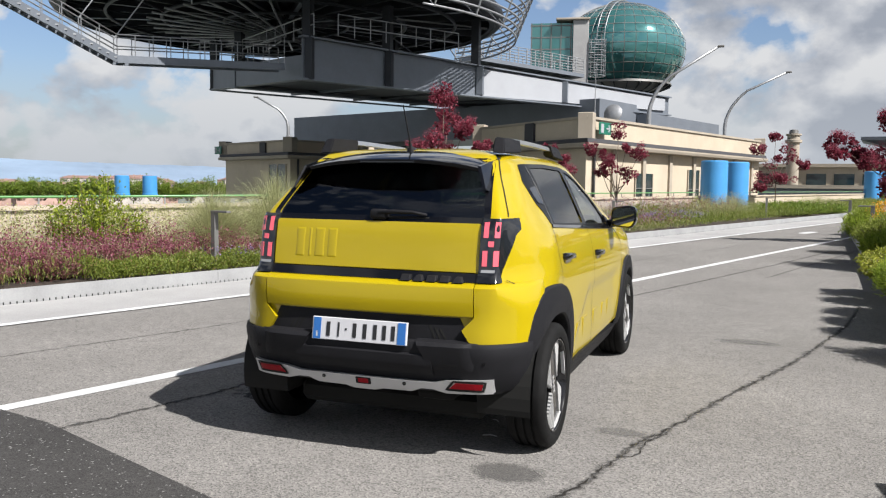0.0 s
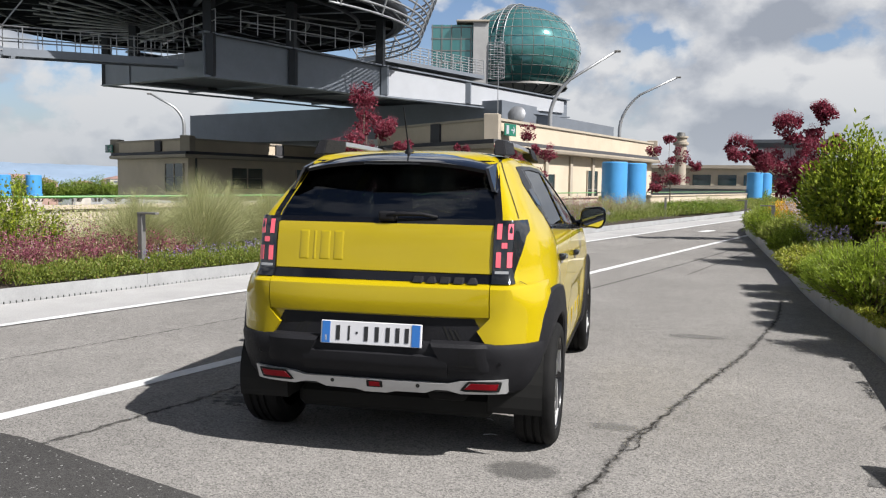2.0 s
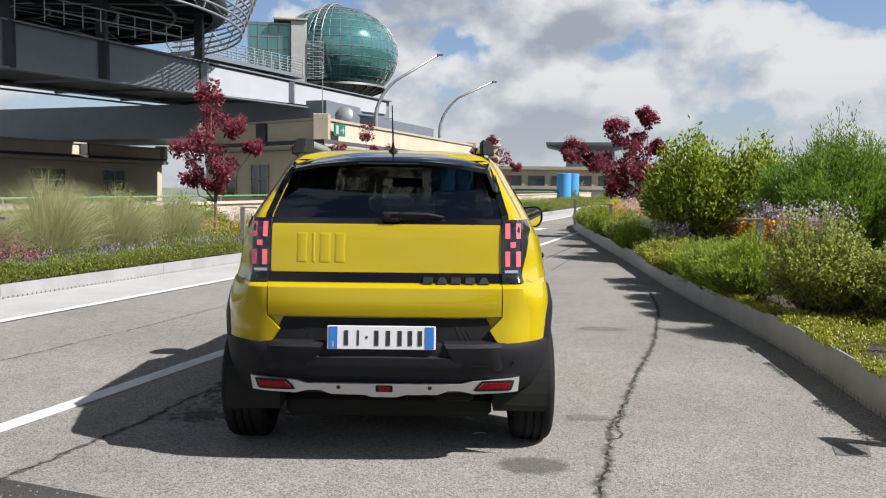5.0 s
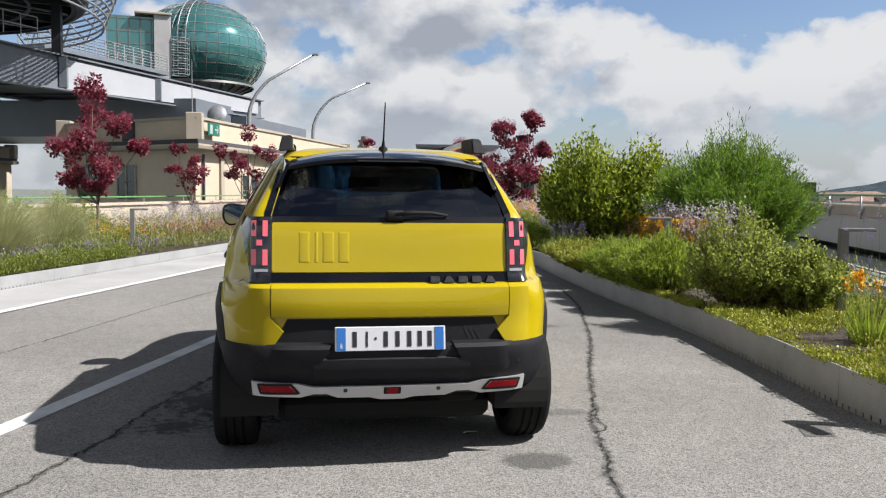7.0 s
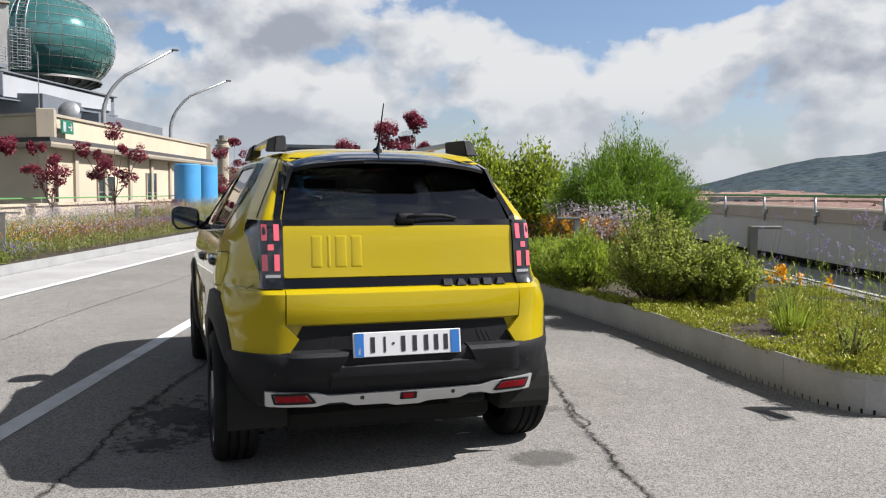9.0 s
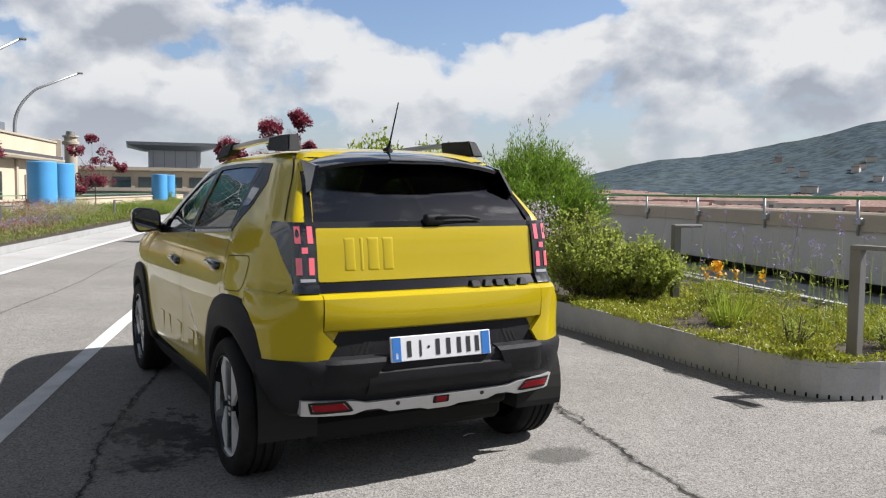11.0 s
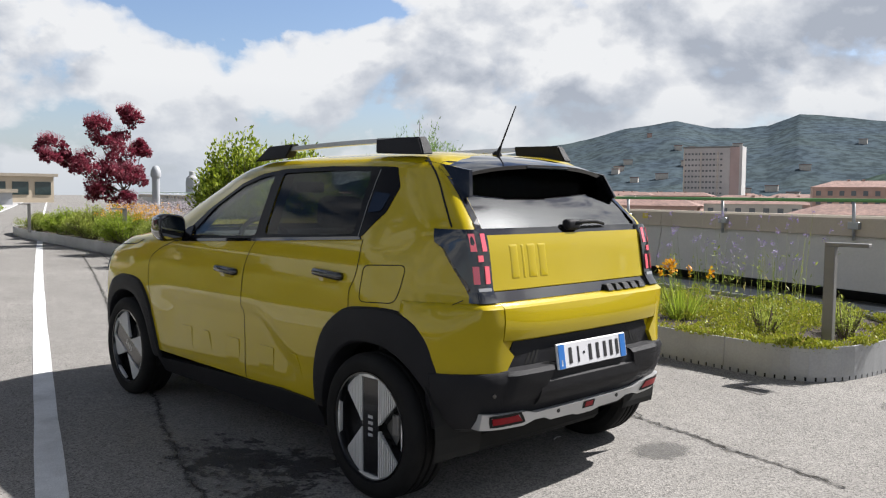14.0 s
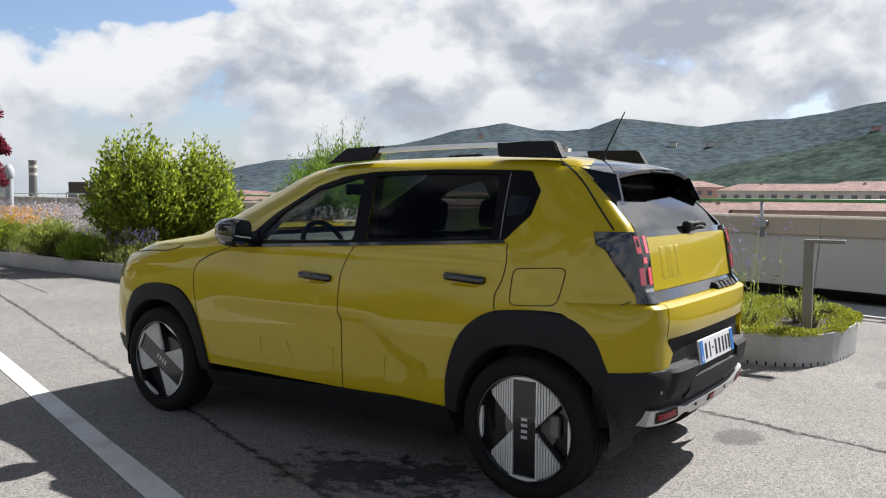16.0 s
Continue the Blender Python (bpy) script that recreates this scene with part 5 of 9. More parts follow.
    for sgn in (-1, 1):
        for o, i in ((out_r, in_r), (out_f, in_f)):
            b = bmesh.new()
            ol, il = smooth_line(o, 5), smooth_line(i, 5)
            prof = [(0.0, 0.0), (0.06, 0.016), (0.55, 0.026), (0.94, 0.020), (1.0, 0.010), (1.0, -0.09)]
            rows = []
            for (oy, oz), (iy, iz) in zip(ol, il):
                rows.append([b.verts.new((sgn * (side_x(oy + (iy - oy) * t, oz + (iz - oz) * t) + g), oy + (iy - oy) * t, oz + (iz - oz) * t)) for t, g in prof])
            for r0, r1 in zip(rows, rows[1:]):
                for k in range(len(prof) - 1):
                    b.faces.new((r0[k], r0[k + 1], r1[k + 1], r1[k]))
            bmesh.ops.recalc_face_normals(b, faces=b.faces[:])
            part("arch_cladding", b, PLASTIC, car, "dark plastic wheel arch cladding", angle=40)
        b = patch([(0.40, 0.205), (2.14, 0.205), (2.14, 0.300), (1.50, 0.328), (0.72, 0.355), (0.41, 0.345)], on_side(sgn), 0.016, 0.05, 0.12)
        part("sill_cladding", b, PLASTIC, car, "dark plastic sill", angle=30)
    for y in (0, FRONT_AXLE):
        for s in (-1, 1):       # dark liners of the wheel wells
            b = lathe_bm([(0.05, s * 0.525), (0.386, s * 0.525), (0.388, s * 0.79)], 40)
            bmesh.ops.translate(b, vec=(0, y, WHEEL_Z + 0.01), verts=b.verts)
            bmesh.ops.bisect_plane(b, geom=b.verts[:] + b.edges[:] + b.faces[:], plane_co=(0, 0, 0.235), plane_no=(0, 0, 1), clear_inner=True)
            part("wheel_well", b, GAP, car, "black wheel well liner", smooth=False)

    b = skin("front", [0.19, 0.25, 0.33, 0.40], lambda z: ("y", 2.93, 1), lambda z: ("y", 3.26, 1), 14, 0.012, 0.06)
    part("front_valance", b, PLASTIC, car, "dark plastic front bumper corner", angle=35)
    b = skin("front", [0.19, 0.25, 0.33, 0.40], lambda z: ("y", 2.93, -1), lambda z: ("y", 3.26, -1), 14, 0.012, 0.06)
    part("front_valance", b, PLASTIC, car, "dark plastic front bumper corner", angle=35)
    for sgn in (-1, 1):
        b = skin("lamp", [0.79, 0.83, 0.87, 0.905], lambda z, s=sgn: ("y", 3.03, s), lambda z, s=sgn: ("y", 3.17, s), 8, 0.006, 0.03)
        part("headlight", b, SMOKE, car, "dark headlight at the front corner", angle=35)
    # doors: seams, handles, flap, raised lettering
    for sgn in (-1, 1):
        pl = on_side(sgn)
        front = smooth_line([(1.90, 1.035), (2.12, 0.965), (2.215, 0.90), (2.225, 0.80), (2.19, 0.62), (2.15, 0.45), (2.13, 0.31)], 5)
        mid_l = smooth_line([(1.00, 1.085), (1.05, 1.00), (1.08, 0.92), (1.09, 0.74), (1.075, 0.70), (1.07, 0.50), (1.065, 0.335)], 5)
        rear_l = smooth_line([(0.13, 1.118), (0.115, 1.03), (0.13, 0.95), (0.16, 0.89), (0.16, 0.82)], 5)
        for ln_ in (front, mid_l, rear_l):
            part("door_seam", ribbon(ln_, pl, 0.0015, 0.0048), GAP, car, "thin dark door gap")
        part("bonnet_seam", ribbon(smooth_line([(3.08, 0.935), (2.75, 0.972), (2.50, 0.985), (2.36, 1.02)], 6), pl, 0.0015, 0.006), GAP, car, "thin dark bonnet gap")
        part("bumper_seam", ribbon(smooth_line([(-0.24, 0.765), (-0.31, 0.820), (-0.385, 0.872), (-0.42, 0.893)], 5), pl, 0.012, 0.004), GAP, car, "thin dark bumper gap")
        part("hatch_seam", ribbon(smooth_line([(0.03, 1.497), (-0.05, 1.455), (-0.13, 1.392), (-0.225, 1.292), (-0.325, 1.185)], 6), lambda y, z, g, s=sgn: (s * (side_x(y, z) + g), y - g, z), 0.002, 0.007), GAP, car, "thin dark tailgate gap")
        for y, z in ((1.25, 0.905), (0.325, 0.952)):
            b = box_bm(0.045, 0.225, 0.046, (0, 0, 0), 0.019, seg=4)
            for v in b.verts:
                v.co.x -= 0.014 * (abs(v.co.y) / 0.12) ** 2
                v.co.z *= 1 - 0.25 * (abs(v.co.y) / 0.12) ** 2
            bmesh.ops.transform(b, matrix=Matrix.Translation((side_x(y, z) * sgn + sgn * 0.018, y, z)) @ Euler((radians(-3), 0, radians(180) if sgn < 0 else 0)).to_matrix().to_4x4(), verts=b.verts)
            part("door_handle", b, GLOSS, car, "gloss black door handle", smooth=True)
            b = patch(rounded([(y - 0.075, z - 0.038), (y + 0.075, z - 0.038), (y + 0.085, z + 0.01), (y - 0.085, z + 0.01)], 0.03), pl, 0.0012, 0.004, 0.05)
            part("handle_bowl", b, YELLOW, car, smooth=True)
        if sgn < 0:
            flap = rounded([(0.075, 1.010), (-0.165, 1.022), (-0.135, 0.862), (0.085, 0.850)], 0.035, 5)
            part("charge_flap", ribbon(dense(flap, 0.03, True), pl, 0.0015, 0.0042, True), GAP, car, "seam of the flap")
        for i, (y0, wt, wb) in enumerate(((1.73, 0.06, 0.07), (1.50, 0.035, 0.085), (1.20, 0.07, 0.07), (0.86, 0.07, 0.07), (0.60, 0.035, 0.085))):
            zc = 0.47
            poly = [(y0 - wb, zc - 0.06), (y0 + wb, zc - 0.06), (y0 + wt, zc + 0.075), (y0 - wt, zc + 0.075)]
            b = patch(rounded(poly, 0.008, 2), lambda y, z, g, s=sgn: (s * (side_x(y, z) + g - 0.0042 * ease((zc + 0.055 - z) / 0.10)), y, z), 0.0042, 0.010, 0.03)
            part("door_relief", b, YELLOW, car, "pressed relief in the door", angle=60)

    # mirrors
    for sgn in (-1, 1):
        b = bmesh.new()
        rows = []
        for y, k, dx in ((1.705, 0.93, 0.0), (1.712, 1.0, 0.0), (1.76, 1.0, 0.0), (1.82, 0.93, -0.004), (1.865, 0.78, -0.010), (1.895, 0.52, -0.016), (1.908, 0.2, -0.02)):
            q = rounded([(-0.088 * k, -0.066 * k), (0.062 * k, -0.080 * k), (0.098 * k, -0.030 * k), (0.094 * k, 0.060 * k), (0.050 * k, 0.082 * k), (-0.085 * k, 0.066 * k)], 0.045 * k, 4)
            rows.append([b.verts.new((sgn * (0.893 + u + dx), y - 0.25 * u * (1 if y < 1.75 else 0.5), 1.118 + v)) for u, v in q])
        n4 = len(rows[0])
        for r0, r1 in zip(rows, rows[1:]):
            for k in range(n4):
                b.faces.new((r0[k], r0[(k + 1) % n4], r1[(k + 1) % n4], r1[k]))
        b.faces.new(rows[0]), b.faces.new(rows[-1][::-1])
        bmesh.ops.recalc_face_normals(b, faces=b.faces[:])
        mir = part("door_mirror", b, GLOSS, car, "gloss black door mirror", angle=50)
        q = rounded([(-0.074, -0.054), (0.055, -0.066), (0.083, -0.026), (0.080, 0.050), (0.044, 0.068), (-0.072, 0.055)], 0.03, 4)
        b = bmesh.new()
        f = b.faces.new([b.verts.new((u, 0, v)) for u, v in q])
        ret = bmesh.ops.extrude_face_region(b, geom=[f])
        bmesh.ops.translate(b, vec=(0, 0.004, 0), verts=[g for g in ret["geom"] if isinstance(g, bmesh.types.BMVert)])
        bmesh.ops.recalc_face_normals(b, faces=b.faces[:])
        bmesh.ops.transform(b, matrix=Matrix.Translation((sgn * 0.893, 1.701, 1.118)) @ Matrix.Diagonal((sgn, 1, 1, 1)) @ Euler((radians(3), 0, radians(-14))).to_matrix().to_4x4(), verts=b.verts)
        bmesh.ops.recalc_face_normals(b, faces=b.faces[:])
        part("mirror_glass", b, MIRROR, mir, "mirror glass")
        b = tube_bm([(sgn * 0.72, 1.86, 1.055), (sgn * 0.79, 1.82, 1.065), (sgn * 0.85, 1.80, 1.085)], 0.032, 10)
        part("mirror_arm", b, GLOSS, mir, "black mirror arm", smooth=True)
        part("mirror_foot", patch(rounded([(1.88, 1.035), (1.70, 1.06), (1.74, 1.13), (1.80, 1.115)], 0.01), on_side(sgn), 0.012, 0.02, 0.1), PILLAR, mir, "black triangle at the mirror's foot", angle=30)

    # roof rails, antenna, wiper
    for sgn in (-1, 1):
        rail = None
        line = [(0.497 - 0.012 * abs(t - 0.45), 0.02 + 1.38 * t, 1.572 - 0.028 * (t - 0.25) ** 2 * 1.6) for t in np.linspace(0.10, 0.93, 14)]
        b = bmesh.new()
        rows = []
        for x, y, z in line:
            rows.append([b.verts.new((sgn * (x + dx), y, z + dz)) for dx, dz in ((-0.02, -0.012), (0.02, -0.012), (0.018, 0.010), (-0.016, 0.012))])
        for r0, r1 in zip(rows, rows[1:]):
            for k in range(4):
                b.faces.new((r0[k], r0[(k + 1) % 4], r1[(k + 1) % 4], r1[k]))
        bmesh.ops.recalc_face_normals(b, faces=b.faces[:])
        rail = part("roof_rail", b, ALU, car, "brushed aluminium roof rail on black feet")
        for y0, y1, y2, y3 in ((-0.02, 0.03, 0.34, 0.32), (1.42, 1.30, 1.06, 1.10)):
            b = bmesh.new()
            quad = [(y0, 1.500), (y1, 1.582), (y2, 1.588), (y3, 1.515)]
            for x in (0.468, 0.535):
                for y, z in quad:
                    b.verts.new((sgn * (x - (0.018 if z > 1.55 and x > 0.5 else 0)), y, z - (0.0 if x < 0.5 else 0.004)))
            b.verts.ensure_lookup_table()
            v = b.verts
            for f in ((0, 1, 2, 3), (7, 6, 5, 4), (0, 4, 5, 1), (1, 5, 6, 2), (2, 6, 7, 3), (3, 7, 4, 0)):
                b.faces.new([v[k] for k in f])
            bmesh.ops.recalc_face_normals(b, faces=b.faces[:])
            bmesh.ops.bevel(b, geom=b.edges[:], offset=0.006, segments=2, affect="EDGES")
            part("rail_foot", b, PLASTIC, rail, "black plastic rail foot", angle=40)
    b = lathe_bm([(0.026, 0), (0.022, 0.012), (0.010, 0.022), (0.006, 0.05), (0.0045, 0.06), (0.003, 0.25), (0.0025, 0.262), (0.001, 0.264)], 12, "z")
    bmesh.ops.transform(b, matrix=Matrix.Translation((0.0, 0.03, 1.512)) @ Euler((radians(27), 0, 0)).to_matrix().to_4x4(), verts=b.verts)
    part("antenna", b, PLASTIC, car, "short black whip antenna", smooth=True)
    wy, wz = rear_y(0, 1.19), 1.19
    b = tube_bm([(0.02, wy - 0.030, wz), (0.10, wy - 0.034, wz + 0.010), (0.20, wy - 0.026, wz + 0.008), (0.27, wy - 0.016, wz - 0.004)], 0.013, 8, r_end=0.007)
    wiper = part("rear_wiper", b, PLASTIC, car, "black rear wiper parked on the glass", smooth=True)
    b = box_bm(0.09, 0.045, 0.05, (0.02, wy - 0.018, wz - 0.004), 0.014, seg=2)
    part("wiper_cap", b, PLASTIC, wiper, "wiper pivot cap", smooth=True)
    part("wiper_blade", tube_bm([(-0.01, wy - 0.012, wz - 0.022), (0.28, wy - 0.008, wz - 0.020)], 0.006, 6), GAP, wiper, "rubber blade")

    # cabin
    for sx in (-0.34, 0.34):
        seat = None
        b = box_bm(0.46, 0.13, 0.62, (0, 0, 0), 0.05, seg=3)
        bmesh.ops.transform(b, matrix=pose(sx, 0.98, 0.82, 14), verts=b.verts)
        seat = part("front_seat", b, FABRIC, car, "dark fabric front seat", smooth=True)
        b = box_bm(0.26, 0.10, 0.17, (0, 0, 0), 0.04, seg=3)
        bmesh.ops.transform(b, matrix=pose(sx, 0.87, 1.22, 10), verts=b.verts)
        part("headrest", b, FABRIC, seat, "headrest", smooth=True)
        b = box_bm(0.46, 0.5, 0.14, (sx, 1.25, 0.58), 0.05, seg=3)
        part("seat_cushion", b, FABRIC, seat, "", smooth=True)
    b = box_bm(1.22, 0.14, 0.56, (0, 0, 0), 0.05, seg=3)
    bmesh.ops.transform(b, matrix=pose(0, 0.10, 0.82, 16), verts=b.verts)
    bench = part("rear_bench", b, FABRIC, car, "dark fabric rear bench", smooth=True)
    for sx in (-0.36, 0.36):
        b = box_bm(0.25, 0.09, 0.15, (0, 0, 0), 0.04, seg=3)
        bmesh.ops.transform(b, matrix=pose(sx, 0.02, 1.14, 10), verts=b.verts)
        part("headrest", b, FABRIC, bench, "headrest", smooth=True)
    part("dashboard", box_bm(1.34, 0.42, 0.22, (0, 2.02, 0.96), 0.06, seg=3), CABIN, car, "dark dashboard", smooth=True)
    b = bmesh.new()
    n1, n2 = 28, 8
    vs = [[b.verts.new(((0.175 + 0.016 * math.cos(j * math.tau / n2)) * math.cos(i * math.tau / n1), 0.016 * math.sin(j * math.tau / n2), (0.175 + 0.016 * math.cos(j * math.tau / n2)) * math.sin(i * math.tau / n1))) for j in range(n2)] for i in range(n1)]
    for i in range(n1):
        for j in range(n2):
            b.faces.new((vs[i][j], vs[(i + 1) % n1][j], vs[(i + 1) % n1][(j + 1) % n2], vs[i][(j + 1) % n2]))
    box_bm(0.30, 0.03, 0.07, (0, 0, 0), 0.01, bm=b)
    bmesh.ops.transform(b, matrix=pose(-0.34, 1.62, 1.00, -22), verts=b.verts)
    part("steering_wheel", b, CABIN, car, "black steering wheel", smooth=True)
    part("cabin_floor", box_bm(1.30, 2.6, 0.02, (0, 0.9, 0.515), 0), CABIN, car, "dark cabin floor")
    part("interior_mirror", box_bm(0.22, 0.03, 0.07, (0, 1.66, 1.36), 0.012, seg=2), CABIN, car, "interior mirror", smooth=True)

    # underside
    part("underbody", box_bm(1.05, 3.2, 0.12, (0, 1.35, 0.22), 0.03), GAP, car, "black underbody")
    part("rear_axle_beam", tube_bm([(-0.62, 0.0, 0.27), (0.62, 0.0, 0.27)], 0.045, 10), GAP, car, "black axle beam", smooth=True)
    part("exhaust_box", box_bm(0.20, 0.16, 0.07, (0.33, -0.36, 0.325), 0.03, seg=2), RUBBER, car, "dark silencer", smooth=True)

    # wheels
    for y in (0, FRONT_AXLE):
        for s in (-1, 1):
            spin = {(0, -1): 0, (FRONT_AXLE, -1): 118, (0, 1): 20, (FRONT_AXLE, 1): 50}[(y, s)]
            build_wheel(car, s, y, spin)
    return car


def half_front(x, z):
    h = half_outline(z)
    k = len(h) - 1
    while k > 0 and h[k - 1, 0] < table(z, BODY_W) * 0.9:
        k -= 1
    return float(np.interp(abs(x), h[k:, 0][::-1], h[k:, 1][::-1]))


LAMPGREY = mat("pale_lens", (0.294, 0.302, 0.311), 0.2, 0, 0.05, 6, coat=0.5)
STRIPE = mat("machined_stripe", (0.655, 0.655, 0.647), 0.42, 0.35, 0.05, 6)
RIM = mat("rim_black", (0.010, 0.010, 0.011), 0.22, 0.1, 0.1, 8, coat=0.4)


def build_wheel(car, s, y, spin):
    """Tyre and rim; s is the side. The rim's face looks outward along x."""
    m = Matrix.Translation((s * TRACK, y, WHEEL_Z)) @ Matrix.Diagonal((s, 1, 1, 1))
    turn = m @ Euler((radians(spin), 0, 0)).to_matrix().to_4x4()
    R = WHEEL_R
    prof = [(0.236, 0.085), (0.243, 0.098), (0.268, 0.105), (0.290, 0.103), (0.305, 0.094), (R - 0.004, 0.082), (R, 0.070)]
    for k, gx in enumerate((0.040, 0.0, -0.040)):      # tread with three grooves
        prof += [(R, gx + 0.008), (R - 0.010, gx + 0.005), (R - 0.010, gx - 0.005), (R, gx - 0.008)]
    prof += [(R, -0.070), (R - 0.004, -0.082), (0.300, -0.096), (0.262, -0.104), (0.225, -0.09)]
    b = lathe_bm(prof, 56)
    bmesh.ops.transform(b, matrix=m, verts=b.verts)
    bmesh.ops.recalc_face_normals(b, faces=b.faces[:])
    wheel = part("wheel", b, RUBBER, car, "black tyre on a black and silver alloy rim", angle=28)
    b = lathe_bm([(0.241, 0.086), (0.236, 0.095), (0.230, 0.095), (0.225, 0.084), (0.218, 0.02), (0.001, 0.015)], 48)
    bmesh.ops.transform(b, matrix=m, verts=b.verts)
    bmesh.ops.recalc_face_normals(b, faces=b.faces[:])
    rim = part("rim", b, RIM, wheel, "black alloy rim", angle=30)

    def plate_on(poly, x0, x1, material, name, label):
        own = bmesh.new()
        lo = [own.verts.new((x0, a * 1.10, c * 1.10)) for a, c in poly]
        hi = [own.verts.new((x1, a * 1.10, c * 1.10)) for a, c in poly]
        n = len(poly)
        own.faces.new(lo), own.faces.new(hi[::-1])
        for k in range(n):
            own.faces.new((lo[k], lo[(k + 1) % n], hi[(k + 1) % n], hi[k]))
        bmesh.ops.recalc_face_normals(own, faces=own.faces[:])
        bmesh.ops.transform(own, matrix=turn, verts=own.verts)
        return part(name, own, material, rim, label)
    # upright black bar with plain white bars, and four spokes of machined stripes
    plate_on([(-0.046, -0.200), (0.046, -0.200), (0.050, 0), (0.046, 0.200), (-0.046, 0.200), (-0.050, 0)], 0.03, 0.078, RIM, "centre_bar", "black centre bar")
    for k in range(4):
        plate_on([(-0.013, -0.042 + k * 0.024), (0.015, -0.042 + k * 0.024), (0.015, -0.030 + k * 0.024), (-0.013, -0.030 + k * 0.024)], 0.078, 0.080, SILVER, "badge_bar", "white badge bar")
    for qa in (-1, 1):
        for qc in (-1, 1):
            b = bmesh.new()
            for k in range(10):
                a0 = 0.052 + k * 0.0118
                a1 = a0 + 0.0068
                def span(a):
                    top = math.sqrt(max(0.0, 0.203 ** 2 - a * a))
                    low = 0.012 + (a - 0.052) * 1.02
                    return low, top
                (l0, t0), (l1, t1) = span(a0), span(a1)
                if t0 - l0 < 0.012 or t1 - l1 < 0.004:
                    continue
                poly = [(qa * a0, qc * l0), (qa * a1, qc * l1), (qa * a1, qc * t1), (qa * a0, qc * t0)]
                lo = [b.verts.new((0.05, u * 1.10, v * 1.10)) for u, v in poly]
                hi = [b.verts.new((0.084 - k * 0.0012, u * 1.10, v * 1.10)) for u, v in poly]
                b.faces.new(lo), b.faces.new(hi[::-1])
                for j in range(4):
                    b.faces.new((lo[j], lo[(j + 1) % 4], hi[(j + 1) % 4], hi[j]))
            bmesh.ops.recalc_face_normals(b, faces=b.faces[:])
            bmesh.ops.transform(b, matrix=turn, verts=b.verts)
            part("spoke", b, STRIPE, rim, "spoke with machined silver stripes")
            back = [(qa * 0.048, qc * 0.006), (qa * 0.165, qc * 0.122), (qa * 0.145, qc * 0.145), (qa * 0.10, qc * 0.178), (qa * 0.048, qc * 0.198)]
            plate_on(back, 0.03, 0.066, RIM, "spoke_back", "black spoke")
    for a0 in (0, 90, 180, 270):
        pts = []
        for k in range(9):
            an = radians(a0 + (-20 + 5 * k))
            pts.append((0.2065 * math.cos(an), 0.2065 * math.sin(an)))
        for k in range(8, -1, -1):
            an = radians(a0 + (-20 + 5 * k))
            rr = 0.2065 - 0.013 * (1 - ((k - 4) / 4) ** 2)
            pts.append((rr * math.cos(an), rr * math.sin(an)))
        pts = [p for i, p in enumerate(pts) if i not in (9, 17)]
        plate_on(pts, 0.07, 0.088, STRIPE, "rim_arc", "silver arc on the rim's edge")
    # brake disc behind
    b = lathe_bm([(0.001, 0.012), (0.13, 0.012), (0.13, 0.0)], 32)
    bmesh.ops.transform(b, matrix=m @ Matrix.Translation((0.012, 0, 0)), verts=b.verts)
    part("brake_disc", b, STEEL_DARK, wheel, "steel brake disc")
    b = box_bm(0.035, 0.05, 0.10, (0.03, -0.125, 0.02), 0.012, seg=2)
    bmesh.ops.transform(b, matrix=m, verts=b.verts)
    part("brake_caliper", b, STEEL_DARK, wheel, "grey brake caliper")


build_car()

# ---- buildings round the track ----
DARKROOF = mat("dark_cornice", (0.046, 0.046, 0.050), 0.7, 0, 0.15, 2)
PANEDARK = mat("dark_window", (0.025, 0.042, 0.042), 0.08, 0, 0.2, 3, coat=0.5)
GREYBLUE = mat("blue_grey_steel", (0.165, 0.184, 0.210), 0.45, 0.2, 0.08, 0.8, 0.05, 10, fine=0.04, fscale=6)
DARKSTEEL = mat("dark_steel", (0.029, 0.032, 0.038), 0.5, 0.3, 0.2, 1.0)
WHITEWALL = mat("white_panel", (0.344, 0.357, 0.378), 0.6, 0, 0.06, 0.6)
BLUE = mat("sky_blue_paint", (0.059, 0.277, 0.571), 0.5, 0, 0.10, 0.8, 0.1, 20)
SIGNGREEN = mat("sign_green", (0.008, 0.134, 0.084), 0.4)


def extrude_path(name, plan_pts, prof, material, parent, label="", closed=False):
    """Sweeps an (outward, z) section along plan points; outward is to the right of the way."""
    bm = bmesh.new()
    pts = [Vector(p) for p in plan_pts]
    rows = []
    n = len(pts)
    for i, p in enumerate(pts):
        a = pts[i - 1] if i else p
        b = pts[i + 1] if i < n - 1 else p
        d0 = (p - a).normalized() if i else (b - p).normalized()
        d1 = (b - p).normalized() if i < n - 1 else d0
        nn = (Vector((d0.y, -d0.x)) + Vector((d1.y, -d1.x)))
        nn = nn / max(0.3, (1 + d0.dot(d1)))
        rows.append([bm.verts.new((p.x + nn.x * o, p.y + nn.y * o, z)) for o, z in prof])
    k = len(prof)
    for r0, r1 in zip(rows, rows[1:]):
        for j in range(k):
            bm.faces.new((r0[j], r0[(j + 1) % k], r1[(j + 1) % k], r1[j]))
    bm.faces.new(rows[0]), bm.faces.new(rows[-1][::-1])
    bmesh.ops.recalc_face_normals(bm, faces=bm.faces[:])
    return part(name, bm, material, parent, label)


def on_facade(a, b, t, out, z):
    a, b = Vector(a), Vector(b)
    d = (b - a).normalized()
    p = a + d * t
    return Vector((p.x + d.y * out, p.y - d.x * out, z)), math.atan2(d.y, d.x)


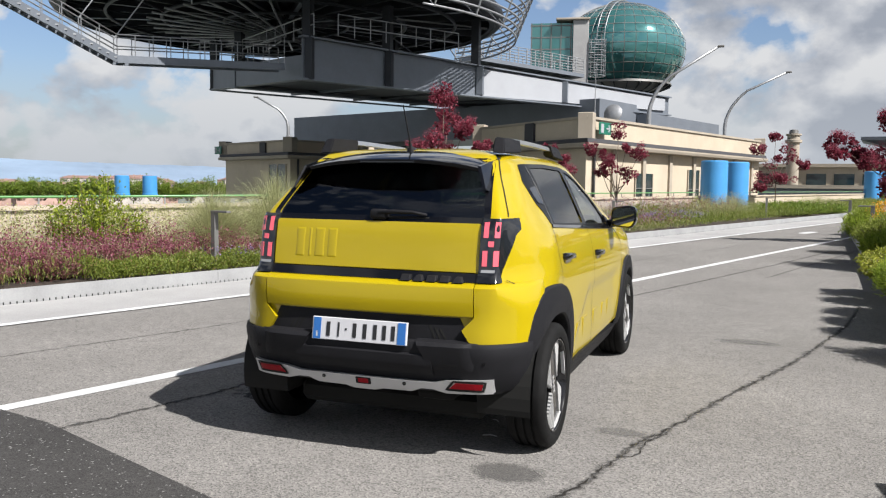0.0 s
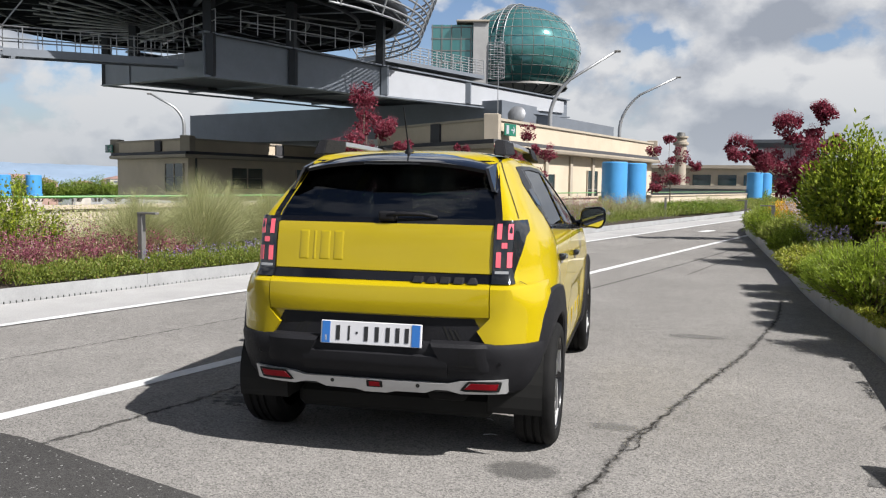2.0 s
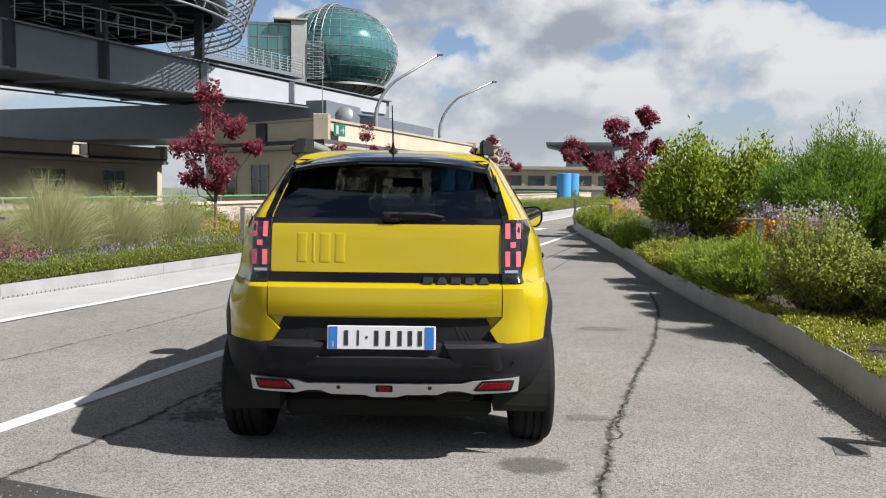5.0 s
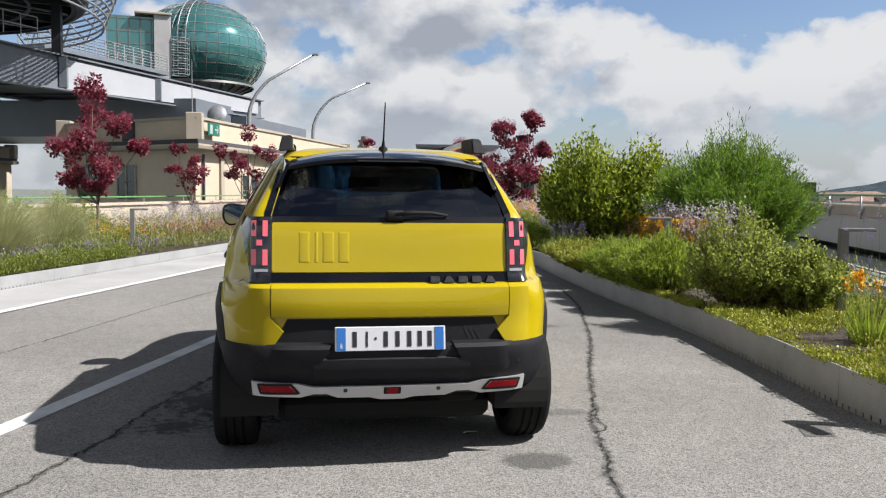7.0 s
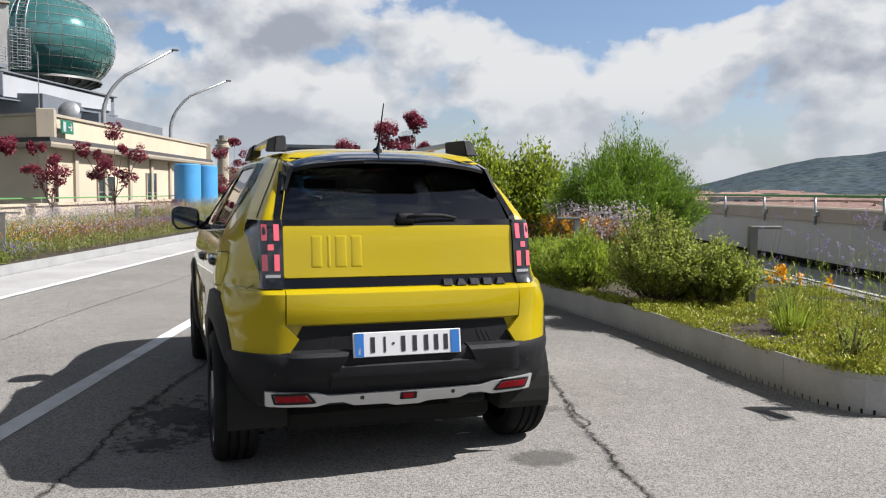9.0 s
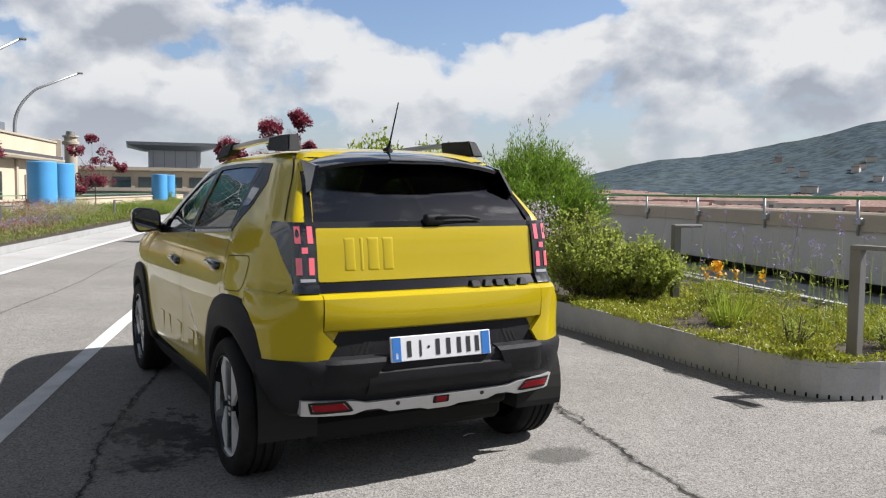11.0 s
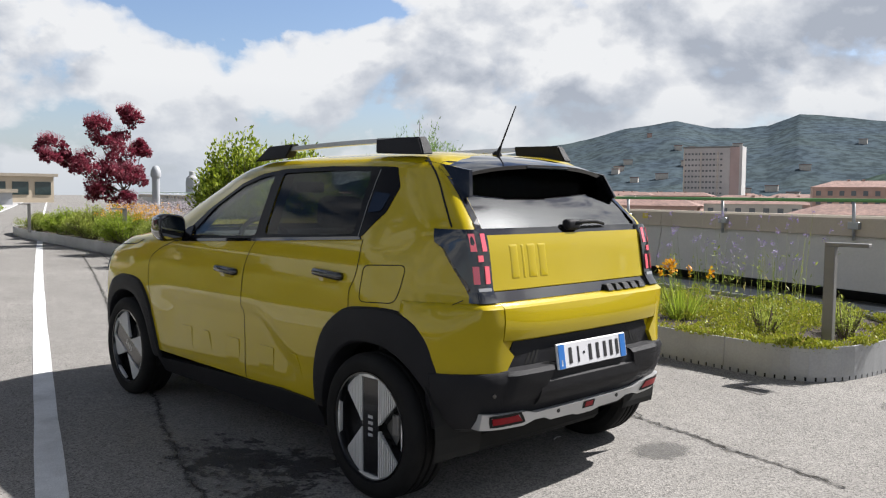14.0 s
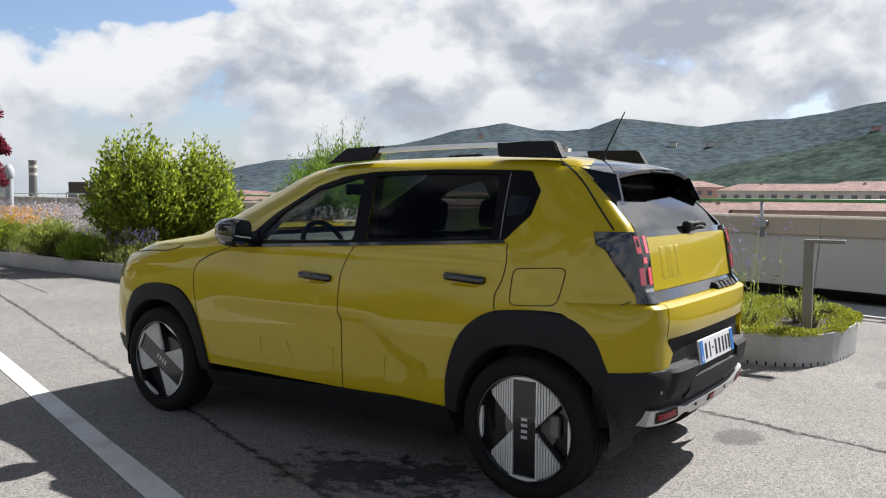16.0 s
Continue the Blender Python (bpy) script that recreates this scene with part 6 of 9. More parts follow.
def facade_box(name, a, b, t, w, z0, z1, depth, material, parent, out=0.0, label=""):
    p, ang = on_facade(a, b, t, out, (z0 + z1) / 2)
    m = Matrix.Translation(p) @ Euler((0, 0, ang)).to_matrix().to_4x4()
    return part(name, box_bm(w, depth, z1 - z0, (0, 0, 0), 0, m=m), material, parent, label)


def pavilion(name, path, z_eave, z_top, label, windows, back):
    """A flat-roofed rendered block: wall, eaves, dark cornice, parapet with posts, windows."""
    h = thing(name, label, "building")
    body = path + back
    part("wall", prism_bm(body, 0.0, z_eave), CREAM, h)
    part("roof", prism_bm(body, z_eave + 0.01, z_eave + 0.1), DARKROOF, h, "flat roof")
    extrude_path("eave", path, [(-0.1, z_eave - 0.02), (0.55, z_eave + 0.02), (0.6, z_eave + 0.14), (0.6, z_eave + 0.22), (-0.1, z_eave + 0.24)], CREAM_D, h, "projecting stone eaves")
    extrude_path("cornice", path, [(0.0, z_eave + 0.245), (0.5, z_eave + 0.245), (0.45, z_eave + 0.42), (0.0, z_eave + 0.42)], DARKROOF, h, "dark metal flashing")
    extrude_path("parapet", path, [(-0.15, z_eave + 0.425), (0.12, z_eave + 0.425), (0.12, z_top - 0.12), (-0.15, z_top - 0.12)], CREAM, h)
    extrude_path("parapet_cap", path, [(-0.22, z_top - 0.118), (0.20, z_top - 0.118), (0.20, z_top), (-0.22, z_top)], CREAM_D, h, "stone parapet cap")
    for x, y in path:
        m = Matrix.Translation((x, y, (z_eave + z_top) / 2 + 0.28))
        part("parapet_pier", box_bm(0.7, 0.7, z_top - z_eave - 0.25, (0, 0, 0), 0.03, m=m), CREAM_D, h, "parapet corner pier")
    for seg, t, w, z0, z1 in windows:
        a, b = path[seg], path[seg + 1]
        win = facade_box("window", a, b, t, w, z0, z1, 0.05, PANEDARK, h, 0.03, "dark glazed window")
        for dt in (-w / 2, 0, w / 2):
            facade_box("window_frame", a, b, t + dt, 0.08, z0, z1, 0.08, CREAM_D, win, 0.05)
        facade_box("window_frame", a, b, t, w, (z0 + z1) / 2 - 0.03, (z0 + z1) / 2 + 0.03, 0.08, STEEL_DARK, win, 0.05)
    return h


RC = (-5.4, 33.3)
far_r = (RC[0] + 0.309 * 24, RC[1] + 0.951 * 24)
pr = [(-12.6, 40.0), RC, far_r]
east = pavilion("rooftop_building", pr, 2.95, 4.38, "cream rendered rooftop building with stone eaves and parapet", [(0, 2.0, 1.8, 0.7, 2.3), (0, 5.0, 1.4, 0.7, 2.3), (1, 6.0, 2.0, 0.4, 1.9), (1, 12.5, 1.6, 0.0, 2.2), (1, 18.5, 2.2, 0.6, 2.1)], [(-2.0, 60.0), (-14, 56)])
LC = (-26.5, 43.0)
pl_ = [(-34.9, 47.9), LC, (-21.5, 59.0)]
west = pavilion("rooftop_building", pl_, 2.75, 3.99, "cream rendered rooftop building in the shade of a steel deck", [(0, 8.1, 2.3, 0.6, 2.4), (1, 5.2, 3.0, 0.8, 2.2), (1, 11.3, 2.1, 0.8, 2.2)], [(-26, 65), (-38, 60)])
for bld, path, ts in ((east, pr, ((0, 5.4),)), (west, pl_, ((0, 6.3), (1, 8.3)))):
    for seg, t in ts:
        facade_box("parapet_vent", path[seg], path[seg + 1], t, 0.8, 3.40 if bld is east else 3.2, 4.30 if bld is east else 3.9, 0.5, DARKROOF, bld, 0.0, "dark louvre in the parapet")
    facade_box("rain_pipe", path[1], path[2], 0.6, 0.10, 0.0, 2.75, 0.10, DARKROOF, bld, 0.1, "dark rain pipe")
for k in range(7):
    facade_box("pilaster", RC, far_r, 2.6 + k * 3.3, 0.35, 0.0, 2.93, 0.12, CREAM_D, east, 0.06)
for (a, b, t) in ((RC, far_r, 0.9), (pl_[0], pl_[1], -0.3)):       # escape signs: green boards with plain white shapes
    p, ang = on_facade(a, b, t, 0.45, 3.86 if a == RC else 3.5)
    sg = thing("exit_sign", "green and white escape sign on the parapet", "sign", tuple(p), math.degrees(ang), "escape signs")
    part("board", box_bm(1.15, 0.05, 0.55, (0, 0, 0), 0.01), SIGNGREEN, sg)
    part("arrow_bar", box_bm(0.32, 0.02, 0.07, (0.20, -0.032, 0)), WHITEWALL, sg, "white arrow")
    for dz in (-1, 1):
        part("arrow_tip", box_bm(0.22, 0.02, 0.07, (0, 0, 0), 0, m=Matrix.Translation((0.34, -0.032, dz * 0.07)) @ Euler((0, radians(dz * 45), 0)).to_matrix().to_4x4()), WHITEWALL, sg)
    part("door_shape", box_bm(0.26, 0.02, 0.40, (-0.32, -0.032, 0)), WHITEWALL, sg, "white door shape")

# low far buildings at the end of the track
def far_block(x, y, w, d, h, rz, material, label, rows=1, cols=8, z0=0.0, win=PANEDARK, roof=None, cat="building"):
    f = thing("far_building", label, cat, (x, y, z0), rz)
    part("wall", box_bm(w, d, h, (0, 0, h / 2)), material, f)
    part("roof", box_bm(w + 0.8, d + 0.8, 0.35, (0, 0, h + 0.18)), roof or CREAM_D, f, "flat roof edge")
    for r in range(rows):
        for c in range(cols):
            xx = -w / 2 + (c + 0.5) * w / cols
            part("window", box_bm(w / cols * 0.72, 0.12, h / rows * 0.5, (xx, -d / 2 - 0.03, (r + 0.55) * h / rows)), win, f)
    return f


far_block(10.5, 92.0, 18.0, 8.0, 3.3, -4, CREAM, "low cream building with a row of windows", 1, 7)
far_block(25.0, 104.0, 12.0, 8.0, 3.0, -4, CREAM, "low cream building with a row of windows", 1, 5)
far_block(11.5, 84.0, 20.0, 0.6, 1.15, -4, WHITEWALL, "low white parapet wall", 1, 1, win=WHITEWALL, cat="wall")

# control tower with a broad roof, far ahead
tw = thing("lookout_tower", "grey lookout tower with a broad flat roof", "tower", (21.0, 118.4, 0), -8)
part("shaft", box_bm(6.4, 5.0, 4.2, (0, 0, 2.1), 0.1), CONCRETE, tw)
part("cabin", box_bm(6.9, 5.4, 2.6, (0.3, 0, 5.5), 0.1), WHITEWALL, tw, "pale panelled cabin")
part("terrace", box_bm(9.5, 7.5, 0.25, (-0.4, 0, 4.15), 0.05), GREYBLUE, tw, "terrace slab")
for k in range(5):
    part("panel_joint", box_bm(0.08, 0.1, 2.5, (-2.6 + 1.45 * k, -2.72, 5.5)), GREYBLUE, tw)
bm = bmesh.new()
rows = [[bm.verts.new((a * w, b * d, z)) for a, b in ((-1, -1), (1, -1), (1, 1), (-1, 1))] for w, d, z in ((3.8, 3.0, 6.75), (6.0, 4.8, 7.35), (6.05, 4.85, 7.75), (5.9, 4.7, 7.8))]
for r0, r1 in zip(rows, rows[1:]):
    for k in range(4):
        bm.faces.new((r0[k], r0[(k + 1) % 4], r1[(k + 1) % 4], r1[k]))
bm.faces.new(rows[0][::-1]), bm.faces.new(rows[-1])
bmesh.ops.recalc_face_normals(bm, faces=bm.faces[:])
part("roof", bm, GREYBLUE, tw, "broad flat roof with sloping soffit")

# chimney
ch = thing("chimney", "round stone chimney with a stepped cap", "chimney", (5.3, 86.0, 0))
part("shaft", lathe_bm([(0.62, 0), (0.58, 5.6), (0.80, 5.7), (0.80, 5.95), (0.60, 6.0), (0.60, 6.35), (0.75, 6.4), (0.75, 6.55), (0.2, 6.6)], 20, "z"), CREAM_D, ch, angle=30)
part("cowl", lathe_bm([(0.45, 6.6), (0.40, 6.95), (0.02, 7.0)], 12, "z"), STEEL_DARK, ch, "dark cowl", angle=30)


def blue_drum(x, y, r, h, label="tall sky-blue painted cylinder on the deck"):
    d = thing("vent_drum", label, "cylinder", (x, y, 0), 0, "blue cylinders")
    part("shell", lathe_bm([(r, 0), (r, h - 0.04), (r - 0.04, h), (r - 0.08, h), (r - 0.10, h - 0.5), (0.01, h - 0.5)], 40, "z"), BLUE, d, angle=40)
    part("foot_ring", lathe_bm([(r + 0.05, 0), (r + 0.05, 0.12), (r + 0.002, 0.14)], 40, "z"), BLUE, d, smooth=False)


blue_drum(0.10, 34.05, 0.57, 2.42)
blue_drum(0.95, 36.2, 0.57, 2.42)
blue_drum(10.05, 65.0, 0.60, 2.52)
blue_drum(10.95, 66.6, 0.60, 2.52)
blue_drum(-46.1, 49.7, 0.57, 1.6)
blue_drum(-44.5, 51.1, 0.57, 1.6)


def street_lamp(x, y, z, rise, bend, tip, az, label="tall galvanised lamp post with a long bent arm"):
    """A mast clamped to the parapet that bends over into a long straight arm. tip: out and up from the foot."""
    l = thing("street_lamp", label, "street lamp", (x, y, z), az, "track lamps")
    way = (Vector((tip[0], 0, tip[1])) - Vector((bend * 0.36, 0, rise + bend))).normalized()
    knee = [Vector((0, 0, rise)), Vector((0, 0, rise + bend * 0.62)), Vector((bend * 0.36, 0, rise + bend)) + way * bend * 0.25]
    pts = [(0, 0, -0.4), (0, 0, rise * 0.5)]
    for k in range(9):
        t = k / 8
        pts.append(tuple((1 - t) ** 2 * knee[0] + 2 * t * (1 - t) * knee[1] + t * t * knee[2]))
    pts.append((tip[0], 0, tip[1]))
    part("mast", tube_bm(pts, 0.135, 10, r_end=0.075), GALV, l, smooth=True)
    part("lamp_head", box_bm(0.34, 0.20, 0.11, (tip[0] + 0.1, 0, tip[1]), 0.03), STEEL_DARK, l, "small lamp head")
    part("clamp_box", box_bm(0.34, 0.30, 0.75, (0.0, -0.05, 0.1), 0.02), GALV, l, "steel foot clamp")
    return l


street_lamp(-3.76, 42.46, 3.75, 1.3, 1.9, (3.5, 4.95), 5)
street_lamp(-0.29, 56.65, 3.85, 1.4, 2.3, (3.85, 5.12), 0)
street_lamp(-31.8, 51.57, 4.3, 1.0, 1.3, (2.3, 3.3), 212)
dish = thing("satellite_dish", "pale grey satellite dish on a pole", "dish", (-4.97, 37.6, 4.13), -10)
b = lathe_bm([(0.02, 0.05), (0.20, 0.03), (0.36, -0.03), (0.47, -0.10), (0.47, -0.12), (0.34, -0.05), (0.02, 0.02)], 28, "z")
bmesh.ops.transform(b, matrix=Matrix.Translation((0, 0, 0.75)) @ Euler((radians(75), 0, 0)).to_matrix().to_4x4(), verts=b.verts)
part("reflector", b, GALV, dish, angle=40)
part("pole", tube_bm([(0, 0.1, -1.0), (0, 0.1, 0.8)], 0.04, 8), GALV, dish)
part("feed_arm", tube_bm([(0, -0.05, 0.35), (0, -0.4, 0.68)], 0.012, 6), GALV, dish)
ms = thing("mast", "thin aerial mast beside the dish", "mast", (-6.9, 43.5, 4.0))
part("pole", tube_bm([(0, 0, 0), (0, 0, 4.3)], 0.035, 6, r_end=0.02), GALV, ms)

# ---- the raised steel gallery ----
GA = Vector((-18.2, 30.8, 0))
GD = Vector((0.558, 0.830, 0))
GP = Vector((-0.830, 0.558, 0))


def gp(a, b, z):
    return GA + GD * a + GP * b + Vector((0, 0, z))


def beam(name, a, b, w, h, material, parent, label=""):
    """A straight member of rectangular section between two points."""
    a, b = Vector(a), Vector(b)
    d = b - a
    q = d.to_track_quat("Y", "Z").to_matrix().to_4x4()
    return part(name, box_bm(w, d.length, h, (0, 0, 0), 0, m=Matrix.Translation((a + b) / 2) @ q), material, parent, label)


gal = thing("steel_gallery", "raised blue-grey steel gallery on deep girders", "steel structure")
# two deep girders with ribs, floor and cross beams
for off in (0.0, 8.4):
    bm = bmesh.new()
    q = [gp(-0.3, off, 6.12 + 0.04 * off), gp(26, off, 5.9 + 0.04 * off), gp(26, off, 7.0), gp(10, off, 7.62), gp(-0.3, off, 8.05)]
    lo = [bm.verts.new(p) for p in q]
    hi = [bm.verts.new(p + GP * 0.08) for p in q]
    bm.faces.new(lo), bm.faces.new(hi[::-1])
    for k in range(5):
        bm.faces.new((lo[k], lo[(k + 1) % 5], hi[(k + 1) % 5], hi[k]))
    bmesh.ops.recalc_face_normals(bm, faces=bm.faces[:])
    part("girder_web", bm, GREYBLUE, gal, "blue-grey girder plate")
    beam("girder_flange", gp(-0.4, off, 6.10 + 0.04 * off), gp(26, off, 5.88 + 0.04 * off), 0.55, 0.08, GREYBLUE, gal)
    beam("girder_flange", gp(-0.4, off, 8.09), gp(10, off, 7.66), 0.5, 0.08, GREYBLUE, gal)
    beam("girder_flange", gp(10, off, 7.66), gp(26, off, 7.03), 0.5, 0.08, GREYBLUE, gal)
    for a in (0.0, 4.4, 10.2, 16.5):
        # the two near ribs are coloured darker than those further along
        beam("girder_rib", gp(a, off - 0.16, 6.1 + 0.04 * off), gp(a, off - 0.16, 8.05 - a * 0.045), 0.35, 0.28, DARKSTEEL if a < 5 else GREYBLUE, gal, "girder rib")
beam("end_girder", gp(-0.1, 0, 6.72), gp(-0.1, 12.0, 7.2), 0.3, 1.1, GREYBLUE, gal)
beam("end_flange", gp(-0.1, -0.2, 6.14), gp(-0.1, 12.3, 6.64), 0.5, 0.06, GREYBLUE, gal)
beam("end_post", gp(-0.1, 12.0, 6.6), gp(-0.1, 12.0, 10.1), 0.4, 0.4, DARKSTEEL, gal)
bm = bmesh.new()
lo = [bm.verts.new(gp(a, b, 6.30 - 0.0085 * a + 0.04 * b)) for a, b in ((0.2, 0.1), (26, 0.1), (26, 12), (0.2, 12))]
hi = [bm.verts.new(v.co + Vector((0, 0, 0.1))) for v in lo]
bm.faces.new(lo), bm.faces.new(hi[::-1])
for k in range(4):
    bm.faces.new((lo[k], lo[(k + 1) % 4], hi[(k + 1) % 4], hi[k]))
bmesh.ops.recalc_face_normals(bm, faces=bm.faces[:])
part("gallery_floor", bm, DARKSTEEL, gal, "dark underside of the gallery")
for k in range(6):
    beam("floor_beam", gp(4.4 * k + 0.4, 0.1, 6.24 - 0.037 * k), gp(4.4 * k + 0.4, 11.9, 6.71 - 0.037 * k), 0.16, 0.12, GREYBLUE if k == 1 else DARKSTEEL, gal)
beam("edge_flange", gp(-0.3, 12.0, 6.60), gp(26, 12.0, 6.36), 0.4, 0.07, GREYBLUE, gal)
# sunlit stretch of girder web painted white, and the lower box below it
for a0, a1, z0, z1 in ((10.4, 25.5, 6.6, 7.6),):
    bm = bmesh.new()
    q = [gp(a0, -0.09, 6.05), gp(a1, -0.09, 6.15), gp(a1, -0.09, 6.9), gp(a0, -0.09, 7.5)]
    lo, hi = [bm.verts.new(p) for p in q], [bm.verts.new(p - GP * 0.04) for p in q]
    bm.faces.new(lo), bm.faces.new(hi[::-1])
    for k in range(4):
        bm.faces.new((lo[k], lo[(k + 1) % 4], hi[(k + 1) % 4], hi[k]))
    bmesh.ops.recalc_face_normals(bm, faces=bm.faces[:])
    part("white_cladding", bm, WHITEWALL, gal, "white sheet over the girder web, coloured as if sunlit")
low = thing("plant_box", "long blue-grey steel box behind the parapet", "steel box")
part("shell", prism_bm([(-6.9, 45.0), (-4.6, 52.0), (-30.5, 62.0), (-33.0, 54.5)], 4.2, 6.35), GREYBLUE, low)
part("side_box", prism_bm([(-4.4, 49.0), (-0.8, 60.0), (-6.5, 62.0), (-9.0, 52.0)], 4.2, 5.75), GREYBLUE, low)
# posts up to the dark round deck
for a, b in ((0, 0), (4.4, 0), (0, 8.4), (4.4, 8.4), (10, 0), (10, 8.4)):
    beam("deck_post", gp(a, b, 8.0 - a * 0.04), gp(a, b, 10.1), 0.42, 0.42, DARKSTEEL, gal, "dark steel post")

DC = Vector((-23.0, 36.85))
deck_t = thing("round_deck", "dark round steel deck with radial beams and louvred rim", "steel deck", (DC.x, DC.y, 0))
RD = 12.0
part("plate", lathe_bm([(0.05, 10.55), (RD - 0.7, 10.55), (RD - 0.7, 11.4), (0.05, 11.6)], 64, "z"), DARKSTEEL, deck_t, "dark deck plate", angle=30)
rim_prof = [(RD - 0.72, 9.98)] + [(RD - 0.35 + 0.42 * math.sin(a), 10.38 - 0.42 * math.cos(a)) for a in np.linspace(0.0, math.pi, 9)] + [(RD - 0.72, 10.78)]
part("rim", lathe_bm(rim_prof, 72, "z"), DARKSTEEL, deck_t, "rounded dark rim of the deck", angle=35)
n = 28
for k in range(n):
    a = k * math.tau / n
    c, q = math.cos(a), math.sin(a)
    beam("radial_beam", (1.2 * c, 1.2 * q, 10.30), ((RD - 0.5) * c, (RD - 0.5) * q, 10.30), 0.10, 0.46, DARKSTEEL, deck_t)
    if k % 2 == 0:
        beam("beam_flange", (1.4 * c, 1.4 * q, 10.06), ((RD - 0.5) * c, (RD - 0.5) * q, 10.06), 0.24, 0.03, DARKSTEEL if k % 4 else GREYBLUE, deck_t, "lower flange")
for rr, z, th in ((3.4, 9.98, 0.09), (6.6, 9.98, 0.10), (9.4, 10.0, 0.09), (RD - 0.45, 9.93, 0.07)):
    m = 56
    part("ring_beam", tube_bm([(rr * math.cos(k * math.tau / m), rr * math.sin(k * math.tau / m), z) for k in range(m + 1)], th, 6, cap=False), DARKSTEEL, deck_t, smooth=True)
for k in range(18):                # pale rods fanning out from a hub hung under the middle
    a = radians(95 + 200 * k / 17)
    part("hub_rod", tube_bm([(0.25 * math.cos(a), 0.25 * math.sin(a), 9.3), (7.4 * math.cos(a), 7.4 * math.sin(a), 9.75)], 0.055, 6), GALV, deck_t, "pale steel rod", smooth=True)
part("hub", lathe_bm([(0.05, 9.1), (0.32, 9.12), (0.32, 10.5), (0.05, 10.52)], 18, "z"), DARKSTEEL, deck_t, "dark hub", angle=40)
for k in range(14):                # slanting ties between the rings
    a, b = k * math.tau / 14, (k + 0.9) * math.tau / 14
    part("brace", tube_bm([(6.6 * math.cos(a), 6.6 * math.sin(a), 9.95), ((RD - 0.8) * math.cos(b), (RD - 0.8) * math.sin(b), 10.02)], 0.05, 5), GALV if k % 5 == 0 else DARKSTEEL, deck_t)
for j in range(9):                 # curved louvre tubes standing off the rim
    rr, z = RD + 0.75 + 0.14 * j, 9.15 + 0.36 * j
    part("louvre_ring", tube_bm([(rr * math.cos(a), rr * math.sin(a), z) for a in np.linspace(-0.55, 1.1, 26)], 0.055, 6), GALV, deck_t, "galvanised louvre tube", smooth=True)
for k in range(8):
    a = -0.5 + 1.55 * k / 7
    part("louvre_bracket", tube_bm([((RD - 0.1) * math.cos(a), (RD - 0.1) * math.sin(a), 10.0), ((RD + 0.75) * math.cos(a), (RD + 0.75) * math.sin(a), 9.1), ((RD + 1.9) * math.cos(a), (RD + 1.9) * math.sin(a), 12.1)], 0.05, 5), GALV, deck_t)

# walkway and stair at the near end
wk = thing("steel_stair", "grey steel stair and walkway with tube rails", "stair")
w0, w1 = Vector((-25.0, 25.6, 6.5)), Vector((-20.2, 31.4, 6.75))
st = Vector((-26.5, 17.0, 9.4))
side = Vector((0.77, -0.64, 0)) * 0.9


def flight(a, b, steps, parent):
    for o in (Vector((0, 0, 0)), side):
        beam("stringer", a + o, b + o, 0.08, 0.32, GREYBLUE, parent)
        for hh in (0.55, 1.05):
            part("rail", tube_bm([a + o + Vector((0, 0, hh)), b + o + Vector((0, 0, hh))], 0.03, 6), GALV, parent, smooth=True)
        for k in range(0, 11):
            p = a.lerp(b, k / 10) + o
            part("baluster", tube_bm([p, p + Vector((0, 0, 1.05))], 0.022, 5), GALV, parent)
    for k in range(steps):
        p = a.lerp(b, (k + 0.5) / steps) + side / 2
        bm = box_bm(0.95, 0.30, 0.05, (0, 0, 0), 0, m=Matrix.Translation(p) @ Euler((0, 0, math.atan2(side.y, side.x))).to_matrix().to_4x4())
        part("tread", bm, GALV, parent, "grating tread")


flight(w0, st, 22, wk)
flight(w0, w1, 14, wk)
for k in range(6):
    p = w0.lerp(st, k / 5)
    part("hanger", tube_bm([p + Vector((0, 0, 1.0)), p + Vector((1.4, 1.2, 3.6))], 0.03, 5), GALV, wk)
for (a0, b0) in (((1.0, -1.1), (8.0, -1.1)), ((0.0, -0.6), (0.0, 8.0))):     # gallery rails over the girder
    p, q = gp(*a0, 8.1), gp(*b0, 8.0)
    for hh in (0.5, 1.0):
        part("gallery_rail", tube_bm([p + Vector((0, 0, hh)), q + Vector((0, 0, hh))], 0.03, 5), GALV, gal)
    for k in range(9):
        r = p.lerp(q, k / 8)
        part("gallery_baluster", tube_bm([r, r + Vector((0, 0, 1.0))], 0.025, 5), GALV, gal)

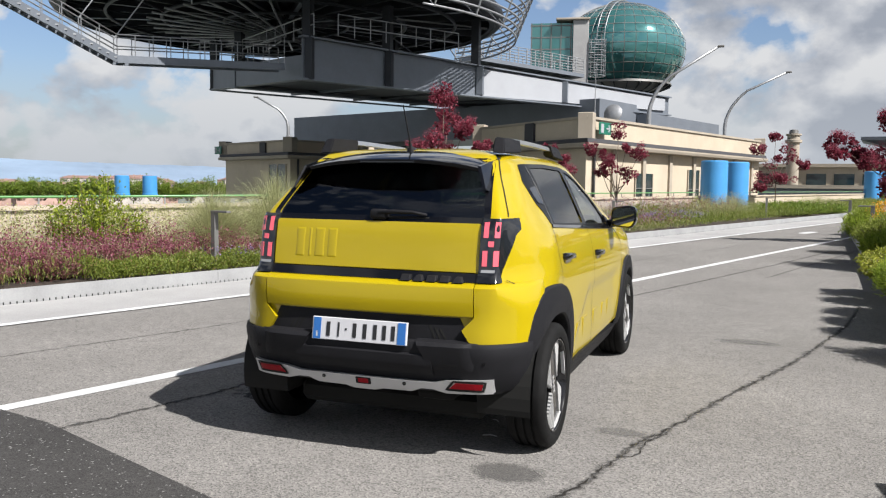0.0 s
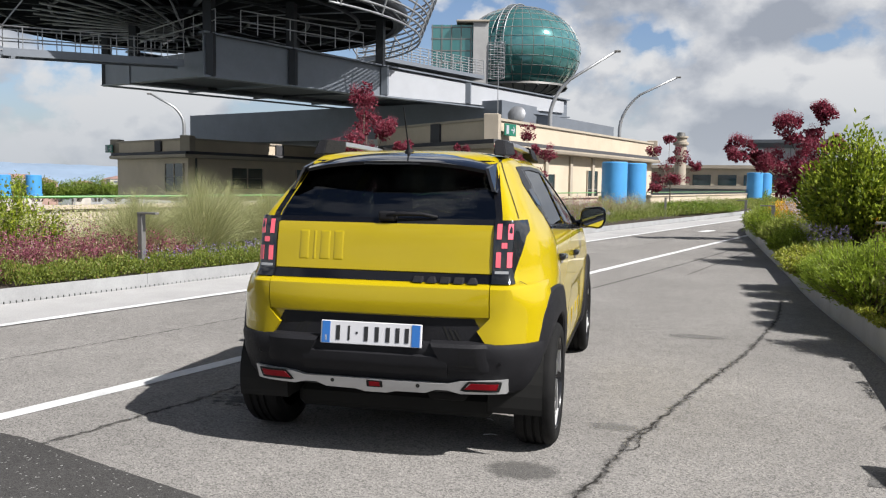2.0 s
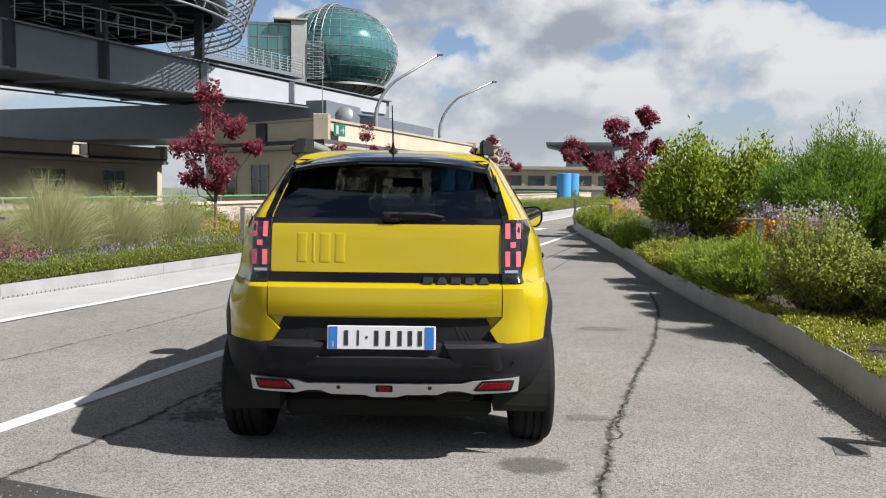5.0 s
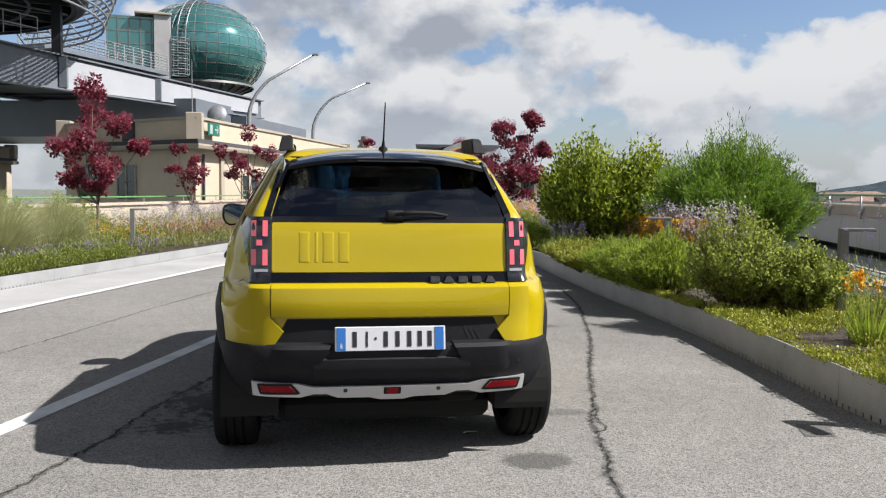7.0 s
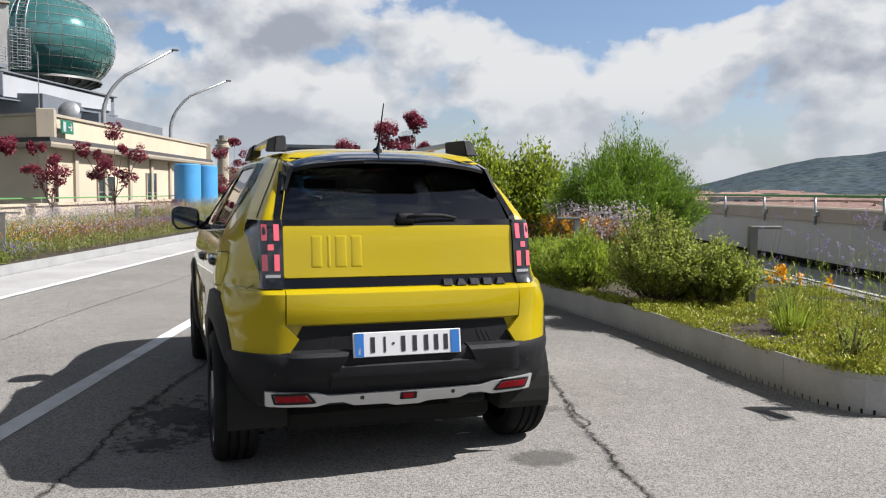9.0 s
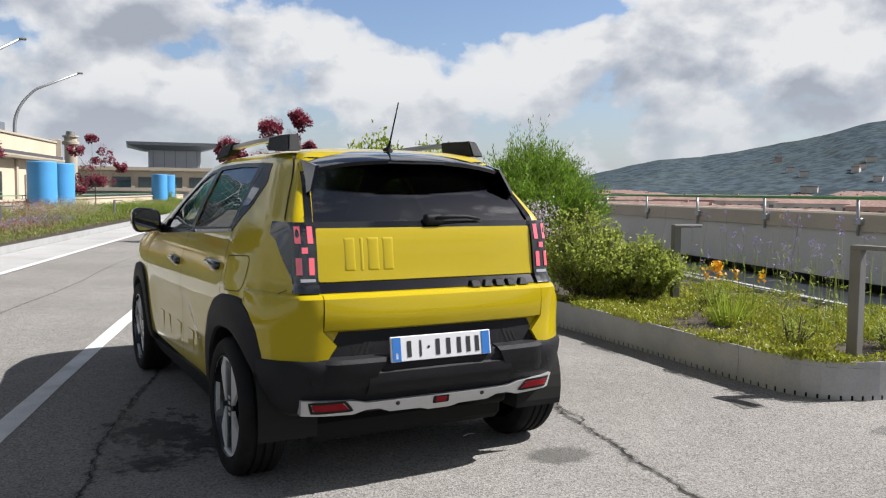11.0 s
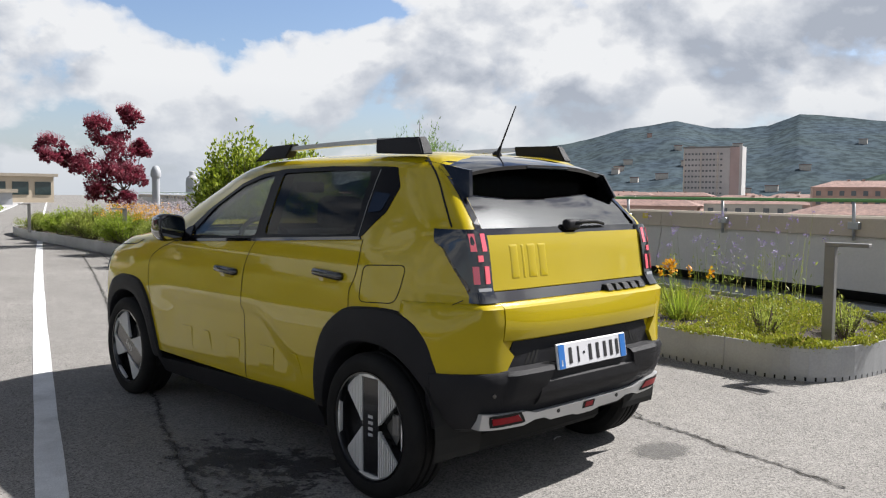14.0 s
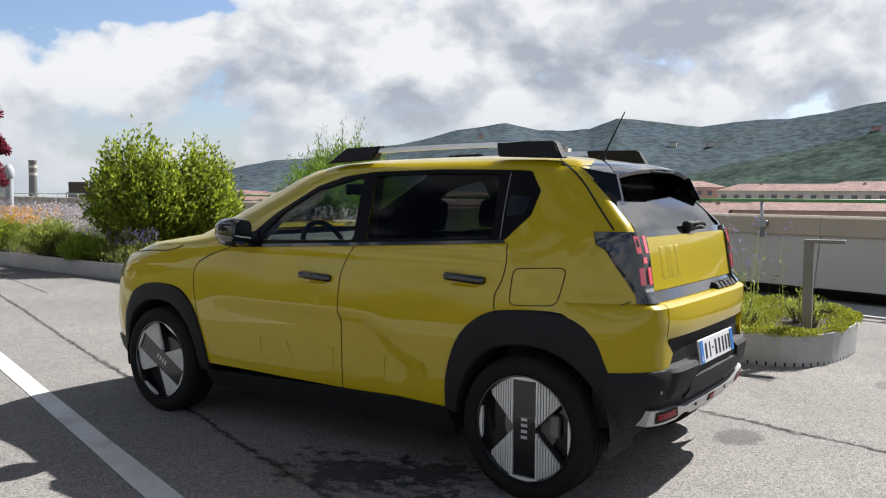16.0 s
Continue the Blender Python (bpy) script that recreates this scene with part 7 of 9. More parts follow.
# ---- glass ball ----
BALLGLASS = mat("green_glass", (0.028, 0.150, 0.140), 0.09, 0.5, 0.25, 0.16, 0.02, 2, coat=0.9, c2=(0.092, 0.252, 0.252), rnd=0.0)
BC = Vector((-10.2, 75.1, 13.65))
ball = thing("glass_ball_pavilion", "green glazed ball-shaped meeting room on a steel ring", "glass pavilion", tuple(BC))
NA, NB = 36, 16
RBX, RBZ = 5.7, 4.35
for j in range(NB - 1):
    verts, faces, nors = [], [], []
    for k in range(NA):
        for i_ in range(3):
            for h_ in range(3):
                a, t = math.tau * (k + 0.02 + 0.48 * h_) / NA, math.pi * (j + 0.03 + 0.47 * i_) / NB
                verts.append((RBX * math.sin(t) * math.cos(a), RBX * math.sin(t) * math.sin(a), RBZ * math.cos(t)))
                nors.append(Vector((math.sin(t) * math.cos(a) / RBX, math.sin(t) * math.sin(a) / RBX, math.cos(t) / RBZ)).normalized())
        for i_ in range(2):
            for h_ in range(2):
                q = k * 9 + i_ * 3 + h_
                faces.append((q + 3, q + 4, q + 1, q))
    me_ = mesh_of("glass_ring", verts, faces, BALLGLASS, True)
    me_.normals_split_custom_set_from_vertices(nors)
    tagged(part("glass_ring", me_, None, ball, "row of green glass panes"), kind="stuff")
bm = bmesh.new()
for j in range(1, NB):
    t = math.pi * j / NB
    tube_bm([(RBX * 0.995 * math.sin(t) * math.cos(k * math.tau / 48), RBX * 0.995 * math.sin(t) * math.sin(k * math.tau / 48), RBZ * 0.995 * math.cos(t)) for k in range(49)], 0.062, 4, bm=bm, cap=False)
for k in range(NA):
    a = math.tau * k / NA
    tube_bm([(RBX * 0.995 * math.sin(t) * math.cos(a), RBX * 0.995 * math.sin(t) * math.sin(a), RBZ * 0.995 * math.cos(t)) for t in np.linspace(0.05, 2.7, 20)], 0.056, 4, bm=bm, cap=False)
tagged(part("glazing_bar", bm, STEEL_DARK, ball, "dark glazing bars"), kind="stuff")
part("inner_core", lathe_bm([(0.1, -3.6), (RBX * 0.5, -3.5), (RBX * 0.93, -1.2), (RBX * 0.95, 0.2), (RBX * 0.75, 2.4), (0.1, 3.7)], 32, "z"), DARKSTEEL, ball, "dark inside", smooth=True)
part("ring_walk", lathe_bm([(1.8, -4.1), (3.4, -3.75), (4.4, -3.2), (4.55, -3.2), (4.5, -3.0), (4.1, -3.05)], 48, "z"), STEEL_DARK, ball, "steel ring below the glass", angle=40)
for k in range(24):
    a = k * math.tau / 24
    beam("ring_bracket", (2.0 * math.cos(a), 2.0 * math.sin(a), -4.2), (4.45 * math.cos(a), 4.45 * math.sin(a), -3.25), 0.08, 0.22, DARKSTEEL, ball)
part("stem", lathe_bm([(2.3, -13.64), (2.3, -5.6), (2.0, -4.1), (0.1, -4.1)], 28, "z"), GREYBLUE, ball, "round steel stem", angle=40)
for dx in (-0.35, 0.35):           # ladder over the crown
    part("ladder_rail", tube_bm([((RBX + 0.2) * math.sin(t) * math.cos(-1.75) + dx * 0.98, (RBX + 0.2) * math.sin(t) * math.sin(-1.75) - dx * 0.18, (RBZ + 0.2) * math.cos(t)) for t in np.linspace(-0.5, 1.6, 24)], 0.05, 5), GALV, ball, "white ladder rail")
for t in np.linspace(-0.4, 1.6, 26):
    c = Vector(((RBX + 0.2) * math.sin(t) * math.cos(-1.75), (RBX + 0.2) * math.sin(t) * math.sin(-1.75), (RBZ + 0.2) * math.cos(t)))
    part("ladder_rung", tube_bm([c + Vector((-0.34, 0.06, 0)), c + Vector((0.34, -0.06, 0))], 0.035, 4), GALV, ball)

lift = thing("lift_tower", "narrow concrete and glass lift tower beside the ball", "tower", (-12.35, 64.2, 0.0), 11)
part("shaft", box_bm(1.25, 1.5, 14.55, (0.4, 0, 7.28), 0.03), CONCRETE, lift)
part("roof_slab", box_bm(2.7, 1.9, 0.16, (-0.25, 0, 14.64), 0.03), CREAM_D, lift, "flat roof slab")
part("glass_front", box_bm(3.4, 1.3, 4.2, (-1.95, 0.3, 12.3), 0.03), BALLGLASS, lift, "green glazed lift front")
for k in range(5):
    part("glass_bar", box_bm(3.46, 1.36, 0.09, (-1.95, 0.3, 10.4 + 0.95 * k), 0), STEEL_DARK, lift)
    part("glass_bar", box_bm(0.09, 1.36, 4.2, (-3.6 + 0.8 * k, 0.28, 12.3), 0), STEEL_DARK, lift)
br = thing("access_bridge", "grey steel access bridge with railings to the ball", "bridge")
b0, b1 = Vector((-18.6, 54.5, 10.35)), Vector((-12.1, 62.0, 9.75))
beam("deck", b0, b1, 3.0, 0.28, GREYBLUE, br)
beam("lower_box", b0 + Vector((0, 0, -0.75)), b1 + Vector((0, 0, -0.75)), 2.2, 0.7, DARKSTEEL, br)
for off in (-1.4, 1.4):
    o = Vector((0.757, -0.653, 0)) * off
    for hh in (0.3, 0.5, 0.7, 0.9, 1.1, 1.3):
        part("rail", tube_bm([b0 + o + Vector((0, 0, hh)), b1 + o + Vector((0, 0, hh))], 0.03, 4), GALV, br)
    for k in range(14):
        p = b0.lerp(b1, k / 13) + o
        part("rail_post", tube_bm([p, p + Vector((0, 0, 1.3))], 0.05, 5), GALV, br)
for k in range(6):
    p = b0.lerp(b1, k / 5)
    beam("strut", p + Vector((0, 0, -0.4)), p + Vector((0.3, -0.3, -2.4)), 0.16, 0.16, DARKSTEEL, br)
cg = thing("ladder_cage", "caged steel ladder on the lift tower", "ladder", (-10.65, 64.2, 10.1))
for k in range(8):
    part("hoop", tube_bm([(0.75 * math.cos(a), 0.75 * math.sin(a), 0.4 * k) for a in np.linspace(0, math.tau, 13)], 0.035, 4, cap=False), GALV, cg)
for k in range(8):
    a = k * math.tau / 8
    part("cage_bar", tube_bm([(0.75 * math.cos(a), 0.75 * math.sin(a), 0), (0.75 * math.cos(a), 0.75 * math.sin(a), 3.0)], 0.03, 4), GALV, cg)

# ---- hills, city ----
# both hill colours are tinted for the haze in front of them
HILL = mat("haze_tinted_hill", (0.060, 0.080, 0.098), 1.0, 0, 0.35, 0.010, fine=0.45, fscale=0.060, c2=(0.076, 0.099, 0.106), spec=0.0)
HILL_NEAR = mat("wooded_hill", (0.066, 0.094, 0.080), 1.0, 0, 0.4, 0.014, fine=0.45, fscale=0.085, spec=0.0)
TILE = mat("terracotta_roofs", (0.281, 0.176, 0.147), 0.9, 0, 0.25, 0.3, fine=0.25, fscale=1.2)
PLASTER = mat("pale_plaster", (0.487, 0.445, 0.395), 0.9, 0, 0.15, 0.2)
PLASTER_P = mat("pinkish_plaster", (0.420, 0.277, 0.227), 0.9, 0, 0.15, 0.2)
PLASTER_G = mat("grey_plaster", (0.353, 0.353, 0.353), 0.9, 0, 0.15, 0.2)
FARPANE = mat("far_window", (0.10, 0.11, 0.12), 0.4, 0, 0.1, 0.3)


SLOPES = {}


def ridge(name, az_el, dist, depth, material, label, seed, bumps=1.0):
    """A hill whose skyline has the given heights (degrees) over azimuths (degrees), falling towards the town."""
    azs = np.arange(az_el[0][0], az_el[-1][0] + 0.01, 0.12)

    def spot(a, t):
        e = float(np.interp(a, [q for q, _ in az_el], [q for _, q in az_el]))
        d = dist - depth * t
        top = dist * math.tan(radians(e)) + 25
        x, y = d * math.sin(radians(a)), d * math.cos(radians(a))
        n1 = noise.noise(Vector((x * 0.004, y * 0.004, seed))) * 0.09 * (4 * t * (1 - t)) + noise.noise(Vector((x * 0.012, y * 0.012, seed))) * 0.02 * (4 * t * (1 - t))
        n2 = noise.noise(Vector((x * 0.02, y * 0.02, seed))) * 2.2 * bumps
        return x, y, -24 + max(0, top * ((1 - t) ** 1.15 + n1)) + (n2 if t < 0.97 else 0)
    SLOPES[name] = spot
    verts, faces, rows = [], [], 22
    for a in azs:
        verts += [spot(a, j / (rows - 1)) for j in range(rows)]
    for i in range(len(azs) - 1):
        for j in range(rows - 1):
            a = i * rows + j
            faces.append((a, a + 1, a + rows + 1, a + rows))
    ob = new(name, mesh_of(name, verts, faces, material, True))
    tagged(ob, label, "hill", "", "structure")
    return ob


ridge("backdrop_hills", [(30, -0.4), (36.6, 0.67), (39.5, 1.5), (43.2, 2.3), (46, 2.5), (51.2, 3.4), (53, 3.75), (55.7, 4.5), (59, 4.95), (61.4, 4.45), (63.4, 4.45), (64.7, 4.55), (66.5, 5.25), (69.6, 4.87), (71.9, 4.6), (74, 4.9), (77.3, 5.0), (80, 5.4), (84, 6.1), (95, 6.5), (115, 5.0), (140, 2)], 1900, 900, HILL, "wooded hills, tinted blue-green for haze", 3.0)
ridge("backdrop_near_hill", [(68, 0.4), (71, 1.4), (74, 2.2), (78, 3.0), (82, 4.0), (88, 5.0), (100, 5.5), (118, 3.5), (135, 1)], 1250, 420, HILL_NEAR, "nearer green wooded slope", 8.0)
# the mountains' blue is haze put into the colour
ridge("backdrop_left_hills", [(-75, 0.3), (-60, 0.9), (-50, 1.2), (-44, 1.0), (-38, 0.9), (-30, 0.7), (-20, 0.4)], 4200, 900, mat("haze_blue_mountains", (0.20, 0.27, 0.36), 0.95, 0, 0.15, 0.002), "distant mountains, tinted blue for haze", 5.0, 2.0)


def dirp(az, d, z=-24.0):
    return (d * math.sin(radians(az)), d * math.cos(radians(az)), z)


# the slab tower
TOWERGREY = mat("tower_concrete", (0.437, 0.428, 0.420), 0.9, 0, 0.1, 0.1)
TOWERPINK = mat("tower_pink", (0.386, 0.302, 0.286), 0.9, 0, 0.1, 0.1)
tb = thing("tower_block", "tall slab tower with rows of windows, grey and pink", "tower block", dirp(61.4, 640), 0)
tb.rotation_euler = (0, 0, radians(-61.4 - 12))
part("slab", box_bm(39, 14, 60.5, (0, 0, 30.2)), TOWERGREY, tb)
part("end_bay", box_bm(6.5, 14.6, 60.8, (16.9, -0.3, 30.4)), TOWERPINK, tb, "pink end bay")
part("corner_strip", box_bm(2.4, 15, 61.5, (20.9, 0, 30.7)), TOWERGREY, tb)
part("roof_storey", box_bm(40, 14.5, 1.2, (0, 0, 61.1)), STEEL_DARK, tb, "dark roof storey")
for r in range(14):
    for c in range(11):
        part("window", box_bm(1.5, 0.4, 1.3, (-18.0 + 2.55 * c, -7.0, 3.0 + 4.1 * r)), FARPANE, tb)
for c in range(3):
    part("balcony_column", box_bm(1.0, 0.8, 58, (-19 + 12 * c, -7.2, 29)), PLASTER, tb)


def town_house(az, d, w, dp, h, rz, wall_m, label, floors, cols, z=-24.0, roof_h=2.4):
    t = thing("town_house", label, "town house", dirp(az, d, z), rz - az)
    part("wall", box_bm(w, dp, h, (0, 0, h / 2)), wall_m, t)
    bm = bmesh.new()
    a, b = w / 2 + 0.6, dp / 2 + 0.6
    vs = [bm.verts.new(v) for v in ((-a, -b, h), (a, -b, h), (a, b, h), (-a, b, h), (-a + b, 0, h + roof_h), (a - b, 0, h + roof_h))]
    for f in ((0, 1, 5, 4), (1, 2, 5), (2, 3, 4, 5), (3, 0, 4), (0, 3, 2, 1)):
        bm.faces.new([vs[k] for k in f])
    roof = part("roof", bm, TILE, t, "terracotta hipped roof")
    rng = random.Random(int(az * 100) + int(d))
    for k in range(2):
        part("chimney", box_bm(0.9, 0.9, 1.8, (rng.uniform(-w * 0.3, w * 0.3), 0, h + roof_h * 0.8)), PLASTER_P, roof)
    fh = 3.2
    for r in range(floors):
        for c in range(cols):
            part("window", box_bm(w / cols * 0.42, 0.3, 1.7, (-w / 2 + (c + 0.5) * w / cols, -dp / 2 - 0.02, h - 2.2 - r * fh)), FARPANE, t)
    return t


rng = random.Random(21)
# tall block beside the hill, then rows of town houses down below the parapet
town_house(70.5, 330, 34, 15, 29.0, 6, PLASTER_P, "pink apartment block with balconies and tiled roof", 4, 9)
town_house(75.5, 340, 30, 14, 27.5, 2, PLASTER, "cream apartment block with tiled roof", 4, 8)
for az, d, w, h, m in ((73.0, 205, 46, 21.5, PLASTER), (80.5, 200, 44, 22.5, PLASTER_P), (87, 205, 40, 23.0, PLASTER), (79, 300, 60, 27.5, PLASTER), (85, 310, 60, 28.5, PLASTER_P), (66, 215, 26, 18.5, PLASTER), (61, 190, 30, 17.5, PLASTER_G), (56.5, 210, 34, 18.5, PLASTER), (52, 240, 30, 19.5, PLASTER_P), (48, 260, 30, 20.0, PLASTER), (44, 300, 40, 20.5, PLASTER_G), (40, 330, 40, 20.0, PLASTER_P), (64, 290, 30, 23.0, PLASTER), (58, 300, 30, 22.0, PLASTER_P), (54, 330, 36, 22.5, PLASTER), (50, 360, 36, 23.0, PLASTER), (46, 400, 40, 23.0, PLASTER_P), (42, 430, 44, 22.5, PLASTER), (38, 430, 44, 22.0, PLASTER), (93, 210, 40, 22, PLASTER)):
    town_house(az, d, w, 13, h, rng.uniform(-14, 14), m, "town house with terracotta roof seen over the parapet", 3, max(5, int(w / 4)))
for k in range(60):
    az, d = rng.uniform(34, 92), rng.uniform(420, 760)
    town_house(az, d, rng.uniform(18, 40), 12, 20 + (d - 420) * 0.012 + rng.uniform(0, 4), rng.uniform(-25, 25), rng.choice((PLASTER, PLASTER_P, PLASTER_G)), "distant town house with tiled roof", 1, 4)
for k in range(26):
    az, d = rng.uniform(-58, -33), rng.uniform(500, 900)
    town_house(az, d, rng.uniform(18, 40), 12, 19 + rng.uniform(0, 7), rng.uniform(-25, 25), rng.choice((PLASTER, PLASTER_P, PLASTER_G)), "distant town house with tiled roof", 1, 4)
for k in range(64):          # villas on the slope
    x, y, zz = SLOPES["backdrop_hills"](rng.uniform(50, 96), rng.uniform(0.30, 0.92) if k > 20 else rng.uniform(0.1, 0.9))
    vil = thing("villa", "pale villa among trees on the hillside", "villa", (x, y, zz - 2), -math.degrees(math.atan2(x, y)) + rng.uniform(-20, 20))
    w = rng.uniform(7, 19)
    part("wall", box_bm(w, 9, 9, (0, 0, 4.5)), PLASTER if k > 12 else PLASTER_P, vil)
    part("roof", prism_bm([(-w / 2 - 0.6, -5), (w / 2 + 0.6, -5), (w / 2 + 0.6, 5), (-w / 2 - 0.6, 5)], 9.0, 10.2), TILE, vil)
fs = thing("factory_chimney", "tall dark brick factory chimney with pale bands, far off", "chimney", (186.5, 349.7, -24))
part("shaft", lathe_bm([(2.2, 0), (1.5, 38.3), (1.7, 38.4), (1.7, 39.3), (0.2, 39.5)], 14, "z"), STEEL_DARK, fs, angle=30)
for k in range(2):
    part("band", lathe_bm([(1.66, 36.0 - 3.2 * k), (1.66, 37.2 - 3.2 * k)], 14, "z"), PLASTER, fs, "pale band")
wt = thing("water_tower", "pale domed water tower far beyond the parapet", "tower", (144.5, 292.7, -24))
part("shaft", lathe_bm([(2.4, 0), (2.3, 29.0), (2.1, 30.6), (1.3, 31.6), (1.0, 31.7), (1.0, 33.2), (0.1, 33.5)], 20, "z"), PLASTER_G, wt, angle=30)
vp = thing("vent_pipe", "white upright vent pipe with a rounded cap", "pipe", (7.5, 20.56, 0.2))
part("tube", lathe_bm([(0.11, 0), (0.11, 1.55)], 18, "z"), WHITEWALL, vp, smooth=True)
part("cap", lathe_bm([(0.14, 1.55), (0.15, 1.62), (0.14, 1.74), (0.08, 1.86), (0.01, 1.89)], 18, "z"), WHITEWALL, vp, "rounded cap", smooth=True)
# dark hoarding far along the parapet
hb = thing("roof_plant", "dark brown rooftop plant screen beyond the parapet", "plant screen", dirp(32.0, 120, 0.0), -32)
for k in range(4):
    part("screen_panel", box_bm(2.5, 0.4, 1.5, (-4.5 + 2.6 * k, 0, 2.1), 0.03), mat("brown_screen", (0.050, 0.034, 0.029), 0.7) if k == 0 else bpy.data.materials["brown_screen"], hb)
part("screen_frame", box_bm(11, 0.5, 1.4, (-0.6, 0.1, 0.7)), STEEL_DARK, hb)

# ---- plants ----
MAROON = leaf_mat("maroon_leaves", (0.110, 0.014, 0.027), (0.265, 0.038, 0.068), (0.400, 0.100, 0.130), 0.42)
PLUME = leaf_mat("smoky_plumes", (0.270, 0.055, 0.090), (0.390, 0.115, 0.150), None, 0.6)
LAUREL = leaf_mat("laurel_leaves", (0.090, 0.142, 0.012), (0.350, 0.420, 0.034), (0.504, 0.521, 0.071), 0.5)
WILLOW = leaf_mat("willowy_leaves", (0.066, 0.140, 0.012), (0.190, 0.310, 0.030), (0.300, 0.400, 0.050), 0.5)
SHRUB = leaf_mat("grey_green_leaves", (0.160, 0.202, 0.034), (0.361, 0.412, 0.080), (0.470, 0.504, 0.151), 0.6)
HERB = leaf_mat("bright_green_leaves", (0.160, 0.227, 0.022), (0.336, 0.428, 0.049), (0.420, 0.496, 0.080), 0.6)
SEDUM = leaf_mat("sedum_mat", (0.160, 0.193, 0.015), (0.378, 0.395, 0.039), (0.378, 0.277, 0.088), 0.3)
STRAW = leaf_mat("dry_grass", (0.252, 0.277, 0.113), (0.479, 0.479, 0.252), (0.605, 0.529, 0.328), 0.4)
MEADOW = leaf_mat("meadow_leaves", (0.097, 0.147, 0.024), (0.277, 0.319, 0.063), (0.361, 0.269, 0.101), 0.45)
HEDGE = leaf_mat("hedge_leaves", (0.084, 0.143, 0.015), (0.235, 0.319, 0.034), None, 0.4)
PETAL_S = leaf_mat("straw_petals", (0.286, 0.302, 0.101), (0.470, 0.462, 0.218), (0.554, 0.521, 0.353), 0.4)
PETAL_P = leaf_mat("pink_petals", (0.185, 0.038, 0.067), (0.336, 0.109, 0.151), (0.470, 0.302, 0.319), 0.4)
PETAL_W = leaf_mat("pale_petals", (0.420, 0.353, 0.386), (0.554, 0.504, 0.538), None, 0.4)
PETAL_V = leaf_mat("violet_petals", (0.185, 0.126, 0.336), (0.353, 0.286, 0.504), None, 0.4)
PETAL_R = leaf_mat("rusty_petals", (0.185, 0.059, 0.029), (0.353, 0.185, 0.101), (0.462, 0.353, 0.252), 0.4)
PETAL_Y = leaf_mat("orange_petals", (0.588, 0.235, 0.008), (0.714, 0.420, 0.017), None, 0.3)
BARK = mat("bark", (0.134, 0.101, 0.076), 0.9, 0, 0.3, 14, 0.6, 60)
STEM = mat("green_stem", (0.134, 0.185, 0.059), 0.8, 0, 0.2, 10)


def leaves(name, pos, axis, length, width, material, rs, curl=0.25):
    """One lozenge-shaped leaf at each place, along axis, folded a little."""
    n = len(pos)
    axis = unit(axis)
    ref = unit(rs.normal(size=(n, 3)))
    sidev = unit(np.cross(axis, ref))
    nor = np.cross(axis, sidev)
    L = (length * rs.uniform(0.65, 1.25, n))[:, None]
    W = (width * rs.uniform(0.7, 1.2, n))[:, None]
    a = pos
    b = pos + axis * L * 0.5 + sidev * W * 0.5 + nor * L * curl * 0.3
    c = pos + axis * L - nor * L * curl * 0.25
    d = pos + axis * L * 0.5 - sidev * W * 0.5 + nor * L * curl * 0.3
    verts = np.stack([a, b, c, d], 1).reshape(-1, 3)
    faces = np.arange(n * 4).reshape(n, 4)
    return fast_mesh(name, verts, faces, material)


def blades(name, base, tip, width, material, rs, bend=0.25, seg=3):
    """Grass blades: thin bent strips from base to tip."""
    n = len(base)
    d = tip - base
    sidev = unit(np.cross(d, rs.normal(size=(n, 3))))
    out = unit(np.column_stack([d[:, 0], d[:, 1], np.zeros(n)]) + rs.normal(size=(n, 3)) * 0.02)
    hgt = np.linalg.norm(d, axis=1)[:, None]
    rows = []
    for k in range(seg + 1):
        t = k / seg
        c = base + d * t + np.array([0, 0, 1.0]) * hgt * bend * t * (1 - t) * 1.2 - out * hgt * bend * t * (1 - t) * 0.6
        w = width * (1 - t * 0.85)
        rows.append(c - sidev * w / 2), rows.append(c + sidev * w / 2)
    verts = np.stack(rows, 1).reshape(-1, 3)
    m = 2 * (seg + 1)
    base_i = (np.arange(n) * m)[:, None]
    faces = np.concatenate([base_i + np.array([[2 * k, 2 * k + 1, 2 * k + 3, 2 * k + 2]]) for k in range(seg)], 0)
    return fast_mesh(name, verts, faces, material)


def ball_points(n, c, r, rs, squash=1.0, shell=0.5):
    v = unit(rs.normal(size=(n, 3)))
    q = (shell + (1 - shell) * rs.uniform(0, 1, n) ** 0.6)[:, None]
    p = v * q * r
    p[:, 2] *= squash
    return p + np.array(c), v


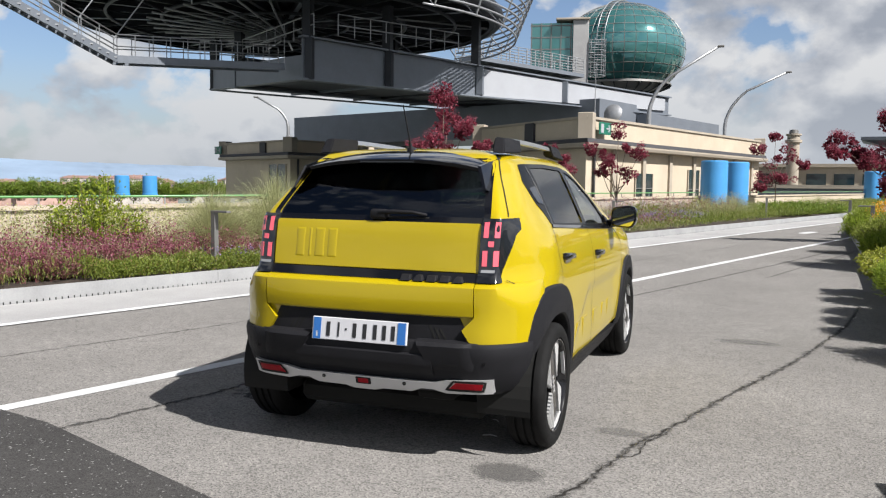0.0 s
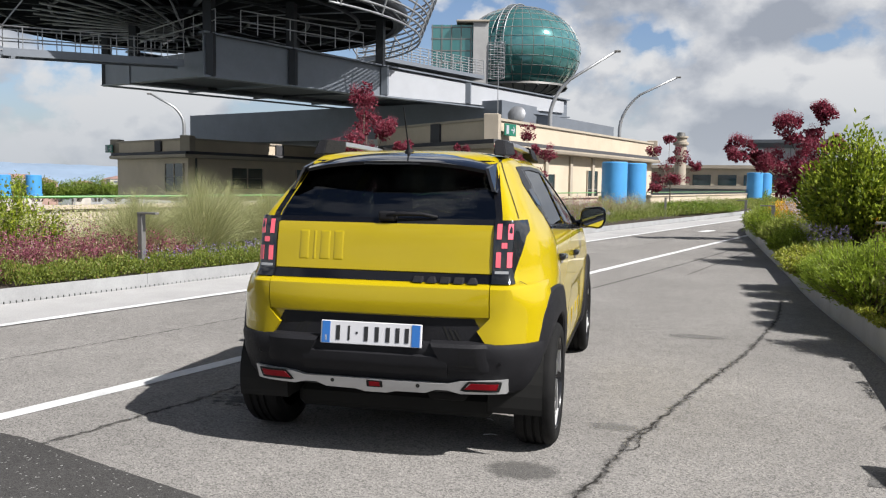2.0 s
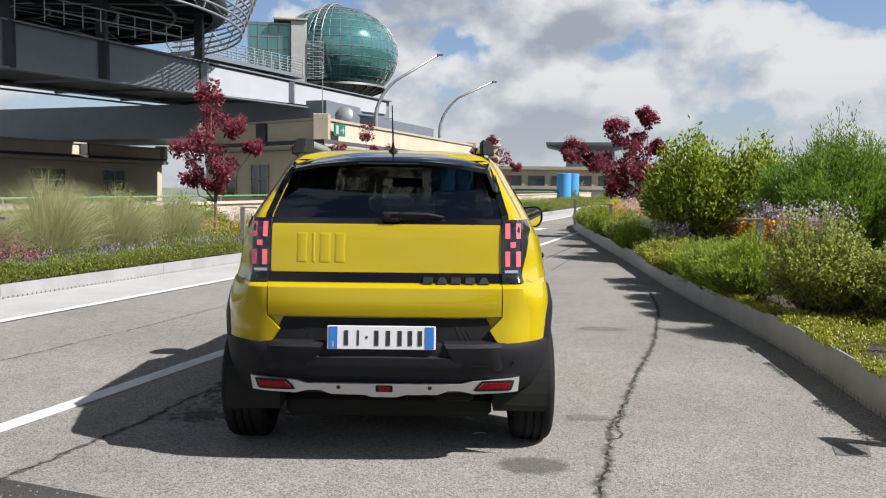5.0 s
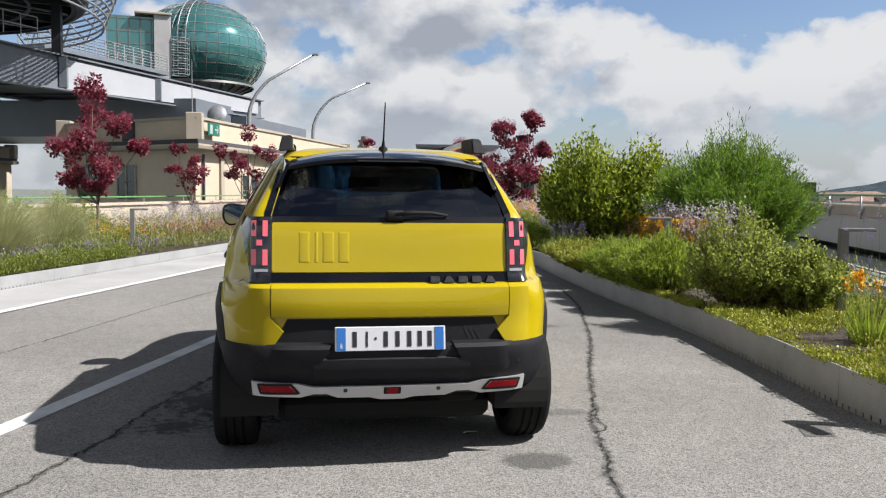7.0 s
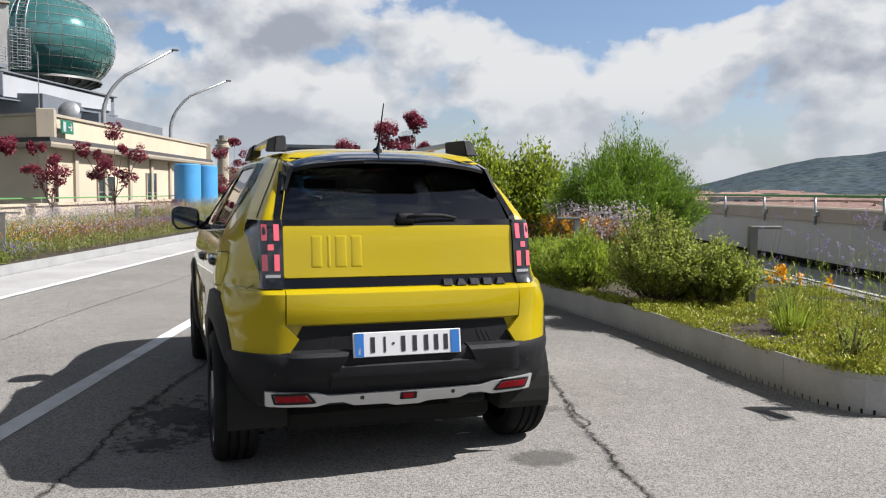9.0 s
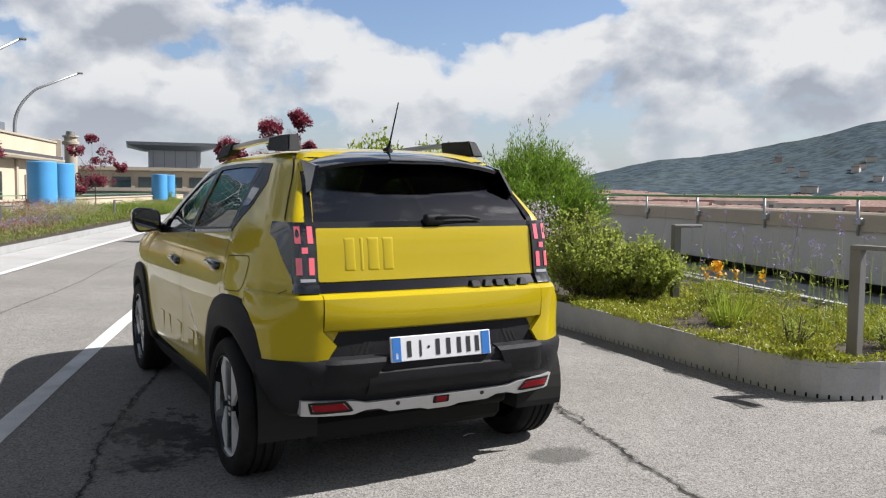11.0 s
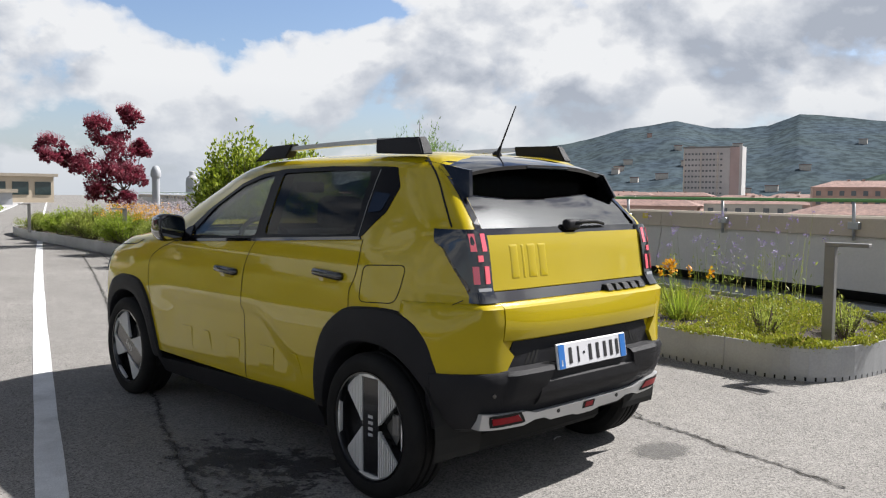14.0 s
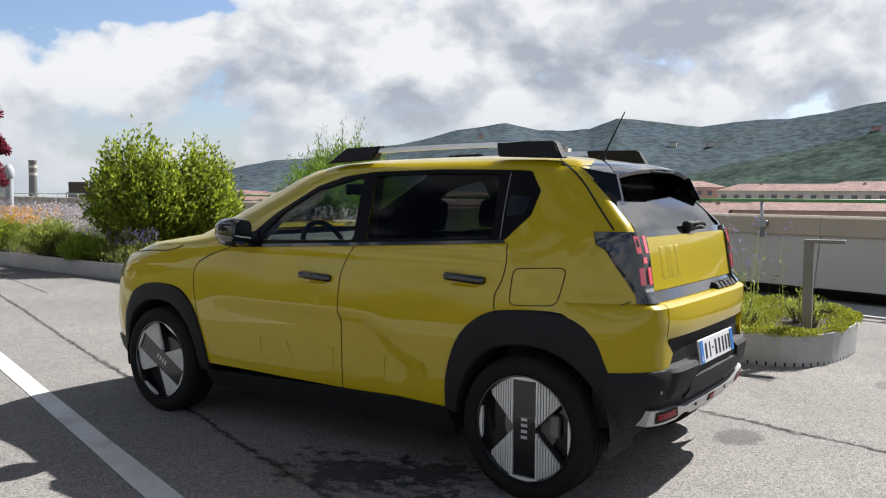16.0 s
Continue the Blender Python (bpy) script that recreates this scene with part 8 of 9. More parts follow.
def smoke_tree(x, y, z, clumps, look_dir, seed, dens=1.0, leaf=0.062, label="small maroon-leaved smoke tree with open crown"):
    """A slender tree: limbs to separate round tufts of dark red leaves. clumps: across, height, radius."""
    rs = np.random.RandomState(seed)
    t = thing("smoke_tree", label, "tree", (x, y, z), 0, "maroon trees in the planters")
    across = np.array([look_dir[0], look_dir[1], 0.0])
    deep = np.array([-look_dir[1], look_dir[0], 0.0])
    bm = bmesh.new()
    top = max(c[1] for c in clumps) - z
    fork = 0.42 * top
    tube_bm([(0, 0, -0.02), (0.02, 0.01, fork * 0.5), (0.0, 0.03, fork)], 0.035, 7, bm=bm, r_end=0.025)
    P, A, PP, PA = [], [], [], []
    for dx, cz, r in clumps:
        dy = rs.uniform(-0.45, 0.45) * (0.5 + r)
        c = across * dx + deep * dy + np.array([0, 0, cz - z])
        st = np.array([0, 0.02, fork * rs.uniform(0.55, 1.0)])
        midp = st * 0.45 + c * 0.55 + np.array([0, 0, -0.12]) + rs.normal(size=3) * 0.05
        tube_bm([tuple(st), tuple(midp), tuple(c)], 0.018, 5, bm=bm, r_end=0.006)
        subs, _ = ball_points(max(4, int(8 * dens)), c, r * 0.95, rs, 0.85, 0.45)
        for s_ in subs:
            p, v = ball_points(int(40 * dens), s_, r * 0.33, rs, 0.8, 0.3)
            P.append(p), A.append(v + np.array([0, 0, 0.15]) + rs.normal(size=v.shape) * 0.5)
        for s_ in subs[::2]:
            p, v = ball_points(int(230 * dens), s_ + np.array([0, 0, r * 0.30]), r * 0.42, rs, 0.85, 0.2)
            PP.append(p), PA.append(v + rs.normal(size=v.shape) * 0.8)
    part("trunk", bm, BARK, t, "slender pale brown trunk and limbs", smooth=True)
    P, A = np.concatenate(P), np.concatenate(A)
    part("crown", leaves("crown", P, A, leaf * 1.25, leaf, MAROON, rs), None, t, "dark red leaves")
    PP, PA = np.concatenate(PP), np.concatenate(PA)
    tagged(part("plume", leaves("plume", PP, PA, 0.045, 0.0055, PLUME, rs), None, t, "hazy pinkish plume"), kind="stuff")
    return t


DIR7, DIR35 = (0.99, -0.16), (0.99, 0.12)
smoke_tree(-4.53, 12.75, 0.13, [(-0.02, 3.15, 0.32), (-0.17, 2.66, 0.36), (0.48, 2.53, 0.28), (-0.54, 2.0, 0.34), (-0.09, 2.04, 0.40), (0.29, 1.75, 0.32), (-0.42, 1.51, 0.32), (0.77, 2.07, 0.18), (0.04, 1.39, 0.28)], DIR7, 1, 1.2)
smoke_tree(-3.95, 21.6, 0.13, [(-0.37, 2.46, 0.23), (-0.18, 1.49, 0.42), (0.21, 1.70, 0.34), (0.06, 2.04, 0.25), (-0.45, 1.75, 0.2)], DIR7, 2, 1.0)
smoke_tree(-2.34, 22.46, 0.13, [(0.01, 3.03, 0.30), (-0.86, 2.43, 0.24), (-0.33, 2.26, 0.25), (0.21, 2.5, 0.17), (-0.17, 1.88, 0.30), (0.34, 1.67, 0.33), (0.69, 2.33, 0.28), (-0.6, 1.7, 0.2)], DIR7, 3, 1.0)
smoke_tree(2.74, 40.1, 0.13, [(-0.03, 3.75, 0.28), (-0.95, 3.15, 0.34), (0.42, 2.86, 0.52), (1.3, 2.43, 0.34), (-0.28, 1.91, 0.60), (0.51, 1.68, 0.56), (-0.75, 1.31, 0.34)], DIR35, 4, 1.3, 0.08)
smoke_tree(5.45, 17.8, 0.20, [(0.03, 3.17, 0.27), (-0.81, 2.74, 0.40), (-0.18, 2.39, 0.44), (0.46, 2.39, 0.22), (-1.91, 2.27, 0.33), (-1.43, 2.1, 0.18), (-1.04, 1.95, 0.40), (-0.43, 1.84, 0.42), (0.04, 1.73, 0.35), (-0.64, 1.37, 0.36), (-0.17, 1.08, 0.28)], DIR35, 5, 1.8)


def shrub(name, x, y, z, rx, ry, h, material, seed, n_twigs, per, leaf, wid, label, category="shrub", upward=0.7, spread=1.0, bottom=0.12, bark=BARK, group="", ragged=0.25, heads=0):
    """A bush of many twigs that fan out from the ground, with leaves along each; with heads, the twigs gather into that many plume-like branches."""
    rs = np.random.RandomState(seed)
    t = thing(name, label, category, (x, y, z), 0, group)
    bm = bmesh.new()
    P, A = [], []
    heads_ = [(rs.uniform(0, math.tau), math.sqrt(rs.uniform(0, 1)), rs.uniform(0.82, 1.04)) for _ in range(heads)]
    for k in range(n_twigs):
        a = rs.uniform(0, math.tau)
        q = math.sqrt(rs.uniform(0.0, 1.0))
        if heads and k % 5:
            a, q, _ = heads_[k % heads]
        lump = 1 + ragged * (noise.noise(Vector((x + 1.9 * q * math.cos(a), y + 1.9 * q * math.sin(a), seed * 1.7))) + 0.6 * noise.noise(Vector((5.2 * q * math.cos(a), 5.2 * q * math.sin(a), seed * 0.9))))
        wide = 1 + 0.5 * ragged * noise.noise(Vector((2.0 * math.cos(a), 2.0 * math.sin(a), seed + 4.0)))
        tip = np.array([rx * q * wide * math.cos(a), ry * q * wide * math.sin(a), h * lump * (bottom + (1 - bottom) * (1 - 0.55 * q ** 2) * rs.uniform(0.55, 1.08))])
        if heads and k % 5:
            up_ = heads_[k % heads][2] * rs.uniform(0.72, 1.0)
            tip = np.array([rx * q * math.cos(a), ry * q * math.sin(a), h * up_ * (1 - 0.36 * q ** 2)]) + rs.normal(size=3) * np.array([0.13, 0.13, 0.05])
        foot = np.array([tip[0] * 0.25, tip[1] * 0.25, 0.0])
        midp = foot * 0.4 + tip * 0.6 + np.array([tip[0] * 0.08 * spread, tip[1] * 0.08 * spread, h * 0.06])
        if k % 3 == 0:
            tube_bm([tuple(foot), tuple(midp), tuple(tip)], 0.012, 4, bm=bm, r_end=0.003, cap=False)
        u = rs.uniform(0.25, 1.0, per)[:, None]
        w = (1 - u) ** 2 * foot + 2 * u * (1 - u) * midp + u ** 2 * tip
        w = w + rs.normal(size=(per, 3)) * leaf * 0.55
        P.append(w)
        ax = (tip - foot)[None, :] * upward / max(0.2, np.linalg.norm(tip - foot)) + rs.normal(size=(per, 3)) * 0.7
        A.append(ax)
    tagged(part("branching", bm, bark, t, "thin twigs"), kind="stuff")
    part("foliage", leaves("foliage", np.concatenate(P), np.concatenate(A), leaf, wid, material, rs), None, t)
    return t


shrub("laurel_bush", 4.85, 10.8, 0.2, 1.00, 0.90, 1.98, LAUREL, 11, 560, 46, 0.095, 0.042, "dense glossy green laurel bush", upward=1.1, group="shrubs by the track", ragged=0.28)
shrub("laurel_bush", 5.75, 10.5, 0.2, 0.85, 0.80, 1.92, LAUREL, 12, 440, 46, 0.095, 0.042, "dense yellow-green laurel bush", upward=1.1, group="shrubs by the track", ragged=0.28)
shrub("willow_bush", 5.55, 6.75, 0.2, 1.14, 1.05, 1.90, WILLOW, 13, 1200, 105, 0.075, 0.012, "feathery upright green willow-leaved bush", upward=1.4, group="shrubs by the track", ragged=0.24, heads=42)
shrub("grey_shrub", 3.62, 2.95, 0.2, 0.52, 0.52, 0.88, SHRUB, 14, 420, 56, 0.034, 0.021, "round grey-green small-leaved shrub", group="shrubs by the track")
shrub("grey_shrub", 4.06, 2.62, 0.2, 0.40, 0.42, 0.72, SHRUB, 15, 330, 52, 0.034, 0.021, "round grey-green small-leaved shrub", group="shrubs by the track")
shrub("herb_tuft", 3.36, 4.10, 0.2, 0.50, 0.46, 0.60, HERB, 16, 900, 44, 0.05, 0.009, "bright green feathery herb tuft over the planter edge", upward=1.6, group="herb tufts")
shrub("herb_tuft", 3.38, 4.80, 0.2, 0.50, 0.48, 0.54, HERB, 17, 850, 44, 0.05, 0.009, "bright green feathery herb tuft over the planter edge", upward=1.6, group="herb tufts")
shrub("herb_tuft", 3.40, 5.50, 0.2, 0.48, 0.45, 0.50, HERB, 18, 700, 44, 0.05, 0.009, "bright green feathery herb tuft over the planter edge", upward=1.6, group="herb tufts")
for k, (x, y, r, h) in enumerate(((3.38, 6.55, 0.50, 0.36), (3.45, 7.35, 0.50, 0.40))):
    shrub("sedum_mound", x, y, 0.2, r, r, h, SEDUM, 25 + k, 500, 40, 0.03, 0.018, "olive-green cushion plant over the planter edge", upward=0.8, bottom=0.4, group="herb tufts")
for k, (x, y, r, h) in enumerate(((3.9, 12.2, 0.5, 0.65), (4.0, 14.4, 0.6, 0.75), (4.3, 17.0, 0.6, 0.75), (4.5, 19.3, 0.55, 0.65), (4.7, 21.6, 0.45, 0.5), (3.75, 10.9, 0.35, 0.45))):
    shrub("herb_tuft", x, y, 0.2, r, r, h, HERB if k % 2 else SHRUB, 30 + k, 300, 40, 0.06, 0.015, "green herb tuft in the planter", upward=1.3, group="herb tufts")
for k, (s_, n_, r, h, m) in enumerate(((9.2, -9.2, 0.9, 1.0, LAUREL), (11.6, -9.4, 0.8, 0.95, LAUREL), (2.9, -8.6, 0.75, 1.15, LAUREL), (0.9, -8.9, 0.6, 0.95, HEDGE), (31, -7.2, 1.2, 0.65, HEDGE), (33, -6.9, 1.1, 0.6, HEDGE), (36.5, -6.8, 1.1, 0.5, HEDGE), (26, -8.6, 0.9, 0.7, SHRUB), (20.5, -8.2, 0.9, 0.65, SHRUB))):
    p = at(s_, n_)
    shrub("green_shrub", p.x, p.y, 0.13, r, r, h, m, 50 + k, 200, 34, 0.06, 0.03, "leafy green shrub in the planter", group="shrubs by the track")


def tall_grass(x, y, z, r, h, seed, n, material=STRAW, label="tuft of tall pale fountain grass"):
    rs = np.random.RandomState(seed)
    t = thing("fountain_grass", label, "grass tuft", (x, y, z), 0, "tall grass tufts")
    a, q = rs.uniform(0, math.tau, n), np.sqrt(rs.uniform(0, 1, n))
    base = np.column_stack([np.cos(a) * q * r * 0.3, np.sin(a) * q * r * 0.3, np.zeros(n)])
    lean = q * r * rs.uniform(0.5, 1.5, n)
    a = a + rs.normal(size=n) * 0.35
    tip = np.column_stack([np.cos(a) * lean, np.sin(a) * lean, h * rs.uniform(0.35, 1.1, n) * (1.05 - 0.45 * q ** 2)])
    part("blades", blades("blades", base, tip, 0.0042, material, rs, 0.42, 5), None, t)
    return t


for k, (x, y, r, h) in enumerate(((-5.45, 7.4, 0.85, 1.22), (-5.9, 6.4, 0.7, 1.0), (-5.0, 8.9, 0.75, 1.05), (-4.5, 10.0, 0.7, 1.0), (-5.6, 8.6, 0.7, 1.1))):
    tall_grass(x, y, 0.13, r, h * 1.05, 70 + k, 7000)
for k, (s_, n_, r, h) in enumerate(((24.0, -7.6, 0.9, 0.95), (26.0, -7.5, 0.9, 1.0), (28.0, -7.9, 0.9, 0.95), (22.4, -8.4, 0.8, 0.9), (40, -8, 1.2, 0.9))):
    p = at(s_, n_)
    tall_grass(p.x, p.y, 0.13, r, h, 80 + k, 2000)


# ground cover: one sheet of small leaves a bed
def scatter(poly, n, rs, x0, x1, y0, y1):
    out = []
    while len(out) < n:
        x, y = rs.uniform(x0, x1), rs.uniform(y0, y1)
        if inside(poly, x, y):
            out.append((x, y))
    return np.array(out)


def cover(name, xy, z, h, material, rs, leaf, wid, label, per=1, up=0.8, lump=0.0, category="ground cover"):
    n = len(xy)
    lum = np.array([noise.noise(Vector((x * 2.6, y * 2.6, 3.0))) * 0.5 + noise.noise(Vector((x * 7, y * 7, 9.0))) * 0.35 for x, y in xy])
    hh = np.clip(h * (1 + lump * lum * 2), 0.01, None)
    pos = np.column_stack([xy, z + hh * rs.uniform(0.15, 1.0, n)])
    ax = rs.normal(size=(n, 3)) * 0.7
    ax[:, 2] = np.abs(ax[:, 2]) + up
    ob = part(name, leaves(name, pos, ax, leaf, wid, material, rs), None, None)
    return tagged(ob, label, category, "", "stuff")


rs = np.random.RandomState(9)
sed = scatter(R_POLY, 52000, rs, 2.8, 6.0, -0.6, 3.4)
keep = np.array([noise.noise(Vector((x * 1.7, y * 1.7, 0.3))) + 0.5 * noise.noise(Vector((x * 4.7, y * 4.7, 1.3))) > -0.22 for x, y in sed])
cover("sedum_carpet", sed[keep], 0.20, 0.075, SEDUM, rs, 0.024, 0.015, "yellow-green sedum carpet spilling over the steel edge", lump=0.7)
rim = []                              # the carpet hanging over the steel edge
for p, q in zip(rf, rf[1:]):
    if p[1] < 6.5 and p[0] < 4.9:
        d = Vector(q) - Vector(p)
        nn = Vector((-d.y, d.x)).normalized()
        for k in range(int(d.length * 1500)):
            t_ = rs.uniform()
            if noise.noise(Vector((p[0] * 3, (p[1] + d.y * t_) * 2.2, 5))) > -0.08:
                o = rs.uniform(-0.10, 0.035)
                rim.append((p[0] + d.x * t_ - nn.x * o * -1, p[1] + d.y * t_ - nn.y * o * -1))
rim = np.array(rim)
cover("sedum_rim", rim, 0.225, 0.055, SEDUM, rs, 0.024, 0.015, "sedum cushions along the planter's rim", lump=0.6)
mid_xy = scatter(R_POLY, 26000, rs, 3.0, 7.6, 3.2, 25)
cover("planter_undergrowth", mid_xy, 0.20, 0.26, MEADOW, rs, 0.07, 0.014, "mixed green undergrowth in the planter", up=1.4, lump=0.6)

# flowering drifts
def flower_drift(name, poly, n, h0, h1, petal, rs, label, size=0.018, per=5, stem_m=MEADOW, spread=0.02, bbox=None, z=0.16):
    xs, ys = [p[0] for p in poly], [p[1] for p in poly]
    xy = scatter(poly, n, rs, min(xs), max(xs), min(ys), max(ys))
    hh = rs.uniform(h0, h1, n)
    base = np.column_stack([xy, np.full(n, z)])
    tip = base + np.column_stack([rs.normal(size=n) * 0.05, rs.normal(size=n) * 0.05, hh])
    t = thing(name, label, "flowers", (0, 0, 0), kind="stuff")
    part("stems", blades("stems", base, tip, 0.006, stem_m, rs, 0.08, 2), None, t)
    pos = np.repeat(tip, per, 0) + rs.normal(size=(n * per, 3)) * np.array([spread, spread, spread * 1.6])
    ax = rs.normal(size=(n * per, 3)) + np.array([0, 0, 0.4])
    part("blooms", leaves("blooms", pos, ax, size, size * 0.8, petal, rs), None, t)
    m = n * 4
    pos = np.repeat(base, 4, 0) + np.repeat(tip - base, 4, 0) * rs.uniform(0.1, 0.75, m)[:, None] + rs.normal(size=(m, 3)) * 0.02
    part("leaves", leaves("leaves", pos, rs.normal(size=(m, 3)) + np.array([0, 0, 0.6]), 0.06, 0.014, stem_m, rs), None, t)
    return t


def quad_sn(s0_, s1_, n0_, n1_):
    return [plan(s0_, n0_), plan(s1_, n0_), plan(s1_, n1_), plan(s0_, n1_)]


flower_drift("pale_flowers", [(4.25, 5.6), (5.1, 5.4), (5.15, 6.5), (4.3, 6.9)], 300, 0.50, 0.92, PETAL_W, rs, "pale pink flower spikes in the planter", 0.034, 14, spread=0.035, z=0.2)
flower_drift("pale_flowers", [(4.0, 12.2), (6.0, 12.2), (6.6, 16.5), (4.4, 16.5)], 700, 0.5, 0.85, PETAL_W, rs, "pale pink flower spikes in the planter", 0.03, 9, spread=0.04, z=0.2)
flower_drift("orange_flowers", [(4.05, 5.7), (4.8, 5.5), (4.8, 6.6), (4.1, 7.0)], 190, 0.45, 0.76, PETAL_Y, rs, "orange daisy flowers in the planter", 0.038, 11, spread=0.018, z=0.2)
flower_drift("rusty_flowers", [(4.1, 5.9), (4.9, 5.4), (4.9, 6.6), (4.0, 7.2)], 220, 0.32, 0.66, PETAL_R, rs, "rusty red and beige flower heads in the planter", 0.028, 9, spread=0.03, z=0.2)
flower_drift("orange_flowers", [(4.6, 16.5), (5.6, 16.5), (5.8, 18.6), (4.8, 18.6)], 120, 0.4, 0.6, PETAL_Y, rs, "orange daisy flowers in the planter", 0.035, 9, spread=0.016, z=0.2)
flower_drift("yellow_flowers", [(3.9, 13.0), (4.7, 13.0), (5.0, 16.2), (4.1, 16.2)], 260, 0.55, 0.85, PETAL_Y, rs, "yellow flower heads in the planter", 0.03, 9, spread=0.02, z=0.2)
flower_drift("orange_flowers", [(3.58, 1.0), (3.82, 1.0), (3.82, 1.32), (3.58, 1.32)], 9, 0.42, 0.56, PETAL_Y, rs, "orange daisy flowers on long stems", 0.038, 12, spread=0.014, z=0.2)
flower_drift("verbena", [(3.5, 0.1), (4.7, 0.1), (4.9, 1.9), (3.7, 1.9)], 85, 0.45, 0.98, PETAL_V, rs, "tall thin violet verbena", 0.012, 14, spread=0.010, z=0.2)
flower_drift("lavender", [(3.9, 9.8), (4.5, 9.8), (4.8, 12.8), (4.0, 12.8)], 420, 0.3, 0.55, PETAL_V, rs, "violet lavender in the planter", 0.016, 9, spread=0.014, z=0.2)
tuft = thing("leafy_tuft", "upright green tuft with narrow leaves", "plant", (3.68, 1.15, 0.2))
n = 170
a, q = rs.uniform(0, math.tau, n), np.sqrt(rs.uniform(0, 1, n))
base = np.column_stack([np.cos(a) * q * 0.10, np.sin(a) * q * 0.10, np.zeros(n)])
part("blade_tuft", blades("blades", base, base * np.array([2.6, 2.6, 1]) + np.column_stack([np.zeros(n), np.zeros(n), rs.uniform(0.12, 0.42, n)]), 0.008, HERB, rs, 0.15, 3), None, tuft)
for k, (x, y) in enumerate(((3.75, -0.25), (3.95, -0.1), (3.3, 0.2), (4.25, 1.9))):
    shrub("rosemary_sprig", x, y, 0.2, 0.14, 0.14, 0.30, SHRUB, 95 + k, 36, 26, 0.028, 0.006, "small upright green sprig in the sedum", upward=1.4)

EDGELEAF = leaf_mat("olive_cushion_leaves", (0.109, 0.151, 0.021), (0.260, 0.311, 0.050), (0.302, 0.185, 0.084), 0.5)
DRYMEADOW = leaf_mat("drying_meadow", (0.160, 0.168, 0.038), (0.361, 0.311, 0.084), (0.437, 0.277, 0.126), 0.45)
# left bed: meadow with pink drifts in front
lp = quad_sn(-12, 60, -6.2, -10.8)
for k, (s0_, s1_, cnt, lf) in enumerate(((-8, 7, 60000, 0.055), (7, 28, 50000, 0.08), (28, 72, 42000, 0.11))):
    poly = quad_sn(s0_, s1_, -6.2, -10.8)
    xs, ys = [p[0] for p in poly], [p[1] for p in poly]
    xy = scatter(poly, cnt, rs, min(xs), max(xs), min(ys), max(ys))
    cover("meadow", xy, 0.14, (0.24, 0.32, 0.32)[k], MEADOW, rs, lf, lf * 0.2, "mixed meadow plants in the long planter", up=1.3, lump=0.7)
WINE = leaf_mat("wine_leaves", (0.151, 0.046, 0.055), (0.302, 0.126, 0.126), (0.353, 0.269, 0.151), 0.4)
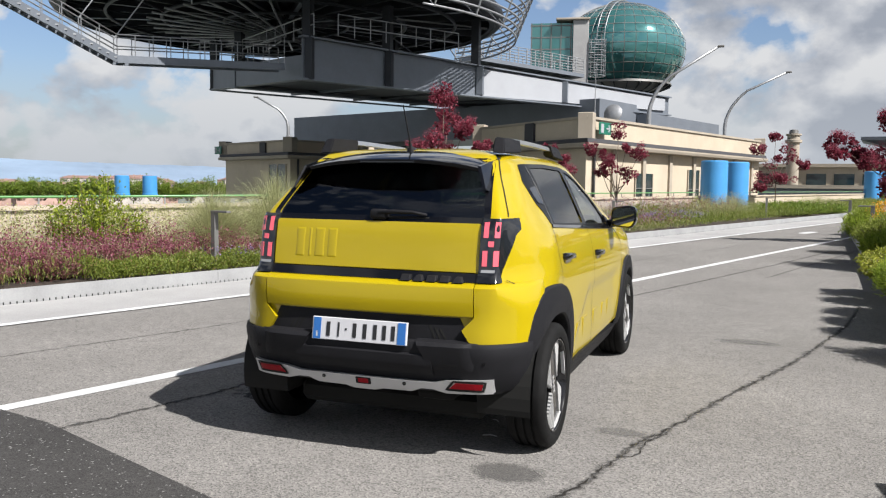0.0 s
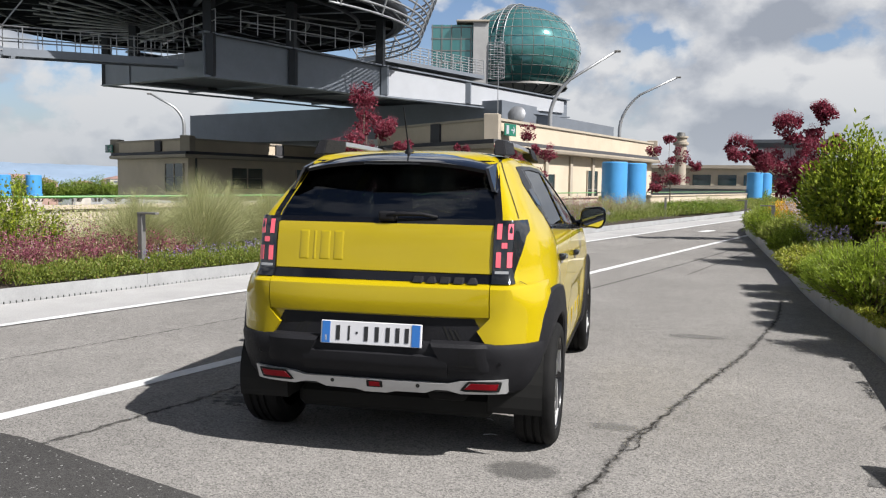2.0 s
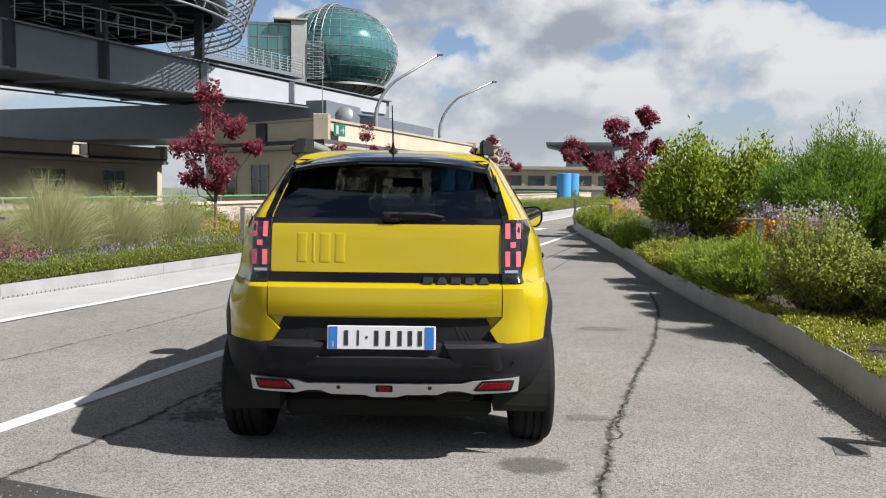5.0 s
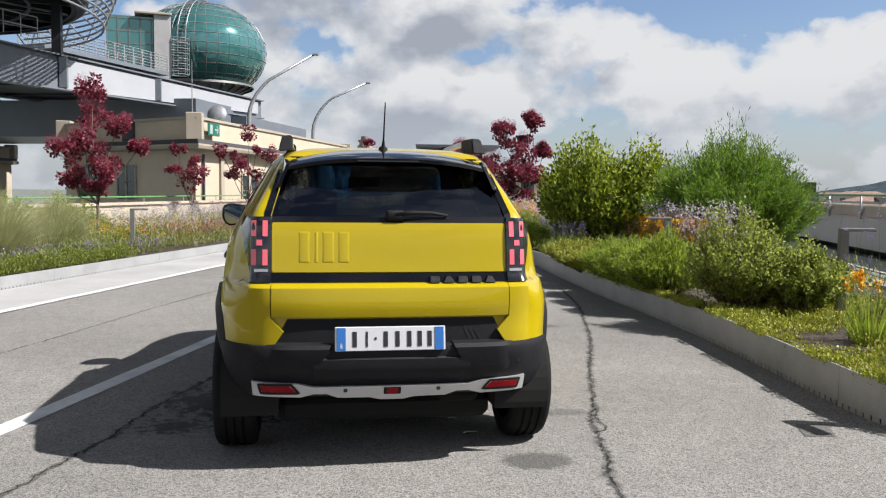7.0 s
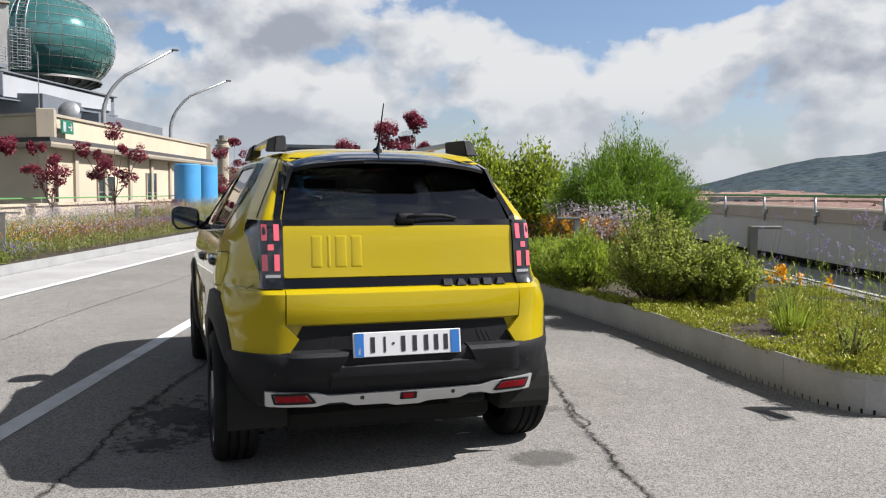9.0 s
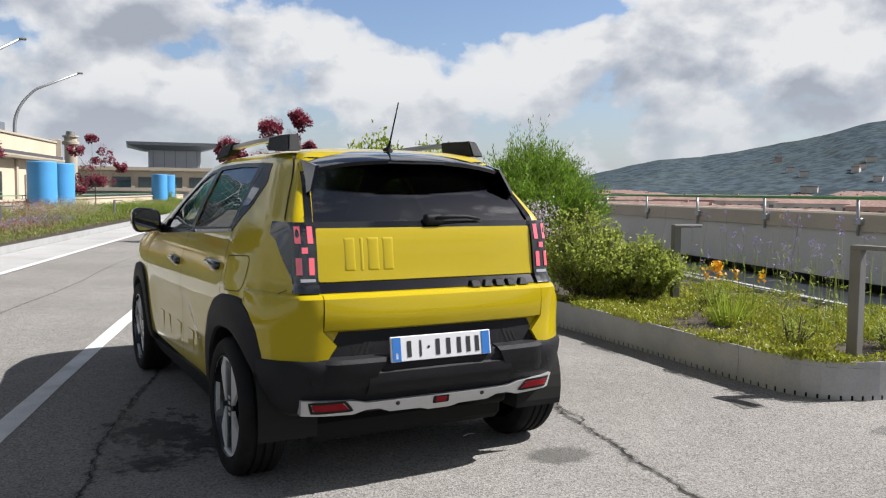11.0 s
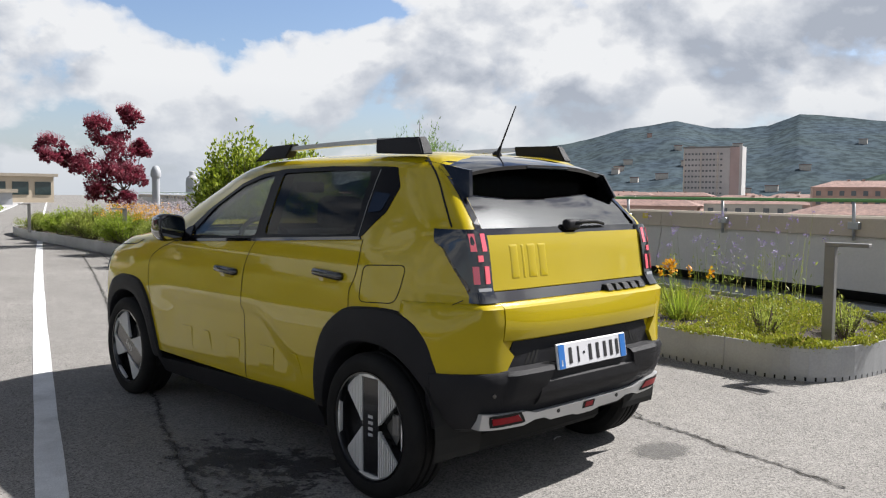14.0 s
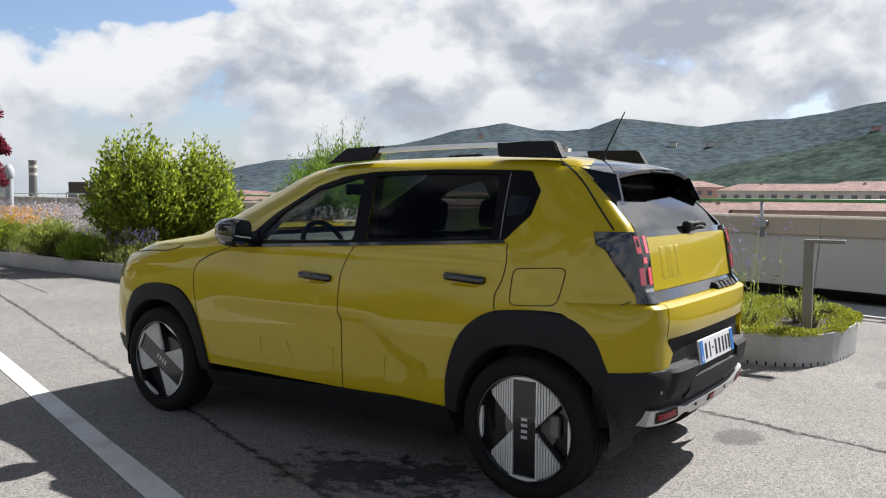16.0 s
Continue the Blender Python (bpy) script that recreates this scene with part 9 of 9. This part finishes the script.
for s0_, s1_, n0_, n1_, cnt, h0, h1, petal, stem_, lab in ((-8, 4.6, -6.55, -7.7, 1900, 0.16, 0.40, PETAL_P, WINE, "wine-red flowering drift"), (-8, 4.6, -6.6, -8.2, 1500, 0.20, 0.50, PETAL_P, STRAW, "pinkish beige seed heads"), (-8, 4.0, -7.7, -9.0, 900, 0.30, 0.60, PETAL_P, WINE, "pink flowering drift"), (-8, 9, -8.4, -10.7, 900, 0.35, 0.80, PETAL_W, STRAW, "pale dry flower spikes"), (1.5, 6, -7.6, -9.6, 900, 0.40, 0.78, PETAL_S, STRAW, "pale straw-green flowering herbs"),
                                                           (3.2, 10, -6.3, -6.9, 420, 0.10, 0.24, PETAL_V, MEADOW, "low violet flowers along the edge"), (11, 20, -6.4, -7.6, 1400, 0.16, 0.36, PETAL_P, STRAW, "pinkish dry flowering drift"), (12, 24, -7.5, -10.5, 1500, 0.35, 0.7, PETAL_W, STRAW, "pale dry flower spikes"),
                                                           (8, 16, -6.3, -8.2, 260, 0.25, 0.5, PETAL_Y, DRYMEADOW, "small yellow and rusty flowers"), (14, 22, -6.5, -7.5, 500, 0.2, 0.42, PETAL_V, MEADOW, "violet flowering drift"), (17, 27, -7, -9, 700, 0.4, 0.8, PETAL_P, MEADOW, "pink flowering drift"), (10, 16, -6.3, -9, 300, 0.3, 0.5, PETAL_W, MEADOW, "white daisies")):
    flower_drift("flower_drift", quad_sn(s0_, s1_, n0_, n1_), cnt, h0, h1, petal, rs, lab + " in the long planter", 0.026, 8, spread=0.03, z=0.14, stem_m=stem_)
edge_xy = scatter(quad_sn(1.6, 8.5, -6.15, -6.75), 34000, rs, *(lambda q: (min(p[0] for p in q), max(p[0] for p in q), min(p[1] for p in q), max(p[1] for p in q)))(quad_sn(1.6, 8.5, -6.15, -6.75)))
cover("edge_cover", edge_xy, 0.12, 0.22, EDGELEAF, rs, 0.032, 0.018, "low green cushion plants along the edge", lump=0.5)

for k, (s_, n_, r, h) in enumerate(((-0.6, -6.6, 0.42, 0.48), (0.4, -6.7, 0.45, 0.52), (1.3, -6.85, 0.45, 0.50), (2.2, -7.2, 0.45, 0.60), (3.2, -7.3, 0.42, 0.55), (0.9, -7.5, 0.5, 0.68), (-0.4, -7.6, 0.5, 0.66), (4.3, -7.2, 0.42, 0.55), (-1.6, -6.8, 0.45, 0.5))):
    p = at(s_, n_)
    shrub("wine_shrub", p.x, p.y, 0.13, r, r, h * 0.62, WINE, 170 + k, 240, 34, 0.036, 0.012, "wine-red feathery shrub in the long planter", upward=1.5, group="wine-red shrubs")
# hedge beyond the left wall
HEDGE0, HEDGE1 = Vector((-64.6, 47.9, -0.75)), Vector((-45.1, 65.0, -0.75))
for k in range(17):
    p = HEDGE0.lerp(HEDGE1, k / 16)
    shrub("far_hedge_bush", p.x, p.y, p.z, 1.7, 1.4, 1.8 + 0.25 * (k % 3), HEDGE, 120 + k, 150, 26, 0.15, 0.08, "clipped green hedge bush beyond the wall", bottom=0.35, group="far hedge")
# grasses and shrubs far along the right bed and by the drums
for k, (x, y) in enumerate(((9.5, 58), (15, 70), (10.6, 66), (12.6, 58), (14.5, 84))):
    shrub("far_shrub", x, y, 0.0, 1.3, 1.3, (0.45, 1.2, 1.2, 0.45, 1.8)[k], HERB if k % 2 else LAUREL, 140 + k, 90, 30, 0.12, 0.06, "green shrub far along the track", group="shrubs by the track")
